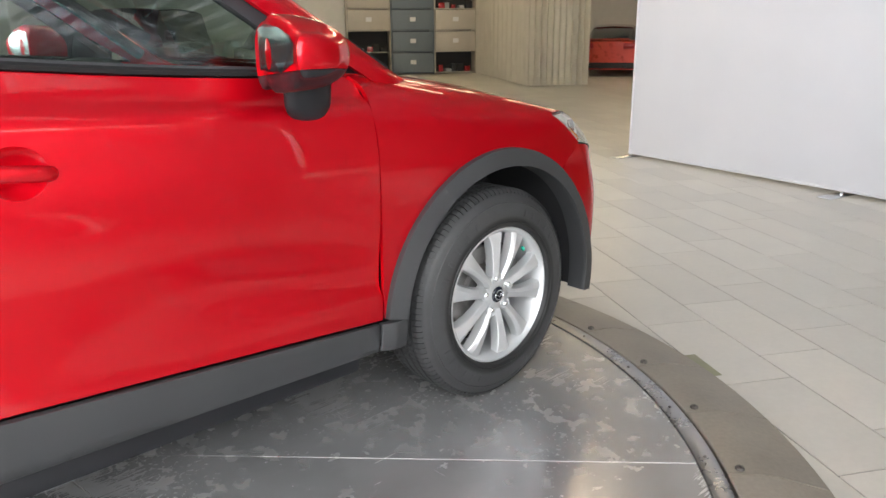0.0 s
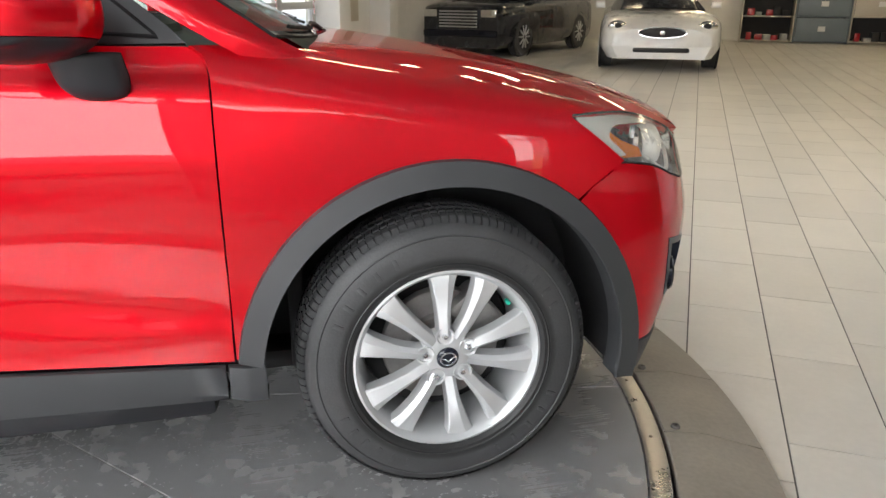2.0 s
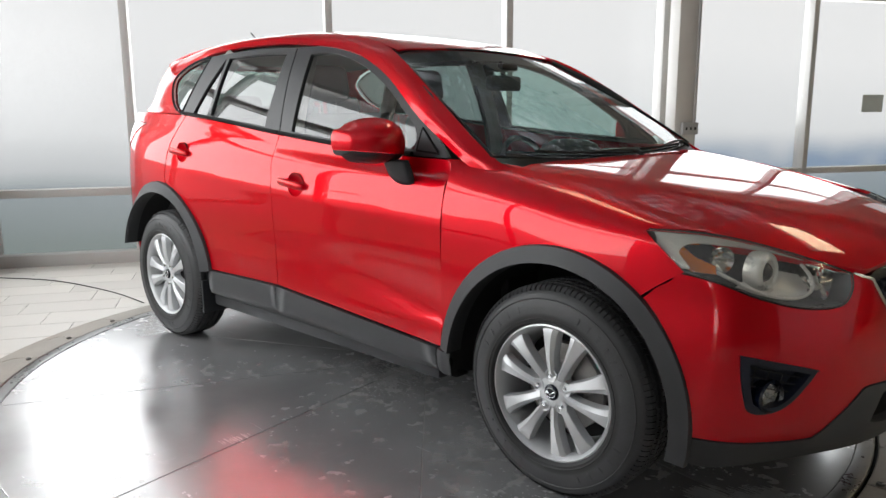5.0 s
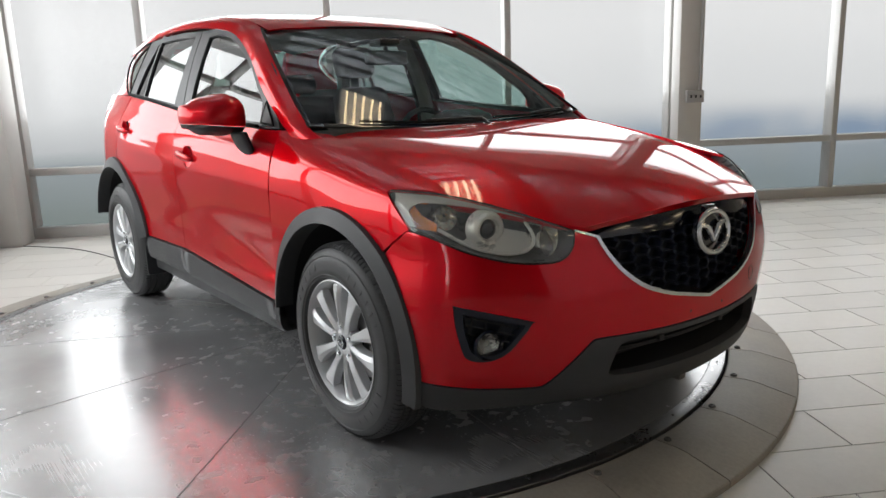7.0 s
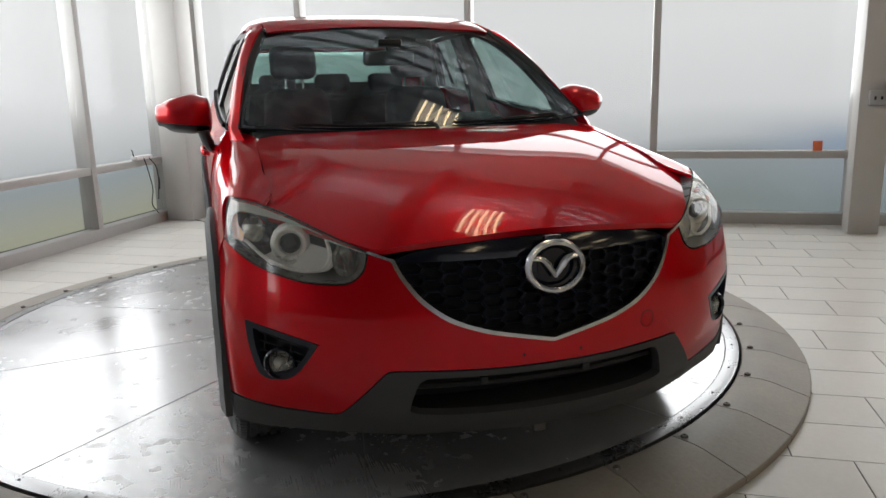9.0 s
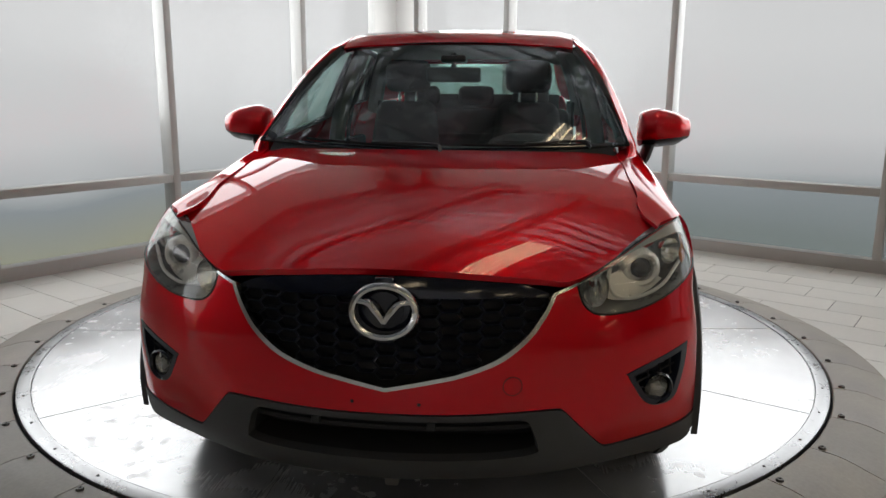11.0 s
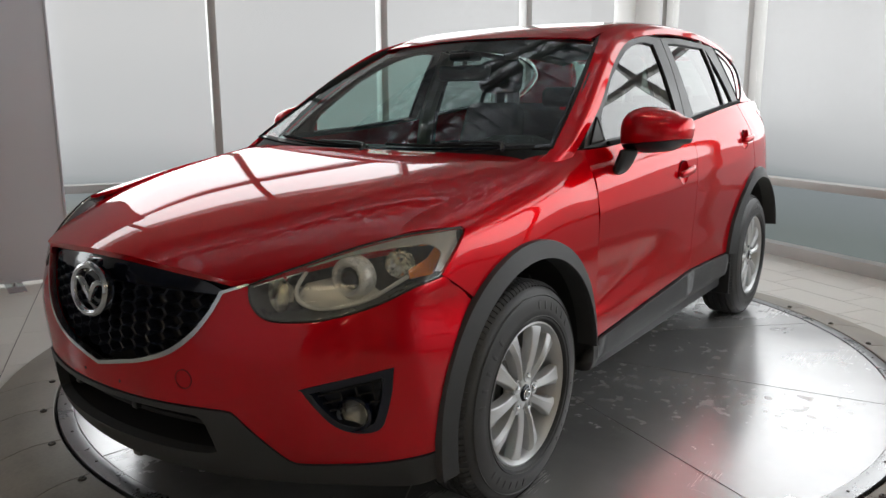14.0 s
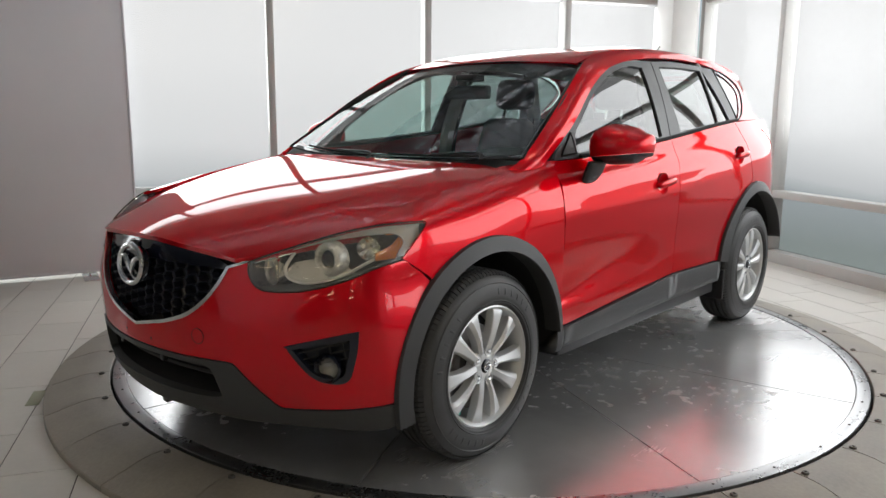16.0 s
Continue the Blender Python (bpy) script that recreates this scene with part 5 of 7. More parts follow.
def headlamp(right):
    s = -1 if right else 1
    h = thing("headlamp", "hazy clear headlamp with projector and amber side reflector", "")
    h.parent = car
    panel("lens", NOSE, lamp_outline, M_LENS, h, FWD, right, lift=0.003, thick=0.012, step=0.025, label="slightly hazy clear lens")
    # housing pan behind the lens
    q = NOSE.back(lamp_outline)
    p, n = NOSE.at(q), NOSE.normal(q, FWD)
    bm = bmesh.new()
    mid = p.mean(0)
    deep = np.array([-0.105, -0.035, 0.0])
    a = [bm.verts.new(Vector((v - m * 0.006) * (1, s, 1))) for v, m in zip(p, n)]
    b = [bm.verts.new(Vector((mid + (v - mid) * 0.86 + deep) * (1, s, 1))) for v in p]
    for i in range(len(a)):
        j = (i + 1) % len(a)
        bm.faces.new((a[i], a[j], b[j], b[i]))
    bm.faces.new(b)
    part("housing", bm, M_LAMPDARK, h)

    def spot(y, z, back=0.04):
        v = NOSE.at(NOSE.back([(y, z)]))[0] - (back, 0.25 * back, 0)
        return Vector(v * (1, s, 1))
    seal = NOSE.at(q) * (1, s, 1)
    part("lamp_seal", tube([tuple(v) for v in seal] + [tuple(seal[0])], 0.0028, 6, None, False), M_RUBBER, h)
    rim = outline([(0.868, 0.838), (0.861, 0.885), (0.841, 0.932)], [(0.841, 0.932), (0.79, 0.929), (0.74, 0.916), (0.68, 0.893), (0.61, 0.861)],
                  [(0.61, 0.861), (0.68, 0.885), (0.74, 0.900), (0.79, 0.908), (0.825, 0.908), (0.85, 0.885), (0.861, 0.84)], [(0.861, 0.84), (0.868, 0.838)])
    panel("lens_rim", NOSE, rim, M_LENSRIM, h, FWD, right, lift=-0.006, thick=0.004, step=0.03, label="clouded edge of the lens")
    aim = Vector((1, 0.12 * s, 0)).to_track_quat("Z", "Y").to_matrix().to_4x4()
    c = spot(0.703, 0.824, 0.052)
    m = Matrix.Translation(c) @ aim @ Matrix.Scale(0.86, 4)
    proj = part("projector", lathe([(0.066, -0.045), (0.0665, -0.004), (0.062, 0.010), (0.052, 0.017), (0.042, 0.012), (0.036, -0.002)], 40, None, m), M_LAMPSILVER, h, "satin silver projector ring")
    part("bulb_lens", lathe([(0.0001, 0.022), (0.014, 0.019), (0.026, 0.011), (0.034, -0.002)], 32, None, m), M_GLOSSBLACK, proj, "dark glass projector lens")
    # silver surround that sweeps under the projector
    band = curve([tuple(spot(y, z, 0.035)) for y, z in ((0.605, 0.846), (0.601, 0.80), (0.622, 0.766), (0.68, 0.755), (0.76, 0.778), (0.822, 0.83))], 8)
    part("surround", tube(band, 0.0055, 8), M_LAMPSILVER, h)
    plate = outline([(0.608, 0.845), (0.604, 0.80), (0.625, 0.768), (0.68, 0.758)], [(0.68, 0.758), (0.76, 0.78), (0.80, 0.81)], [(0.80, 0.81), (0.76, 0.84), (0.70, 0.875)], [(0.70, 0.875), (0.608, 0.845)])
    panel("bezel_plate", NOSE, plate, M_LAMPSILVER, h, FWD, right, lift=-0.06, thick=0.004, step=0.03)
    part("brow_line", tube([tuple(spot(y, z, 0.02)) for y, z in ((0.492, 0.803), (0.55, 0.824), (0.606, 0.844))], 0.0028, 6), M_SATIN, h)
    for k in range(7):
        y = 0.548 + 0.0085 * k
        part("flute", tube([tuple(spot(y - 0.012, 0.748 + 0.002 * k, 0.055)), tuple(spot(y + 0.004, 0.80, 0.075))], [0.0025, 0.005], 5), M_REFLECTOR, h)
    # bowl beside the grille and bowl of the side lamp
    m2 = Matrix.Translation(spot(0.565, 0.79, 0.05)) @ aim @ Matrix.Diagonal((0.8, 1.15, 1, 1))
    part("main_reflector", lathe([(0.006, -0.05), (0.02, -0.04), (0.032, -0.022), (0.041, 0.0), (0.045, 0.02)], 14, None, m2), M_REFLECTOR, h, angle=8)
    m3 = Matrix.Translation(spot(0.79, 0.86, 0.05)) @ Vector((0.8, 0.6 * s, 0)).to_track_quat("Z", "Y").to_matrix().to_4x4()
    part("side_reflector", lathe([(0.005, -0.04), (0.016, -0.032), (0.028, -0.016), (0.036, 0.0), (0.04, 0.014)], 11, None, m3), M_REFLECTOR, h, angle=8)
    flank = Skin(NOSE.g[1:-1, 5:-1], (0, 2))
    for pts in ([(1.69, 0.919), (1.78, 0.914), (1.79, 0.899), (1.715, 0.901)], [(1.70, 0.896), (1.75, 0.895), (1.79, 0.868), (1.845, 0.846), (1.852, 0.825), (1.79, 0.828), (1.73, 0.860)]):
        bm = bmesh.new()
        f = bm.faces.new([bm.verts.new((x, s * (flank.at(flank.back([(x, z)]))[0][1] - 0.012 - 0.08 * (x - 1.67)), z)) for x, z in pts])
        bmesh.ops.solidify(bm, geom=[f], thickness=0.004)
        part("amber_reflector", bm, M_AMBER, h, "orange side reflector")


for _, right in sides:
    headlamp(right)
    # inner edge of the wing that closes the corner between bonnet and lamp
    low = [tuple(NOSE.at(NOSE.back([p]))[0] - (0.004, 0.0, 0.005)) for p in ((0.842, 0.937), (0.815, 0.935), (0.79, 0.931), (0.765, 0.926), (0.70, 0.905))]
    ribbon("wing_return", [[(x, y + 0.001, hood_z(x, y) - 0.007) for x, y in ((1.64, 0.722), (1.72, 0.727), (1.79, 0.735), (1.838, 0.738), (1.90, 0.69))], low], M_RED, car, right, thick=0.004)

# ---- cladding, handles, mirrors ----
def section_strip(name, line, profile, mat, parent, label="", angle=45):
    """Sweeps points (per station) that are already in space."""
    bm = bmesh.new()
    rows = [[bm.verts.new(p) for p in st] for st in line]
    for p, q in zip(rows, rows[1:]):
        for k in range(len(p) - 1):
            bm.faces.new((p[k], p[k + 1], q[k + 1], q[k]))
    return part(name, bm, mat, parent, label, angle=angle)


def arch_trim(arch, skin, a0, a1, right, parent):
    s = -1 if right else 1
    cx, cz, ro, ri = arch
    line = []
    for a in np.linspace(radians(a0), radians(a1), 44):
        d = np.array([math.cos(a), math.sin(a)])
        po = np.array([cx, cz]) + d * ro
        k = max(a, radians(-1.5))
        y = skin.at(skin.back([(cx + ro * math.cos(k), cz + ro * math.sin(k))]))[0][1]
        y = max(y, 0.868)
        st = [(po[0], y - 0.004, po[1])]
        for f, out in ((0.985, 0.010), (0.95, 0.017), (0.0, 0.021), (-0.03, 0.018), (-0.04, 0.0), (-0.04, -0.055)):
            r = ri + (ro - ri) * f
            yy = max(0.905, 0.905 * 0.5 + y * 0.5) if f < 0.5 else y
            st.append((cx + d[0] * r, yy + out, cz + d[1] * r))
        line.append([(x, s * yy, z) for x, yy, z in st])
    return section_strip("wheel_arch_trim", line, None, M_CLADDING, parent, "dark grey grained plastic arch trim", angle=35)


def liner(arch, right):
    s = -1 if right else 1
    cx, cz, ro, ri = arch
    bm = bmesh.new()
    rows = []
    for a in np.linspace(radians(-10 if cx > 0 else -8), radians(188 if cx > 0 else 166), 30):
        r = ri + 0.012
        rows.append([bm.verts.new((cx + r * math.cos(a), s * y, cz + r * math.sin(a))) for y in (0.875, 0.80, 0.66, 0.52)])
    for p, q in zip(rows, rows[1:]):
        for k in range(3):
            bm.faces.new((p[k], p[k + 1], q[k + 1], q[k]))
    bm.faces.new([r[3] for r in rows])
    return part("arch_liner", bm, M_LINER, car)


def sill(right):
    s = -1 if right else 1
    prof = [(0.0, 0.0), (0.010, -0.004), (0.013, -0.03), (0.008, -0.085), (0.0, -0.11), (-0.03, -0.125), (-0.10, -0.125)]

    def strip(x0, x1, z0, z1, parent, y=0.884, flare=0.0):
        st = []
        for x in np.linspace(x0, x1, 14):
            t = (x - x0) / (x1 - x0)
            z = z0 + (z1 - z0) * t
            low = 0.317 - 0.014 * max(0.0, min(1.0, (x + 0.2) / 1.03))
            k = (z - low) / 0.125
            st.append([(x, s * (y + a + flare * min(1.0, 2 * t)), z + b * k) for a, b in prof])
        ob = section_strip("sill_trim", st, None, M_CLADDING, parent, "dark grey grained plastic sill trim")
        bm = bmesh.new()
        bm.from_mesh(ob.data)
        bmesh.ops.holes_fill(bm, edges=[e for e in bm.edges if e.is_boundary], sides=0)
        bm.to_mesh(ob.data)
        bm.free()
        return ob
    fd, rd = [(f, r) for f, r, k in doors if k == right][0]
    strip(0.838, 0.921, 0.405, 0.408, car, flare=0.02)
    strip(-0.212, 0.831, 0.473, 0.405, fd)
    strip(-0.833, -0.219, 0.458, 0.473, rd, 0.883)
    # inner sill
    bm = box(-0.88, 0.80, 0.70, 0.845, 0.25, 0.40, 0.02)
    if not right:
        part("inner_sill", bm, M_BLACK, car)
    else:
        bmesh.ops.scale(bm, vec=(1, -1, 1), verts=bm.verts)
        part("inner_sill", bm, M_BLACK, car)


def mud_flap(right):
    s = -1 if right else 1
    part("mud_flap", box(-0.948, -0.928, s * 0.79 - 0.09, s * 0.79 + 0.09, 0.2, 0.38, 0.006), M_BLACK, car)


for _, right in sides:
    fd, rd = [(f, r) for f, r, k in doors if k == right][0]
    arch_trim(ARCH_F, WING, -11, 174.5, right, car)
    arch_trim(ARCH_R, SIDE, 9, 165, right, car)
    liner(ARCH_F, right)
    liner(ARCH_R, right)
    sill(right)
    mud_flap(right)


def handle(door, right, x, z, tilt):
    s = -1 if right else 1
    h = thing("door_handle", "", "")
    h.parent = door
    uv = SIDE.back([(x, z)])
    c, n = SIDE.at(uv)[0], SIDE.normal(uv, OUT)[0]
    m = Matrix.Diagonal((1, s, 1, 1)) @ Matrix.Translation(Vector(c)) @ Matrix.Rotation(radians(tilt), 4, "Y")
    # shallow dished cup behind the grip
    bm = lathe([(0.0001, -0.019), (0.02, -0.0178), (0.036, -0.013), (0.047, -0.005), (0.0525, 0.0005), (0.0545, 0.0005)], 32, None, m @ Matrix.Translation((0.0, 0.001, 0)) @ Matrix.Rotation(radians(-90), 4, "X") @ Matrix.Diagonal((1.12, 1, 1, 1)))
    part("cup", bm, M_RED, h)
    line = curve([(-0.118, 0.0, 0.0), (-0.105, 0.018, 0.001), (-0.05, 0.03, 0.002), (0.03, 0.029, 0.001), (0.058, 0.020, 0.0), (0.066, 0.002, 0)], 8)
    bm = tube(line, [0.008 + 0.006 * math.sin(math.pi * min(1, i / (len(line) - 1) * 1.05)) ** 0.5 for i in range(len(line))], 12)
    bmesh.ops.scale(bm, vec=(1, 0.75, 1.25), verts=bm.verts)
    bmesh.ops.transform(bm, matrix=m, verts=bm.verts)
    part("grip", bm, M_RED, h, angle=60)


for fd, rd, right in doors:
    handle(fd, right, -0.03, 0.958, 5)
    handle(rd, right, -1.055, 1.062, 4)


def blob(sections, mat, name, parent, s, label="", cap=True, angle=60):
    """A closed smooth body through rings of places."""
    rings = [curve([*r, r[0]], 5)[:-1] for r in sections]
    skin = [curve([tuple(r[i]) for r in rings], 6) for i in range(len(rings[0]))]
    bm = bmesh.new()
    vs = [[bm.verts.new((p.x, p.y * s, p.z)) for p in col] for col in skin]
    n = len(vs)
    for i in range(n):
        for k in range(len(vs[0]) - 1):
            bm.faces.new((vs[i][k], vs[(i + 1) % n][k], vs[(i + 1) % n][k + 1], vs[i][k + 1]))
    if cap:
        bm.faces.new([c[0] for c in vs])
        bm.faces.new([c[-1] for c in vs])
    return part(name, bm, mat, parent, label, angle=angle)


def door_mirror(door, right):
    s = -1 if right else 1
    mob = thing("door_mirror", "", "")
    mob.parent = door

    ys = [0.856, 0.862, 0.88, 0.92, 0.98, 1.04, 1.075, 1.09, 1.094]
    front, rear = spline(ys, [0.60, 0.632, 0.664, 0.684, 0.684, 0.656, 0.61, 0.57, 0.545]), spline(ys, [0.54, 0.522, 0.514, 0.508, 0.501, 0.494, 0.490, 0.490, 0.496])
    top, low = spline(ys, [1.185, 1.212, 1.238, 1.252, 1.247, 1.229, 1.212, 1.200, 1.188]), spline(ys, [1.12, 1.095, 1.086, 1.081, 1.083, 1.097, 1.116, 1.132, 1.15])
    power = lambda v, e: math.copysign(abs(v) ** e, v)

    def shell(keep_top):
        """The housing, cut along the straight line between the painted cap and the black lower shell."""
        bm = bmesh.new()
        rows = []
        for y in [0.856, 0.859, 0.863, 0.87, *np.linspace(0.88, 1.07, 20), 1.078, 1.085, 1.09, 1.093]:
            x0, x1, zm, zh = rear(y), front(y), (top(y) + low(y)) / 2, (top(y) - low(y)) / 2
            xc = x0 + min(0.022, (x1 - x0) * 0.4)
            ring = []
            for a in np.linspace(0, 2 * math.pi, 41)[:-1]:
                c, d = power(math.cos(a), 0.8), power(math.sin(a), 0.8)
                ring.append(bm.verts.new((xc + c * (x1 - xc if c > 0 else xc - x0), y * s, zm + d * zh)))
            rows.append(ring)
        for p, q in zip(rows, rows[1:]):
            for k in range(40):
                bm.faces.new((p[k], p[(k + 1) % 40], q[(k + 1) % 40], q[k]))
        for end in (rows[0], rows[-1]):
            bm.faces.new(end)
        bmesh.ops.recalc_face_normals(bm, faces=bm.faces)
        gap = 0.0008 if keep_top else -0.0008
        bmesh.ops.bisect_plane(bm, geom=bm.verts[:] + bm.edges[:] + bm.faces[:], plane_co=(0.58, 0.9 * s, 1.117 + gap), plane_no=(0, -0.1 * s, 1), clear_inner=keep_top, clear_outer=not keep_top)
        bmesh.ops.holes_fill(bm, edges=[e for e in bm.edges if e.is_boundary], sides=0)
        return bm
    part("cap", shell(True), M_RED, mob, angle=40)
    part("lower_shell", shell(False), M_BLACK, mob, angle=40)
    st = []
    for t, yy, z, r in ((0, 0.866, 0.999, 0.006), (0.06, 0.868, 1.003, 0.028), (0.2, 0.872, 1.014, 0.046), (0.5, 0.882, 1.04, 0.058), (1, 0.90, 1.095, 0.060)):
        st.append([(0.632 + 0.02 * (1 - t) + r * 1.15 * math.cos(a), yy + r * 0.42 * math.sin(a), z) for a in np.linspace(0, 2 * math.pi, 9)[:-1]])
    blob(st, M_BLACK, "foot", mob, s, angle=180)
    bm = bmesh.new()
    f = bm.faces.new([bm.verts.new((rear(y) - 0.002, y * s, z)) for y, z in ((0.885, 1.13), (0.885, 1.222), (0.93, 1.232), (1.0, 1.224), (1.05, 1.208), (1.068, 1.19), (1.06, 1.15), (1.0, 1.125))])
    bmesh.ops.solidify(bm, geom=[f], thickness=0.004)
    part("mirror_glass", bm, M_CHROME, mob, "mirror glass")
    # black sail corner
    sail = outline([(0.645, 1.126), (0.645, 1.17), (0.648, 1.212)], [(0.648, 1.212), (0.70, 1.168), (0.757, 1.118)], [(0.757, 1.118), (0.645, 1.126)])
    panel("sail_corner", GREEN, sail, M_TRIM, mob, OUT, right, lift=0.006, thick=0.012, step=0.04)
    edge = GREEN.at(GREEN.back(sail)) * (1, s, 1) + (0, 0.005 * s, 0)
    part("sail_seal", tube([tuple(p) for p in edge] + [tuple(edge[0])], 0.004, 6, None, False), M_RUBBER, mob)


for fd, rd, right in doors:
    door_mirror(fd, right)

# ---- wheels ----
def spoke(k):
    """One of ten flat, flaring spokes; alternate ones lean to their neighbour."""
    bm = bmesh.new()
    lean = radians(3.2) * (1 if k % 2 else -1)
    a = radians(36 * k + 90) + lean
    st = []
    for r, w, zt, zb in ((0.052, 0.015, 0.006, -0.03), (0.08, 0.0142, 0.011, -0.026), (0.11, 0.0152, 0.015, -0.022), (0.14, 0.018, 0.016, -0.02), (0.17, 0.0225, 0.016, -0.02), (0.195, 0.0275, 0.014, -0.02), (0.2105, 0.033, 0.011, -0.018), (0.2175, 0.039, 0.008, -0.016)):
        b = a + (radians(36 * k + 90) - a) * 0.9 * (1 - (r - 0.05) / 0.17)
        u, v = Vector((math.cos(b), math.sin(b), 0)), Vector((-math.sin(b), math.cos(b), 0))
        st.append([bm.verts.new(u * r + v * p + Vector((0, 0, z))) for p, z in ((-w - 0.004, zb), (-w, zt - 0.007), (-w + 0.003, zt - 0.004), (w * 0.35 * (1 if k % 2 else -1), zt + 0.003), (w - 0.003, zt - 0.004), (w, zt - 0.007), (w + 0.004, zb))])
    for p, q in zip(st, st[1:]):
        for i in range(6):
            bm.faces.new((p[i], p[i + 1], q[i + 1], q[i]))
    bm.faces.new(st[-1])
    return bm


def tyre():
    prof = [(0.2275, -0.092), (0.2335, -0.107), (0.242, -0.1145), (0.262, -0.1165), (0.30, -0.112), (0.328, -0.101), (0.343, -0.09), (0.351, -0.078)]
    tread = []
    for c in (-0.052, -0.018, 0.018, 0.052):
        tread += [(0.3565, c - 0.006), (0.352, c - 0.005), (0.352, c + 0.005), (0.3565, c + 0.006)]
    prof = [*prof, (0.355, -0.07), *tread, (0.355, 0.07), *[(r, -z) for r, z in reversed(prof)]]
    bm = lathe(prof, 96)
    # raised rings on the outer wall
    for r, z in ((0.252, 0.1163), (0.318, 0.1068)):
        lathe([(r - 0.003, z - 0.001), (r, z + 0.0016), (r + 0.003, z - 0.001)], 96, bm)
    return bm


def tread_blocks():
    """Shoulder blocks round both edges of the tread."""
    bm = bmesh.new()
    for sgn in (-1, 1):
        for k in range(112):
            a = 2 * math.pi * (k + 0.5 * (sgn > 0)) / 112
            vs = []
            for r, z, w in ((0.347, 0.091, 0.0082), (0.3575, 0.0785, 0.0082), (0.3615, 0.067, 0.0083), (0.3615, 0.058, 0.0072)):
                for d in (-1, 1):
                    b = a + d * w / r
                    vs.append(bm.verts.new((r * math.cos(b), r * math.sin(b), sgn * z)))
            for i in range(3):
                bm.faces.new((vs[2 * i], vs[2 * i + 1], vs[2 * i + 3], vs[2 * i + 2]))
            for side in (0, 1):
                lowv = [bm.verts.new(Vector(v.co) * 1) for v in vs[side::2]]
                for v in lowv:
                    v.co.x *= 0.975
                    v.co.y *= 0.975
                line = vs[side::2]
                for i in range(3):
                    bm.faces.new((line[i], line[i + 1], lowv[i + 1], lowv[i]))
    for k in range(112):
        for c, sk in ((-0.035, 0.3), (0.0, -0.3), (0.035, 0.3)):
            a = 2 * math.pi * (k + sk) / 112
            vs = []
            for z in (c - 0.0105, c + 0.0105):
                for d in (-1, 1):
                    b = a + (d * 0.0082 + (z - c) * sk * 0.8) / 0.3615
                    vs.append(bm.verts.new((0.3615 * math.cos(b), 0.3615 * math.sin(b), z)))
            lowv = [bm.verts.new((v.co.x * 0.979, v.co.y * 0.979, v.co.z)) for v in vs]
            bm.faces.new((vs[0], vs[1], vs[3], vs[2]))
            for i, j in ((0, 1), (1, 3), (3, 2), (2, 0)):
                bm.faces.new((vs[i], vs[j], lowv[j], lowv[i]))
    return bm


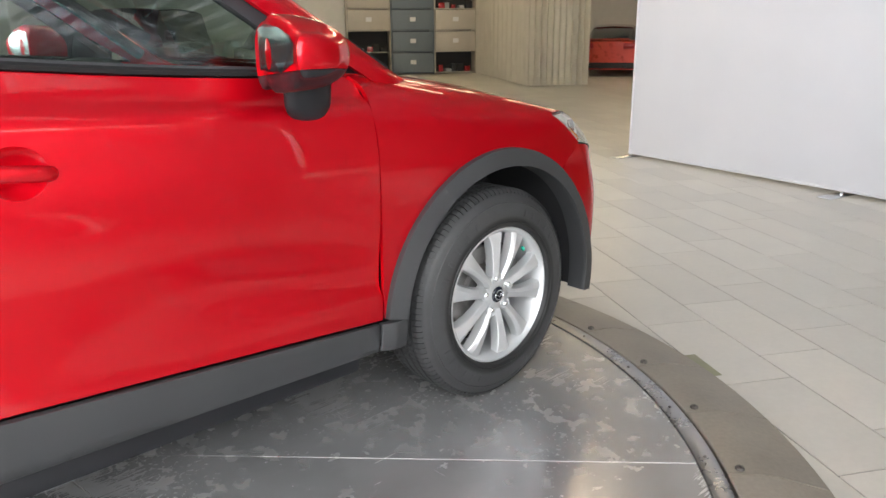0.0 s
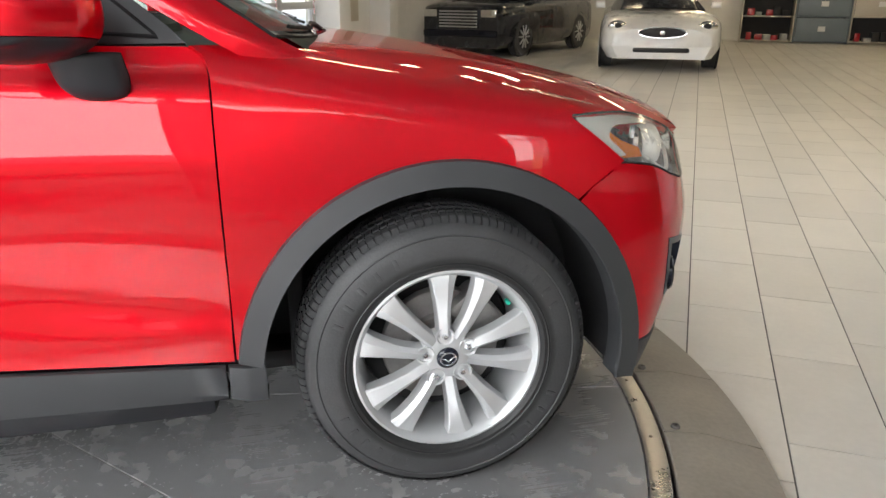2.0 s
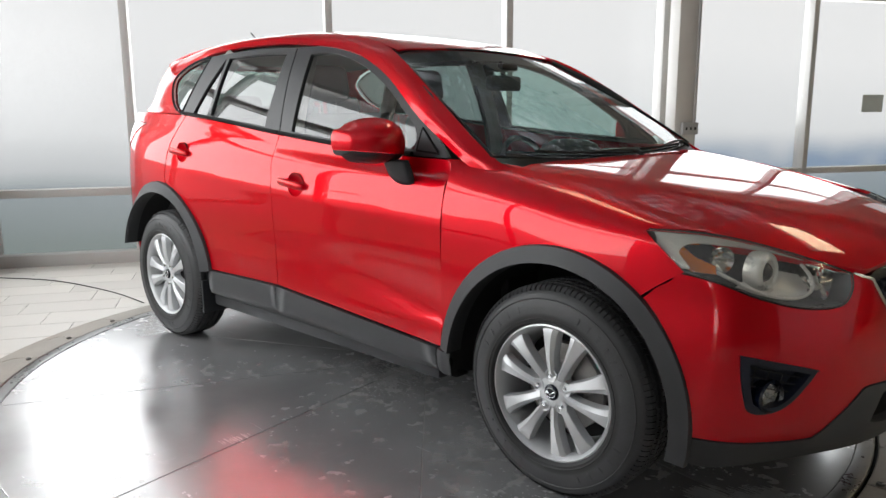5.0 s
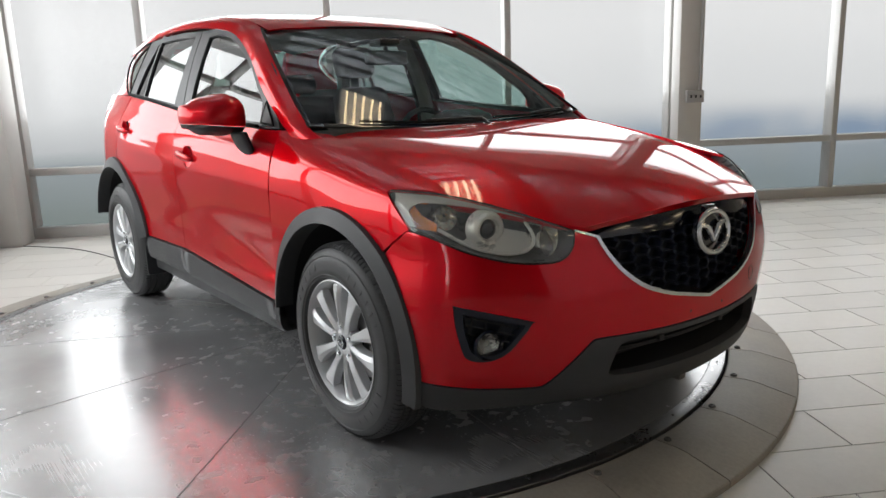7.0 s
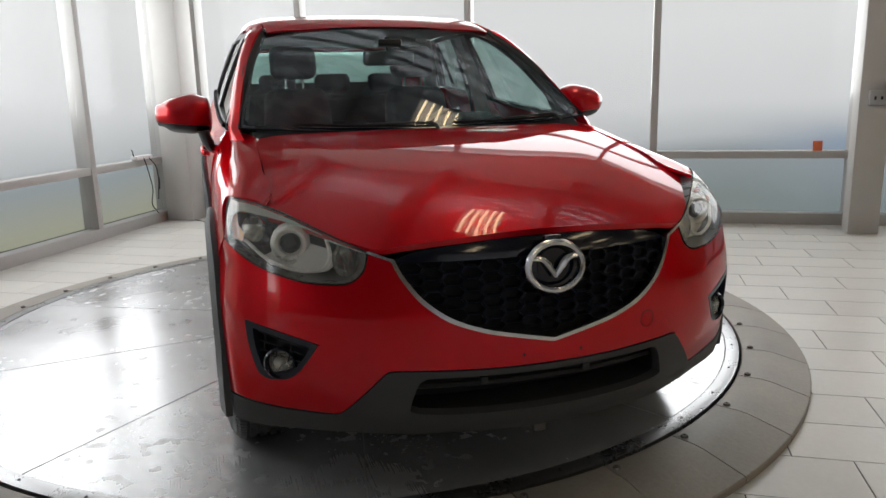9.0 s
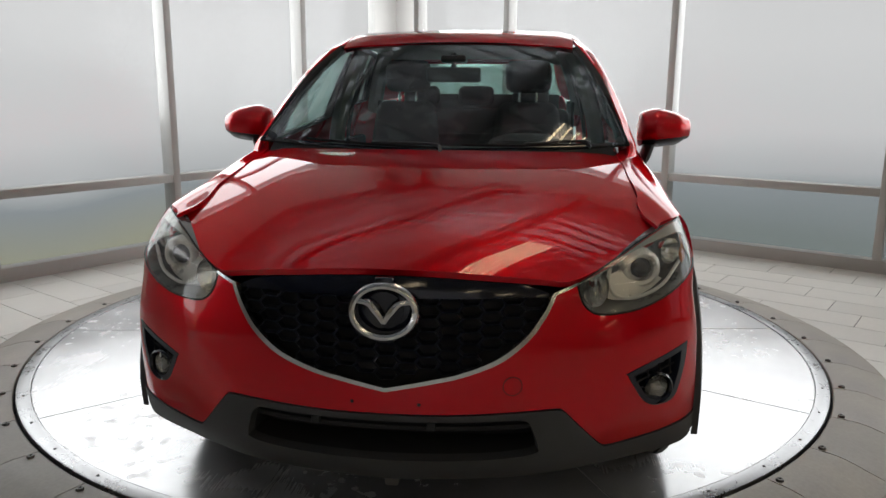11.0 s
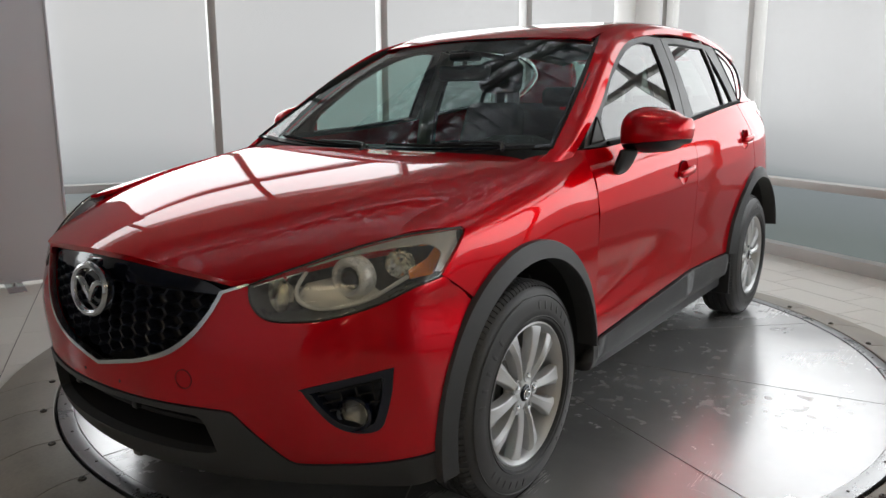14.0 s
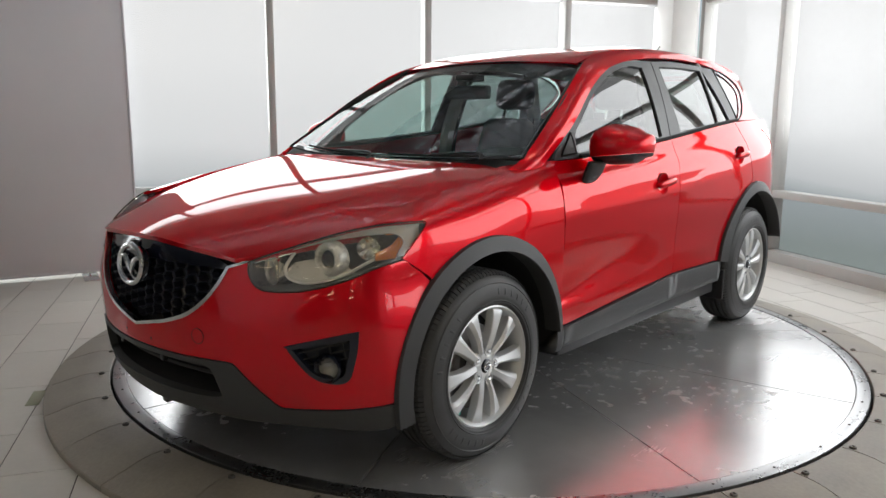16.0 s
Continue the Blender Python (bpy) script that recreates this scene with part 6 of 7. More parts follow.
def wheel():
    w = thing("wheel", "silver ten-spoke alloy wheel with a black road tyre", "")
    t = part("tyre", tyre(), M_TYRE, w, "black road tyre", angle=30)
    part("tread", tread_blocks(), M_TYRE, t, angle=20)
    for a0, a1, n in ((20, 62, 6), (200, 242, 6), (110, 150, 5), (290, 330, 5)):
        for k in range(n):
            a = radians(a0 + (a1 - a0) * k / (n - 1))
            bm = box(-0.012, 0.012, -0.005, 0.005, -0.0006, 0.0009, 0.0003)
            m = Matrix.Rotation(a, 4, "Z") @ Matrix.Translation((0.287, 0, 0.1142)) @ Matrix.Rotation(radians(10), 4, "Y")
            bmesh.ops.transform(bm, matrix=m, verts=bm.verts)
            part("raised_mark", bm, M_TYRE, t)
    rim = part("rim", lathe([(0.218, -0.095), (0.205, -0.09), (0.195, -0.03), (0.205, 0.05), (0.214, 0.08), (0.222, 0.092), (0.2325, 0.098), (0.2328, 0.1045), (0.227, 0.1065), (0.2195, 0.098), (0.213, 0.085), (0.206, 0.06)], 72), M_ALLOY, w, "silver painted alloy rim")
    for k in range(10):
        part("spoke", spoke(k), M_ALLOY, rim, angle=14, m=Matrix.Translation((0, 0, 0.083)))
    part("hub", lathe([(0.0001, 0.01), (0.03, 0.01), (0.05, 0.008), (0.066, 0.0), (0.07, -0.03)], 40), M_ALLOY, rim, m=Matrix.Translation((0, 0, 0.08)))
    part("centre_cap", lathe([(0.0001, 0.008), (0.018, 0.007), (0.0255, 0.004), (0.028, 0.0), (0.028, -0.008)], 32), M_GLOSSBLACK, rim, "black centre cap", m=Matrix.Translation((0, 0, 0.091)))
    part("cap_ring", tube([(0.019 * math.cos(t), 0.016 * math.sin(t), 0.0985) for t in np.linspace(0, 2 * math.pi, 25)], 0.002, 6, None, False), M_CHROME, rim)
    for sgn in (-1, 1):
        part("cap_wing", tube(curve([(0, -0.006, 0.0992), (0.007 * sgn, 0.0, 0.0992), (0.017 * sgn, 0.004, 0.0985)], 4), 0.0018, 6), M_CHROME, rim)
    for k in range(5):
        a = radians(72 * k + 90)
        m = Matrix.Translation((0.0572 * math.cos(a), 0.0572 * math.sin(a), 0.079))
        part("nut_socket", lathe([(0.0235, 0.0085), (0.0225, 0.0122), (0.0185, 0.0105), (0.016, -0.012)], 24), M_ALLOY, rim, m=m)
        part("wheel_nut", lathe([(0.0001, 0.017), (0.006, 0.0165), (0.0095, 0.013), (0.0105, -0.005)], 6), M_CHROME, rim, m=m)
    m = Matrix.Rotation(radians(32), 4, "Z") @ Matrix.Translation((0.2, 0, 0.062))
    part("balance_weight", box(-0.006, 0.004, -0.008, 0.008, -0.004, 0.006, 0.002), M_GREEN, rim, "green valve cap", m=m)
    br = part("brake_disc", lathe([(0.05, 0.03), (0.085, 0.03), (0.09, 0.012), (0.148, 0.012), (0.15, 0.008), (0.15, -0.012), (0.05, -0.012)], 48), M_BRAKE, w, "dull grey brake disc")
    cal = box(0.07, 0.165, -0.07, 0.07, -0.03, 0.045, 0.012)
    part("caliper", cal, M_BRAKE, br, m=Matrix.Rotation(radians(35), 4, "Z"))
    part("backing", lathe([(0.0001, -0.03), (0.19, -0.03), (0.196, -0.06)], 32), M_LINER, w)
    return w


M_BRAKE = material("worn_brake_iron", (0.34, 0.33, 0.32), 0.45, 0.7, var=0.2, fine=120)
M_GREEN = material("green_plastic", (0.02, 0.4, 0.28), 0.4, var=0.05)
TRACK = 0.790
w0 = wheel()
w0.parent = car
turns = (("fr", 1.35, -1, 6), ("rr", -1.318, -1, 40), ("fl", 1.35, 1, 20), ("rl", -1.318, 1, 55))
for i, (_, x, s, a) in enumerate(turns):
    m = Matrix.Translation((x, s * TRACK, 0.362)) @ Matrix.Rotation(radians(-90 * s), 4, "X") @ Matrix.Rotation(radians(a), 4, "Z")
    if i == 0:
        w0.matrix_basis = m
    else:
        copy_thing(w0, m)

# ---- tail, underbody and cabin ----
def tail():
    for _, right in sides:
        s = -1 if right else 1
        t = outline([(-1.672, 1.203), (-1.82, 1.157), (-1.957, 1.066)], [(-1.957, 1.066), (-1.975, 1.12), (-1.97, 1.20)], [(-1.97, 1.20), (-1.82, 1.212), (-1.672, 1.203)])
        lamp = panel("tail_lamp", SIDE, t, M_REDLENS, car, OUT, right, lift=0.004, thick=0.03, step=0.03, label="red tail lamp")
        up = outline([(-1.672, 1.209), (-1.82, 1.218), (-1.97, 1.206)], [(-1.97, 1.206), (-1.98, 1.27)], [(-1.98, 1.27), (-1.672, 1.268)])
        panel("quarter_top", SIDE, up, M_RED, car, OUT, right, step=0.03)
    # tailgate, rear glass, spoiler and bumper as plain closed bodies
    def across(name, rows, mat, n=9, thick=0.012, label="", parent=car):
        bm = bmesh.new()
        vs = []
        for (x, hw, z, bow) in rows:
            vs.append([bm.verts.new((x - bow * (1 - t * t), hw * t, z)) for t in np.linspace(-1, 1, n)])
        for p, q in zip(vs, vs[1:]):
            for k in range(n - 1):
                bm.faces.new((p[k], p[k + 1], q[k + 1], q[k]))
        bmesh.ops.recalc_face_normals(bm, faces=bm.faces)
        bmesh.ops.solidify(bm, geom=bm.faces[:], thickness=thick)
        return part(name, bm, mat, parent, label, angle=50)
    gate = across("tailgate", [(-1.90, 0.63, 1.30, 0.12), (-1.97, 0.68, 1.2, 0.13), (-1.99, 0.70, 1.05, 0.14), (-2.0, 0.71, 0.85, 0.14), (-2.0, 0.70, 0.68, 0.13)], M_RED)
    across("rear_glass", [(-1.74, 0.54, 1.55, 0.04), (-1.80, 0.57, 1.46, 0.08), (-1.86, 0.60, 1.37, 0.1), (-1.89, 0.63, 1.305, 0.12)], M_GLASS, thick=0.004, parent=gate)
    across("rear_bumper", [(-2.0, 0.72, 0.68, 0.14), (-2.02, 0.73, 0.62, 0.15), (-2.0, 0.73, 0.45, 0.14), (-1.97, 0.72, 0.34, 0.12), (-1.85, 0.70, 0.27, 0.08)], M_CLADDING, label="dark grey lower rear bumper")
    across("spoiler", [(-1.70, 0.545, 1.582, 0.0), (-1.82, 0.53, 1.562, 0.04), (-1.90, 0.50, 1.535, 0.06), (-1.88, 0.49, 1.52, 0.06), (-1.76, 0.5, 1.535, 0.0)], M_RED)
    part("aerial", tube(curve([(-1.5, 0.0, 1.62), (-1.56, 0.0, 1.66), (-1.72, 0.0, 1.78)], 6), [0.012] * 3 + [0.004] * 10, 6), M_RUBBER, car)


tail()


def underbody():
    part("floor_pan", box(-1.9, 1.9, -0.62, 0.62, 0.24, 0.30, 0.02), M_LINER, car)
    part("engine_tray", box(0.95, 1.93, -0.55, 0.55, 0.235, 0.265, 0.01), M_LINER, car)
    part("bulkhead", box(0.98, 1.02, -0.7, 0.7, 0.28, 1.06, 0.01), M_LINER, car)
    part("radiator_wall", box(1.93, 1.97, -0.52, 0.52, 0.26, 0.84, 0.01), M_LINER, car)
    for x in (1.35, -1.318):
        part("axle", tube([(x, -0.72, 0.36), (x, 0.72, 0.36)], 0.035, 10), M_STEEL, car)
        for s in (-1, 1):
            part("strut", tube([(x, s * 0.60, 0.40), (x - 0.03, s * 0.56, 0.82)], 0.035, 10), M_LINER, car)
    part("tow_bracket", box(2.1, 2.17, -0.02, 0.02, 0.22, 0.27, 0.008), M_STEEL, car)


underbody()


def cabin():
    # dashboard
    def prism(profile, y0, y1, bow=0.0, n=9):
        bm = bmesh.new()
        rows = []
        for y in np.linspace(y0, y1, n):
            t = 2 * (y - y0) / (y1 - y0) - 1
            rows.append([bm.verts.new((x - bow * t * t, y, z)) for x, z in profile])
        for p, q in zip(rows, rows[1:]):
            for k in range(len(profile)):
                j = (k + 1) % len(profile)
                bm.faces.new((p[k], p[j], q[j], q[k]))
        bm.faces.new(rows[0])
        bm.faces.new(rows[-1][::-1])
        return bm
    dash = part("dashboard", prism([(1.02, 1.055), (0.80, 1.085), (0.62, 1.075), (0.50, 1.03), (0.46, 0.95), (0.55, 0.78), (0.62, 0.6), (1.02, 0.6)], -0.70, 0.70, 0.05), M_DASH, car, "dark grey dashboard")
    part("binnacle", lathe([(0.0001, 0.05), (0.10, 0.045), (0.17, 0.02), (0.2, -0.03)], 24, None, Matrix.Translation((0.56, 0.36, 1.085)) @ Matrix.Diagonal((0.7, 1, 1, 1))), M_DASH, dash)
    scr = part("centre_screen", box(0.455, 0.49, -0.12, 0.12, 0.955, 1.045, 0.01), M_SATIN, dash, "silver framed centre display")
    part("display", box(0.45, 0.456, -0.085, 0.085, 0.968, 1.032, 0.002), M_GLOSSBLACK, scr)
    for y in (-0.62, 0.62):
        part("air_vent", box(0.47, 0.53, y - 0.055, y + 0.055, 0.985, 1.03, 0.01), M_SATIN, dash)
    sw = part("steering_wheel", tube([(0.30 - 0.42 * 0.0 + 0.08 * math.sin(t) * -1, 0.36 + 0.185 * math.cos(t), 0.965 + 0.165 * math.sin(t)) for t in np.linspace(0, 2 * math.pi, 33)], 0.016, 8, None, False), M_RUBBER, car, "black three-spoke steering wheel")
    part("wheel_boss", box(0.27, 0.34, 0.29, 0.43, 0.92, 1.0, 0.02), M_RUBBER, sw)
    for y0, z0, y1, z1 in ((0.30, 0.965, 0.18, 0.97), (0.42, 0.965, 0.54, 0.97), (0.36, 0.93, 0.36, 0.81)):
        part("wheel_spoke", tube([(0.31, y0, z0), (0.30, y1, z1)], 0.014, 6), M_DASH, sw)
    part("column", tube([(0.32, 0.36, 0.96), (0.62, 0.36, 0.9)], 0.05, 10), M_DASH, sw)

    def seat(y, x=0.0, wide=0.25, back_x=-0.22):
        st = thing("front_seat", "dark cloth front seat with headrest", "")
        st.parent = car
        part("cushion", box(x - 0.22, x + 0.30, y - wide, y + wide, 0.52, 0.70, 0.06, seg=3), M_CLOTH, st)
        b = box(-0.07, 0.07, -wide * 0.95, wide * 0.95, 0.0, 0.66, 0.06, seg=3)
        for v in b.verts:
            k = max(0, v.co.z - 0.38) / 0.28
            v.co.y *= 1 - 0.3 * k
        part("backrest", b, M_CLOTH, st, m=pose(x - 0.24, y, 0.63, 0, -17, 0))
        part("headrest", box(-0.055, 0.055, -0.135, 0.135, 0.0, 0.19, 0.05, seg=3), M_CLOTH, st, m=pose(x - 0.46, y, 1.32, 0, -10, 0))
        for d in (-0.05, 0.05):
            part("headrest_post", tube([(x - 0.445, y + d, 1.25), (x - 0.46, y + d, 1.34)], 0.007, 6), M_SATIN, st)
        return st
    seat(0.36)
    seat(-0.36)
    rb = thing("rear_bench", "dark cloth rear bench", "")
    rb.parent = car
    part("cushion", box(-0.98, -0.50, -0.62, 0.62, 0.52, 0.70, 0.06, seg=3), M_CLOTH, rb)
    part("backrest", box(-0.08, 0.08, -0.64, 0.64, 0, 0.60, 0.05, seg=3), M_CLOTH, rb, m=pose(-1.0, 0, 0.64, 0, -20, 0))
    for y in (-0.38, 0, 0.38):
        part("headrest", box(-0.045, 0.045, -0.125, 0.125, 0, 0.13, 0.04, seg=3), M_CLOTH, rb, m=pose(-1.24, y, 1.235, 0, -10, 0))
    # headliner and pillar trims
    bm = bmesh.new()
    xs, ys = np.linspace(0.28, -1.68, 14), np.linspace(-0.622, 0.622, 9)
    vs = [[bm.verts.new((x, y, roof_z(x, y) - (0.013 if x > 0.25 else 0.04) - 0.02 * (abs(y) > 0.6))) for y in ys] for x in xs]
    for p, q in zip(vs, vs[1:]):
        for k in range(8):
            bm.faces.new((p[k], p[k + 1], q[k + 1], q[k]))
    part("headliner", bm, M_HEADLINER, car)
    for s in (-1, 1):
        part("a_pillar_trim", tube(curve([(0.90, s * 0.745, 1.13), (0.58, s * 0.685, 1.355), (0.25, s * 0.59, 1.525)], 6), 0.024, 8), M_DASH, car)
        part("b_pillar_trim", tube(curve([(-0.24, s * 0.76, 0.7), (-0.25, s * 0.735, 1.15), (-0.29, s * 0.60, 1.54)], 6), 0.045, 8), M_HEADLINER, car)
        part("c_pillar_trim", tube(curve([(-1.22, s * 0.72, 1.2), (-1.05, s * 0.64, 1.45), (-0.95, s * 0.58, 1.58)], 6), 0.05, 8), M_HEADLINER, car)
        part("seat_belt", tube(curve([(-0.28, s * 0.60, 1.42), (-0.25, s * 0.68, 1.1), (-0.2, s * 0.66, 0.6)], 6), 0.012, 6), M_CLOTH, car)
        part("door_card", box(-1.1, 0.80, s * 0.785 - 0.03, s * 0.785 + 0.03, 0.42, 1.03, 0.02), M_DASH, car)
    part("tailgate_lining", box(-1.82, -1.80, -0.60, 0.60, 1.0, 1.31, 0.006), M_DASH, car)
    for s in (-1, 1):
        part("quarter_lining", box(-1.79, -1.12, s * 0.665 - 0.01, s * 0.665 + 0.01, 0.95, 1.262, 0.006), M_DASH, car)
    part("parcel_floor", box(-1.85, -1.05, -0.68, 0.68, 0.6, 1.05, 0.02), M_CLOTH, car)
    mir = part("inside_mirror", box(-0.02, 0.02, -0.13, 0.13, -0.035, 0.035, 0.015, seg=3), M_BLACK, car, m=pose(0.42, 0, 1.40, 0, 0, 6))
    part("mirror_stalk", tube([(0.0, 0, 0.02), (-0.02, 0, 0.1)], 0.012, 6), M_BLACK, mir)
    part("sensor_box", box(0.36, 0.46, -0.06, 0.06, 1.455, 1.49, 0.01), M_BLACK, car)


cabin()

# ---- screens and fittings of the showroom ----
def screen(m, width, label, feet):
    s = thing("backdrop_screen", label, "screen", m, group="backdrop screens")
    h = 2.5
    part("fabric", box(0.012, width - 0.012, -0.008, 0.008, 0.042, h - 0.012, 0.003), M_FABRIC, s)
    for x0, x1, z0, z1 in ((0, 0.02, 0.03, h), (width - 0.02, width, 0.03, h), (0.02, width - 0.02, 0.03, 0.05), (0.02, width - 0.02, h - 0.02, h)):
        part("frame_bar", box(x0, x1, -0.014, 0.014, z0, z1, 0.004), M_FABRIC, s)
    for x in feet:
        part("foot", box(x - 0.06, x + 0.06, -0.24, 0.24, 0.0, 0.008, 0.003), M_SATIN, s)
        part("foot_post", tube([(x, 0, 0.008), (x, 0, 0.035)], 0.014, 10), M_SATIN, s)
    return s


screen(pose(6.447, 1.878, FLOOR, 0, 0, 257.5), 3.1, "white fabric backdrop screen in a thin metal frame on flat feet", (0.03, 2.36))
screen(pose(0.46, -3.672, FLOOR, 0, 0, -18.5), 2.6, "shaded pale fabric backdrop screen standing before the side glazing", (0.4, 2.0))

sw = thing("switch_box", "grey surface switch box with three toggles on the column", "switch box", ROOM @ pose(0.166, 6.54, 1.08))
part("box_body", box(0, 0.045, -0.09, 0.09, -0.06, 0.06, 0.006), M_PLASTICGREY, sw)
for y in (-0.05, 0, 0.05):
    part("toggle", box(0.045, 0.056, y - 0.008, y + 0.008, -0.014, 0.014, 0.003), M_BLACK, sw)
part("conduit", tube([(0.02, 0.05, 0.06), (0.02, 0.05, 2.5)], 0.012, 8), M_PLASTICGREY, sw)

router = thing("router", "small white wireless router on the window transom", "router", ROOM @ pose(0.42, -0.285, 0.605))
part("router_body", box(-0.13, 0.13, -0.035, 0.045, 0, 0.04, 0.008), M_PAPER, router)
part("antenna", tube([(0.12, 0.0, 0.03), (0.17, 0.02, 0.11)], 0.006, 6), M_RUBBER, router)
for k, pts in enumerate((((0.02, 0.04, 0.02), (0.05, 0.09, -0.08), (-0.02, 0.08, -0.3), (0.03, 0.09, -0.45), (-0.06, 0.09, -0.56)), ((-0.06, 0.04, 0.02), (-0.12, 0.08, -0.1), (-0.15, 0.07, -0.32), (-0.13, 0.09, -0.2), (-0.1, 0.08, -0.42)))):
    part("cable", tube(curve(pts, 8), 0.005, 6), M_RUBBER, router)

solid("floor_cable", tube(curve([(0.08, 0.01, FLOOR + 0.004), (0.38, 0.6, FLOOR + 0.004), (0.9, 1.1, FLOOR + 0.004), (1.35, 1.4, FLOOR + 0.004)], 10), 0.0038, 6), M_RUBBER, "thin black cable lying on the floor tiles", "cable", ROOM)
solid("window_tag", box(-0.004, 0.004, -0.04, 0.04, 0, 0.09, 0.001), material("orange_card", (0.65, 0.16, 0.06), 0.6), "small orange card leaning on the transom by the column", "card", ROOM @ pose(-0.275, 6.2, 0.605, 0, -8, 0))
solid("notice", box(-0.0015, 0.0015, -0.15, 0.15, -0.1, 0.1), material("pale_green_notice", (0.5, 0.55, 0.54), 0.6, var=0.05), "pale square notice stuck on the glazing", "notice", ROOM @ pose(-0.34, 9.32, 1.33))


def glass_door(b0, b1):
    d = thing("door_1", "glazed double door in pale grey frames with notes", "door", ROOM, kind="structure")
    mid = (b0 + b1) / 2
    for b in (b0, mid - 0.05, mid + 0.05, b1):
        part("stile", box(-0.36, -0.30, b - 0.045, b + 0.045, FLOOR, 2.25, 0.005), M_FRAME, d)
    for a, b in ((b0, mid - 0.05), (mid + 0.05, b1)):
        for z in (FLOOR + 0.1, 1.02, 2.2):
            part("rail", box(-0.355, -0.305, a + 0.046, b - 0.046, z - 0.05, z + 0.05, 0.005), M_FRAME, d)
        for z0, z1 in ((FLOOR + 0.151, 0.969), (1.071, 2.149)):
            p = part("pane", box(-0.335, -0.327, a + 0.046, b - 0.046, z0, z1), M_PANE, d)
            p.visible_shadow = False
        part("door_pull", tube([(-0.24, b - 0.12, 0.9), (-0.24, b - 0.12, 1.2)], 0.012, 8), M_SATIN, d)
    part("door_head", box(-0.4, -0.26, b0 - 0.05, b1 + 0.05, 2.26, TOP + 0.06, 0.005), M_FRAME, d)
    return d


glass_door(10.05, 12.15)
for b, z, w, h in ((10.55, 1.5, 0.1, 0.14), (11.4, 1.62, 0.1, 0.14), (11.75, 1.5, 0.11, 0.15)):
    solid("paper_note", box(-0.001, 0.001, -w, w, -h, h), M_PAPER, "paper note taped to the door glass", "paper", ROOM @ pose(-0.322, b, z), group="paper notes")
solid("wall_board", box(-0.015, 0.015, -0.55, 0.55, -0.5, 0.6, 0.004), material("beige_board", (0.5, 0.45, 0.36), 0.6, var=0.06), "beige board fixed to the wall", "board", ROOM @ pose(-0.265, 13.1, 1.25))
solid("wall_notice", box(-0.001, 0.001, -0.1, 0.1, -0.15, 0.15), M_PAPER, "white paper notice on the beige board", "paper", ROOM @ pose(-0.248, 12.75, 1.35))
for b in (12.4, 14.4):
    solid("wall_pier", box(-0.2, 0.2, -0.2, 0.2, FLOOR, DECK - 0.06, 0.02), M_WHITEWALL, "white painted wall pier", "pier", ROOM @ pose(-0.1, b, 0), group="wall piers", kind="structure")
solid("paper_bin", lathe([(0.0001, 0), (0.12, 0), (0.15, 0.38), (0.145, 0.38), (0.115, 0.012), (0.0001, 0.012)], 24), M_PAPER, "white round waste bin by the wall", "bin", ROOM @ pose(0.35, 13.8, FLOOR))

# ---- far end: cabinets, curtain ----
M_BEIGE = material("beige_enamel", (0.55, 0.51, 0.44), 0.45, var=0.04, fine=200)
M_SLATE = material("slate_enamel", (0.17, 0.21, 0.25), 0.45, var=0.04, fine=200)
M_DARK = material("dark_recess", (0.03, 0.03, 0.032), 0.8)


def cabinet(a, mat, opened, label):
    c = thing("file_cabinet", label, "cabinet", ROOM @ pose(a, 24.4, FLOOR), group="cabinets at the far wall")
    w, n, ph = 1.34, 4, 0.64
    h = n * ph + 0.1
    for x0, x1 in ((0, 0.03), (w - 0.03, w)):
        part("side_panel", box(x0, x1, 0, 0.55, 0, h, 0.004), mat, c)
    part("top_panel", box(0.031, w - 0.031, 0, 0.55, h - 0.03, h, 0.004), mat, c)
    part("back_panel", box(0.031, w - 0.031, 0.53, 0.55, 0.02, h - 0.031), M_DARK, c)
    for r in range(n):
        z = 0.06 + r * ph
        part("shelf", box(0.031, w - 0.031, 0.01, 0.529, z - 0.03, z - 0.002, 0.003), mat, c)
        if r in opened:
            for k in range(5):
                x = 0.15 + 0.22 * k + random.uniform(-0.03, 0.03)
                hh = random.uniform(0.08, 0.24)
                part("stored_box", box(x, x + random.uniform(0.1, 0.2), 0.15, 0.4, z - 0.001, z + hh, 0.01), random.choice((M_DARK, M_PLASTICGREY, M_REDLENS, M_BLACK)), c)
        else:
            d = part("drawer", box(0.04, w - 0.04, -0.02, 0.02, z + 0.005, z + ph - 0.05, 0.006), mat, c)
            part("label_card", box(w / 2 - 0.09, w / 2 + 0.09, -0.024, -0.02, z + 0.25, z + 0.38), M_PAPER, d)
            part("drawer_pull", box(w / 2 - 0.2, w / 2 + 0.2, -0.03, -0.02, z + 0.5, z + 0.53, 0.003), mat, d)
    return c


cabinet(6.36, M_BEIGE, (0, 1), "beige metal file cabinet with two open bottom shelves")
cabinet(7.72, M_SLATE, (), "slate blue metal file cabinet with closed drawers")
cabinet(9.08, M_BEIGE, (0, 3), "beige metal file cabinet with an open bottom shelf")


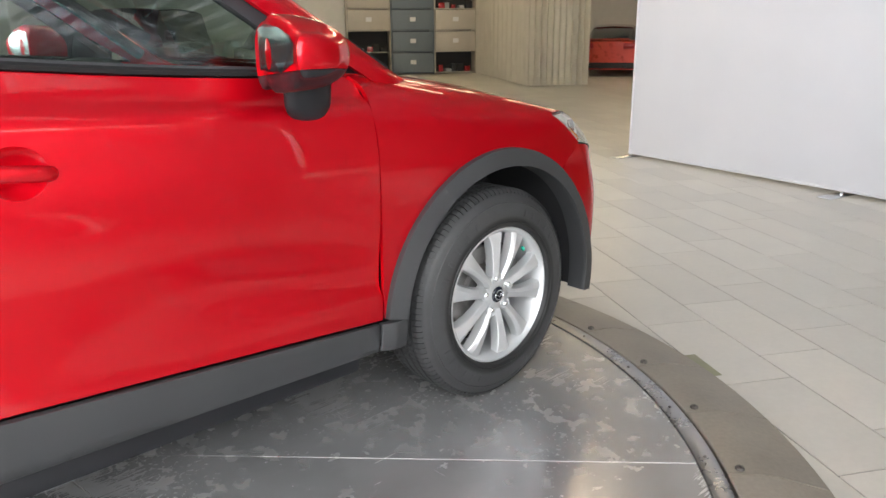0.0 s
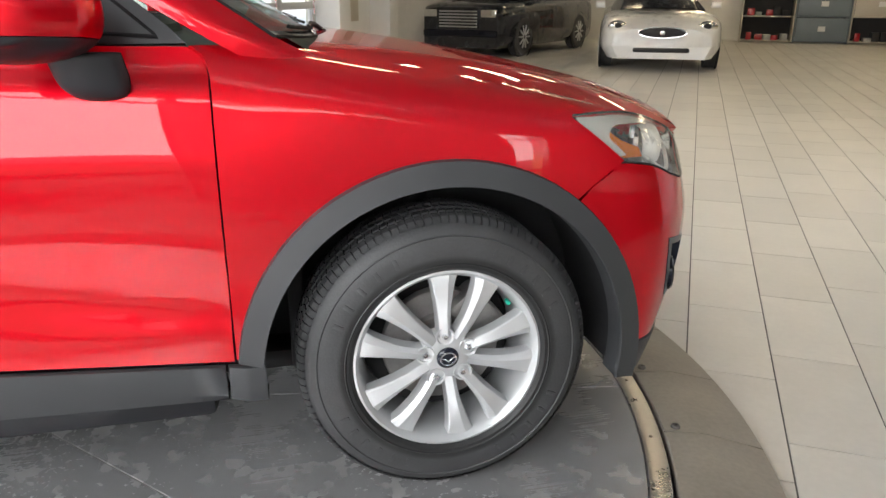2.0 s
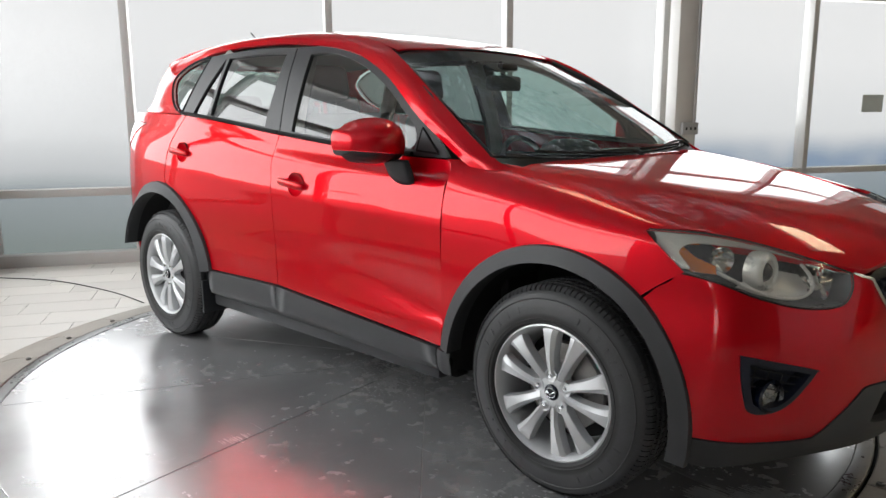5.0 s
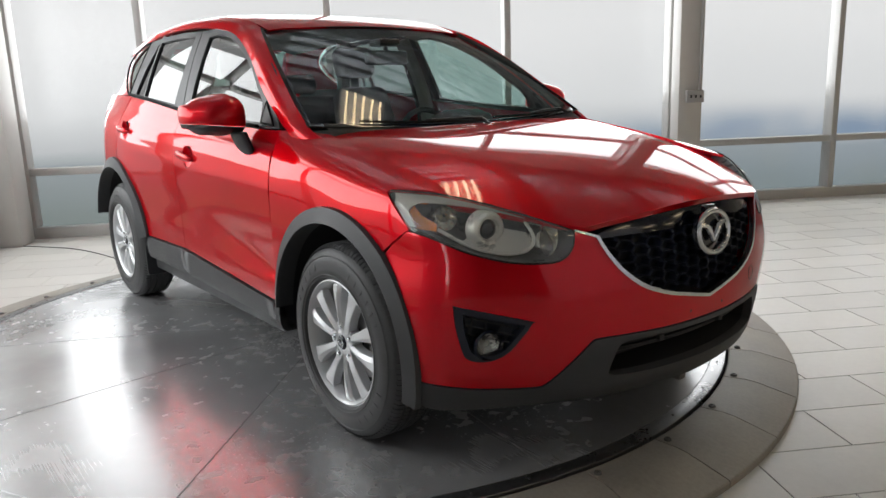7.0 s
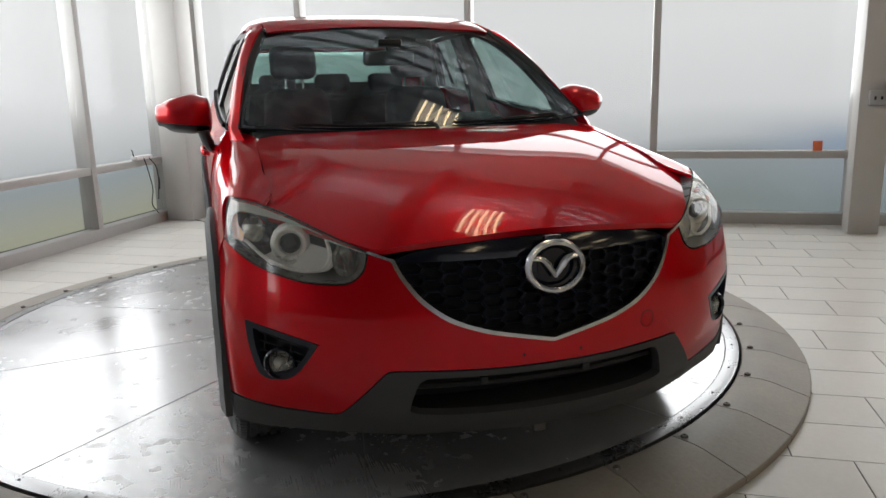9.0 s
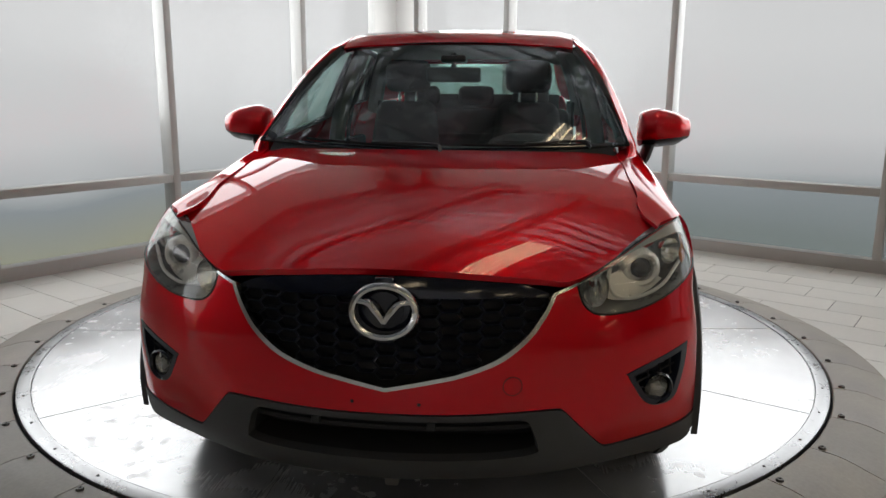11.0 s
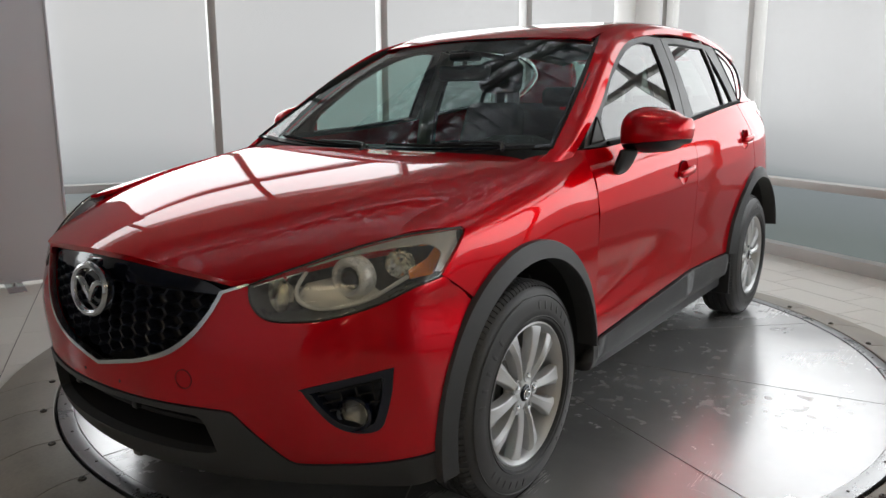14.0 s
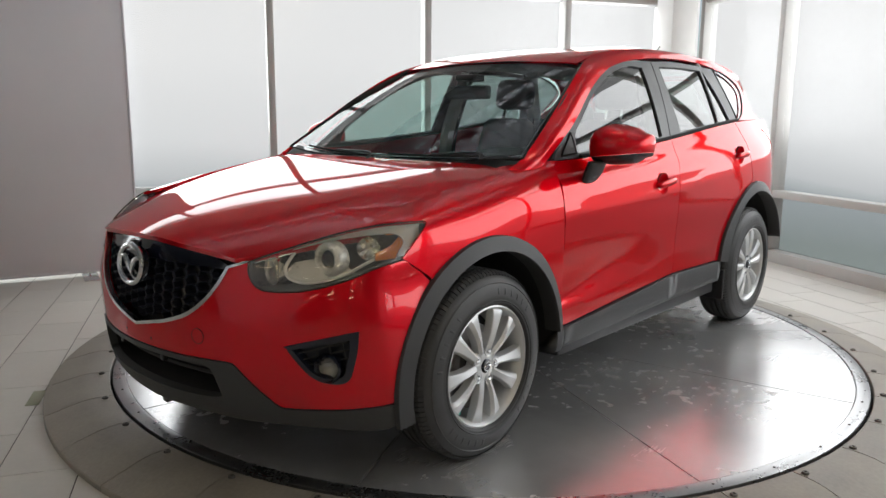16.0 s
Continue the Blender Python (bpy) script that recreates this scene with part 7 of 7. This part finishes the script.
def curtain():
    bm = bmesh.new()
    line = []
    for i in range(200):
        t = i / 199
        b = 24.2 - 6.2 * t
        line.append((10.35 - 0.4 * t + 0.04 * math.sin(t * 70) + 0.015 * math.sin(t * 151), b))
    for i in range(1, 120):
        t = i / 119
        line.append((9.95 + 1.5 * t, 17.95 + (0.06 + 0.03 * math.sin(9 * t)) * math.sin(t * 62)))
    lo = [bm.verts.new((a, b, FLOOR + 0.03)) for a, b in line]
    hi = [bm.verts.new((a, b, 4.18)) for a, b in line]
    for i in range(len(line) - 1):
        bm.faces.new((lo[i], lo[i + 1], hi[i + 1], hi[i]))
    bmesh.ops.solidify(bm, geom=bm.faces[:], thickness=0.006)
    return bm


solid("curtain", curtain(), M_CURTAIN, "cream floor-length fabric curtain hanging in folds from a track", "curtain", ROOM, angle=60)
solid("curtain_track", tube([(10.35, 24.3, 4.2), (9.95, 17.95, 4.2), (11.5, 17.95, 4.2)], 0.02, 6), M_BEAM, "grey curtain track under the ceiling", "track", ROOM)


# ---- other cars in the hall ----
def parked_car(label, m, paint, body, cabin_line, wheel_x, wheel_r, face):
    """A whole parked car: loft of stations (x, half width, shoulder, middle height), cabin stations (x, half width at the belt, at the roof, belt, roof)."""
    c = thing("parked_car", label, "car", m, group="cars in the hall")
    rows = []
    for x, hw, zs, zc in body:
        half = [(hw * 0.9, 0.2), (hw, 0.36), (hw * 1.01, zs * 0.72), (hw * 0.95, zs), (hw * 0.62, zc - 0.012), (0, zc)]
        rows.append([(x, -y, z) for y, z in half] + [(x, y, z) for y, z in half[::-1][1:]])
    sk = Skin(rows, (0, 1))
    bm = bmesh.new()
    nu, nv = len(body) * 4, 41
    vs = [[bm.verts.new(p) for p in sk.at(np.array([(u, v) for v in np.linspace(0, sk.m, nv)]))] for u in np.linspace(0, sk.n, nu)]
    for p, q in zip(vs, vs[1:]):
        for k in range(nv - 1):
            bm.faces.new((p[k], p[k + 1], q[k + 1], q[k]))
    bm.faces.new(vs[0])
    bm.faces.new(vs[-1])
    part("body", bm, paint, c, angle=50)
    bm = bmesh.new()
    vs = [[bm.verts.new(v) for v in ((x, -wb, zb), (x, -wr, zr - 0.05), (x, -wr * 0.85, zr), (x, 0, zr + 0.02), (x, wr * 0.85, zr), (x, wr, zr - 0.05), (x, wb, zb))] for x, wb, wr, zb, zr in cabin_line]
    for p, q in zip(vs, vs[1:]):
        for k in range(6):
            bm.faces.new((p[k], p[k + 1], q[k + 1], q[k]))
    part("glasshouse", bm, M_GLOSSBLACK, c, angle=30)
    top = bmesh.new()
    mid = cabin_line[1:-1]
    vs = [[top.verts.new(v) for v in ((x, -wr * 0.96, zr - 0.02), (x, -wr * 0.8, zr + 0.012), (x, 0, zr + 0.034), (x, wr * 0.8, zr + 0.012), (x, wr * 0.96, zr - 0.02))] for x, wb, wr, zb, zr in mid]
    for p, q in zip(vs, vs[1:]):
        for k in range(4):
            top.faces.new((p[k], p[k + 1], q[k + 1], q[k]))
    part("roof", top, paint, c, angle=50)
    hw = max(b[1] for b in body)
    for x in wheel_x:
        for s in (-1, 1):
            w = part("wheel", lathe([(0.0001, 0.01), (wheel_r * 0.2, 0.01), (wheel_r * 0.62, 0.0), (wheel_r * 0.66, 0.012), (wheel_r * 0.95, 0.01), (wheel_r, -0.02), (wheel_r, -0.2), (wheel_r * 0.6, -0.22)], 36), M_TYRE, c, m=Matrix.Translation((x, s * (hw + 0.006), wheel_r)) @ Matrix.Rotation(radians(-90 * s), 4, "X"))
            for k in range(10):
                a = 2 * math.pi * k / 10
                part("spoke", tube([(wheel_r * 0.12 * math.cos(a), wheel_r * 0.12 * math.sin(a), 0.016), (wheel_r * 0.6 * math.cos(a), wheel_r * 0.6 * math.sin(a), 0.012)], wheel_r * 0.045, 5), M_ALLOY, w)
            part("arch", lathe([(wheel_r + 0.03, 0.004), (wheel_r + 0.06, 0.004), (wheel_r + 0.06, -0.03)], 36), M_LINER, c, m=Matrix.Translation((x, s * hw, wheel_r)) @ Matrix.Rotation(radians(-90 * s), 4, "X"))
    face(c, body)
    return c


def oval(y, z, ry, rz, x, depth, mat, parent, name, label=""):
    m = Matrix.Translation((x, y, z)) @ Matrix.Rotation(radians(90), 4, "Y") @ Matrix.Diagonal((rz, ry, 1, 1))
    return part(name, lathe([(0.0001, depth), (0.6, depth * 0.8), (0.92, depth * 0.3), (1.0, -0.02)], 28, None, m), mat, parent, label)


def coupe_face(c, body):
    x = body[-1][0]
    oval(0, 0.60, 0.36, 0.075, x + 0.015, 0.03, M_DARK, c, "grille", "dark oval mesh grille")
    part("grille_ring", tube([(x + 0.03, 0.36 * math.cos(t), 0.60 + 0.078 * math.sin(t)) for t in np.linspace(0, 2 * math.pi, 33)], 0.011, 6, None, False), M_CHROME, c)
    oval(0, 0.60, 0.045, 0.04, x + 0.045, 0.01, M_CHROME, c, "badge")
    part("intake", box(x - 0.02, x + 0.02, -0.42, 0.42, 0.30, 0.37, 0.02), M_DARK, c)
    for s in (-1, 1):
        oval(s * 0.67, 0.69, 0.15, 0.085, x - 0.14, 0.05, M_REFLECTOR, c, "headlamp", "clear oval headlamp")
        oval(s * 0.66, 0.69, 0.06, 0.05, x - 0.10, 0.03, M_DARK, c, "headlamp_bulb")
        part("side_intake", box(x - 0.1, x - 0.04, s * 0.72 - 0.03, s * 0.72 + 0.03, 0.32, 0.44, 0.015), M_DARK, c)
        part("mirror", box(0.35, 0.45, s * 0.98 - 0.09, s * 0.98 + 0.09, 0.93, 1.05, 0.03), M_WHITECAR, c)


def suv_face(c, body):
    x = body[-1][0]
    for z in (0.62, 0.68, 0.74, 0.80, 0.86, 0.92):
        part("grille_slat", box(x - 0.01, x + 0.03, -0.46, 0.46, z - 0.018, z + 0.018, 0.008), M_SATIN, c)
    part("grille_frame", box(x - 0.02, x + 0.012, -0.5, 0.5, 0.58, 0.97, 0.02), M_GLOSSBLACK, c)
    part("bumper_bar", box(x - 0.02, x + 0.05, -0.9, 0.9, 0.42, 0.55, 0.03), M_GLOSSBLACK, c)
    for s in (-1, 1):
        part("headlamp", box(x - 0.08, x + 0.01, s * 0.70 - 0.18, s * 0.70 + 0.18, 0.80, 0.96, 0.03), M_REFLECTOR, c, "clear square headlamp")
        part("mirror", box(0.75, 0.88, s * 1.08 - 0.12, s * 1.08 + 0.12, 1.15, 1.36, 0.04), M_GLOSSBLACK, c)


def sedan_face(c, body):
    x = body[0][0]
    for s in (-1, 1):
        part("tail_lamp", box(x - 0.03, x + 0.16, s * 0.62 - 0.2, s * 0.62 + 0.2, 0.78, 0.93, 0.03), M_REDLENS, c, "red tail lamp")
        part("tail_pipe", tube([(x - 0.03, s * 0.5, 0.3), (x + 0.1, s * 0.5, 0.3)], 0.05, 12), M_GLOSSBLACK, c)
    part("diffuser", box(x - 0.015, x + 0.1, -0.8, 0.8, 0.22, 0.4, 0.03), M_BLACK, c)
    part("boot_lip", box(x + 0.0, x + 0.16, -0.6, 0.6, 1.03, 1.055, 0.01), M_REDCAR, c)


M_WHITECAR = material("white_car_paint", (0.78, 0.78, 0.77), 0.3, var=0.03, coat=1.0)
M_BLACKCAR = material("black_car_paint", (0.012, 0.013, 0.018), 0.25, var=0.1, coat=1.0)
M_REDCAR = material("orange_red_car_paint", (0.55, 0.035, 0.012), 0.3, 0.3, var=0.05, coat=1.0)
COUPE = [(-2.35, 0.72, 0.80, 0.86), (-2.1, 0.84, 0.86, 0.93), (-1.4, 0.93, 0.90, 0.96), (-0.5, 0.90, 0.88, 0.95), (0.5, 0.90, 0.86, 0.94), (1.3, 0.93, 0.82, 0.90), (1.9, 0.91, 0.76, 0.84), (2.2, 0.84, 0.68, 0.74), (2.36, 0.72, 0.56, 0.66)]
COUPE_TOP = [(-1.8, 0.70, 0.50, 0.93, 0.96), (-1.1, 0.78, 0.56, 0.93, 1.22), (-0.5, 0.80, 0.58, 0.93, 1.31), (0.1, 0.80, 0.56, 0.92, 1.26), (0.95, 0.76, 0.66, 0.90, 0.93)]
SUV = [(-2.5, 0.90, 1.02, 1.06), (-2.2, 0.98, 1.08, 1.12), (-1.0, 1.0, 1.10, 1.14), (0.6, 1.0, 1.10, 1.16), (1.6, 1.0, 1.06, 1.14), (2.3, 0.97, 1.0, 1.08), (2.52, 0.90, 0.92, 1.0)]
SUV_TOP = [(-2.45, 0.90, 0.80, 1.08, 1.3), (-2.2, 0.92, 0.78, 1.1, 1.80), (-0.5, 0.93, 0.78, 1.1, 1.86), (0.5, 0.92, 0.76, 1.1, 1.80), (1.25, 0.90, 0.82, 1.12, 1.16)]
SEDAN = [(-2.35, 0.78, 0.90, 0.98), (-2.1, 0.88, 0.95, 1.04), (-1.4, 0.92, 0.93, 1.02), (0.0, 0.92, 0.90, 0.97), (1.2, 0.91, 0.84, 0.93), (2.0, 0.86, 0.72, 0.82), (2.35, 0.74, 0.6, 0.66)]
SEDAN_TOP = [(-1.9, 0.72, 0.56, 1.0, 1.04), (-1.0, 0.78, 0.60, 0.98, 1.36), (-0.2, 0.80, 0.62, 0.95, 1.43), (0.5, 0.79, 0.60, 0.94, 1.36), (1.3, 0.76, 0.66, 0.92, 0.95)]
parked_car("white two-door sports coupe with an oval grille, parked facing the showroom", ROOM @ pose(4.42, 17.6, FLOOR, 0, 0, -84) @ Matrix.Diagonal((1.1, 1.1, 1.08, 1)), M_WHITECAR, COUPE, COUPE_TOP, (-1.35, 1.4), 0.34, coupe_face)
parked_car("black full-size utility vehicle with a slatted bright grille", ROOM @ pose(1.15, 19.3, FLOOR, 0, 0, -104), M_BLACKCAR, SUV, SUV_TOP, (-1.5, 1.5), 0.40, suv_face)
parked_car("orange-red sports sedan parked behind the curtain", ROOM @ pose(14.6, 23.2, FLOOR, 0, 0, 60), M_REDCAR, SEDAN, SEDAN_TOP, (-1.4, 1.42), 0.345, sedan_face)

# ---- floor tiles ----
TW, TL = 0.3, 0.61


def tile_mesh(w, l):
    bm = box(0.0028, w - 0.0028, 0.0028, l - 0.0028, FLOOR - 0.012, FLOOR)
    return mesh_of("tile", bm, M_TILE)


def tile_rows():
    """Tiles in long columns along b, each column set off by a third of a tile; left out under the ring."""
    c = ROOM.inverted() @ DISC
    near, rest = [], []
    for i in range(-2, 88):
        off = ((i - 19) % 3) * TL / 3 - 0.003
        for j in range(-2, 42):
            a, b = i * TW - 0.062, j * TL + off
            if a < -0.59 or b < -0.89 or a > 25.9 or b > 24.9:
                continue
            d = max(math.hypot(a + u * TW - c.x, b + v * TL - c.y) for u in (0, 1) for v in (0, 1))
            if d < R_RING - 0.01:
                continue
            (near if d < 4.3 and a > -0.27 and b > -0.27 else rest).append((a, b, d))
    near.sort(key=lambda t: t[2])
    return near[:300], near[300:] + rest


near, rest = tile_rows()
tile = tile_mesh(TW, TL)
for a, b, _ in near:
    t = new("tile", tile)
    t.parent = floor
    t.location = (a, b, 0)
bm_verts, bm_faces = [], []
for a, b, _ in rest:
    n = len(bm_verts)
    x0, x1, y0, y1 = max(a + 0.0028, -0.27), a + TW - 0.0028, max(b + 0.0028, -0.27), b + TL - 0.0028
    if x0 >= x1 or y0 >= y1:
        continue
    bm_verts += [(x0, y0, FLOOR), (x1, y0, FLOOR), (x1, y1, FLOOR), (x0, y1, FLOOR), (x0, y0, FLOOR - 0.01), (x1, y0, FLOOR - 0.01), (x1, y1, FLOOR - 0.01), (x0, y1, FLOOR - 0.01)]
    bm_faces += [(n, n + 1, n + 2, n + 3), (n, n + 4, n + 5, n + 1), (n + 1, n + 5, n + 6, n + 2), (n + 2, n + 6, n + 7, n + 3), (n + 3, n + 7, n + 4, n)]
me = bpy.data.meshes.new("tiles")
me.from_pydata(bm_verts, [], bm_faces)
me.materials.append(M_TILE)
far_tiles = new("tiles", me)
far_tiles.parent = floor
tagged(far_tiles, kind="stuff")
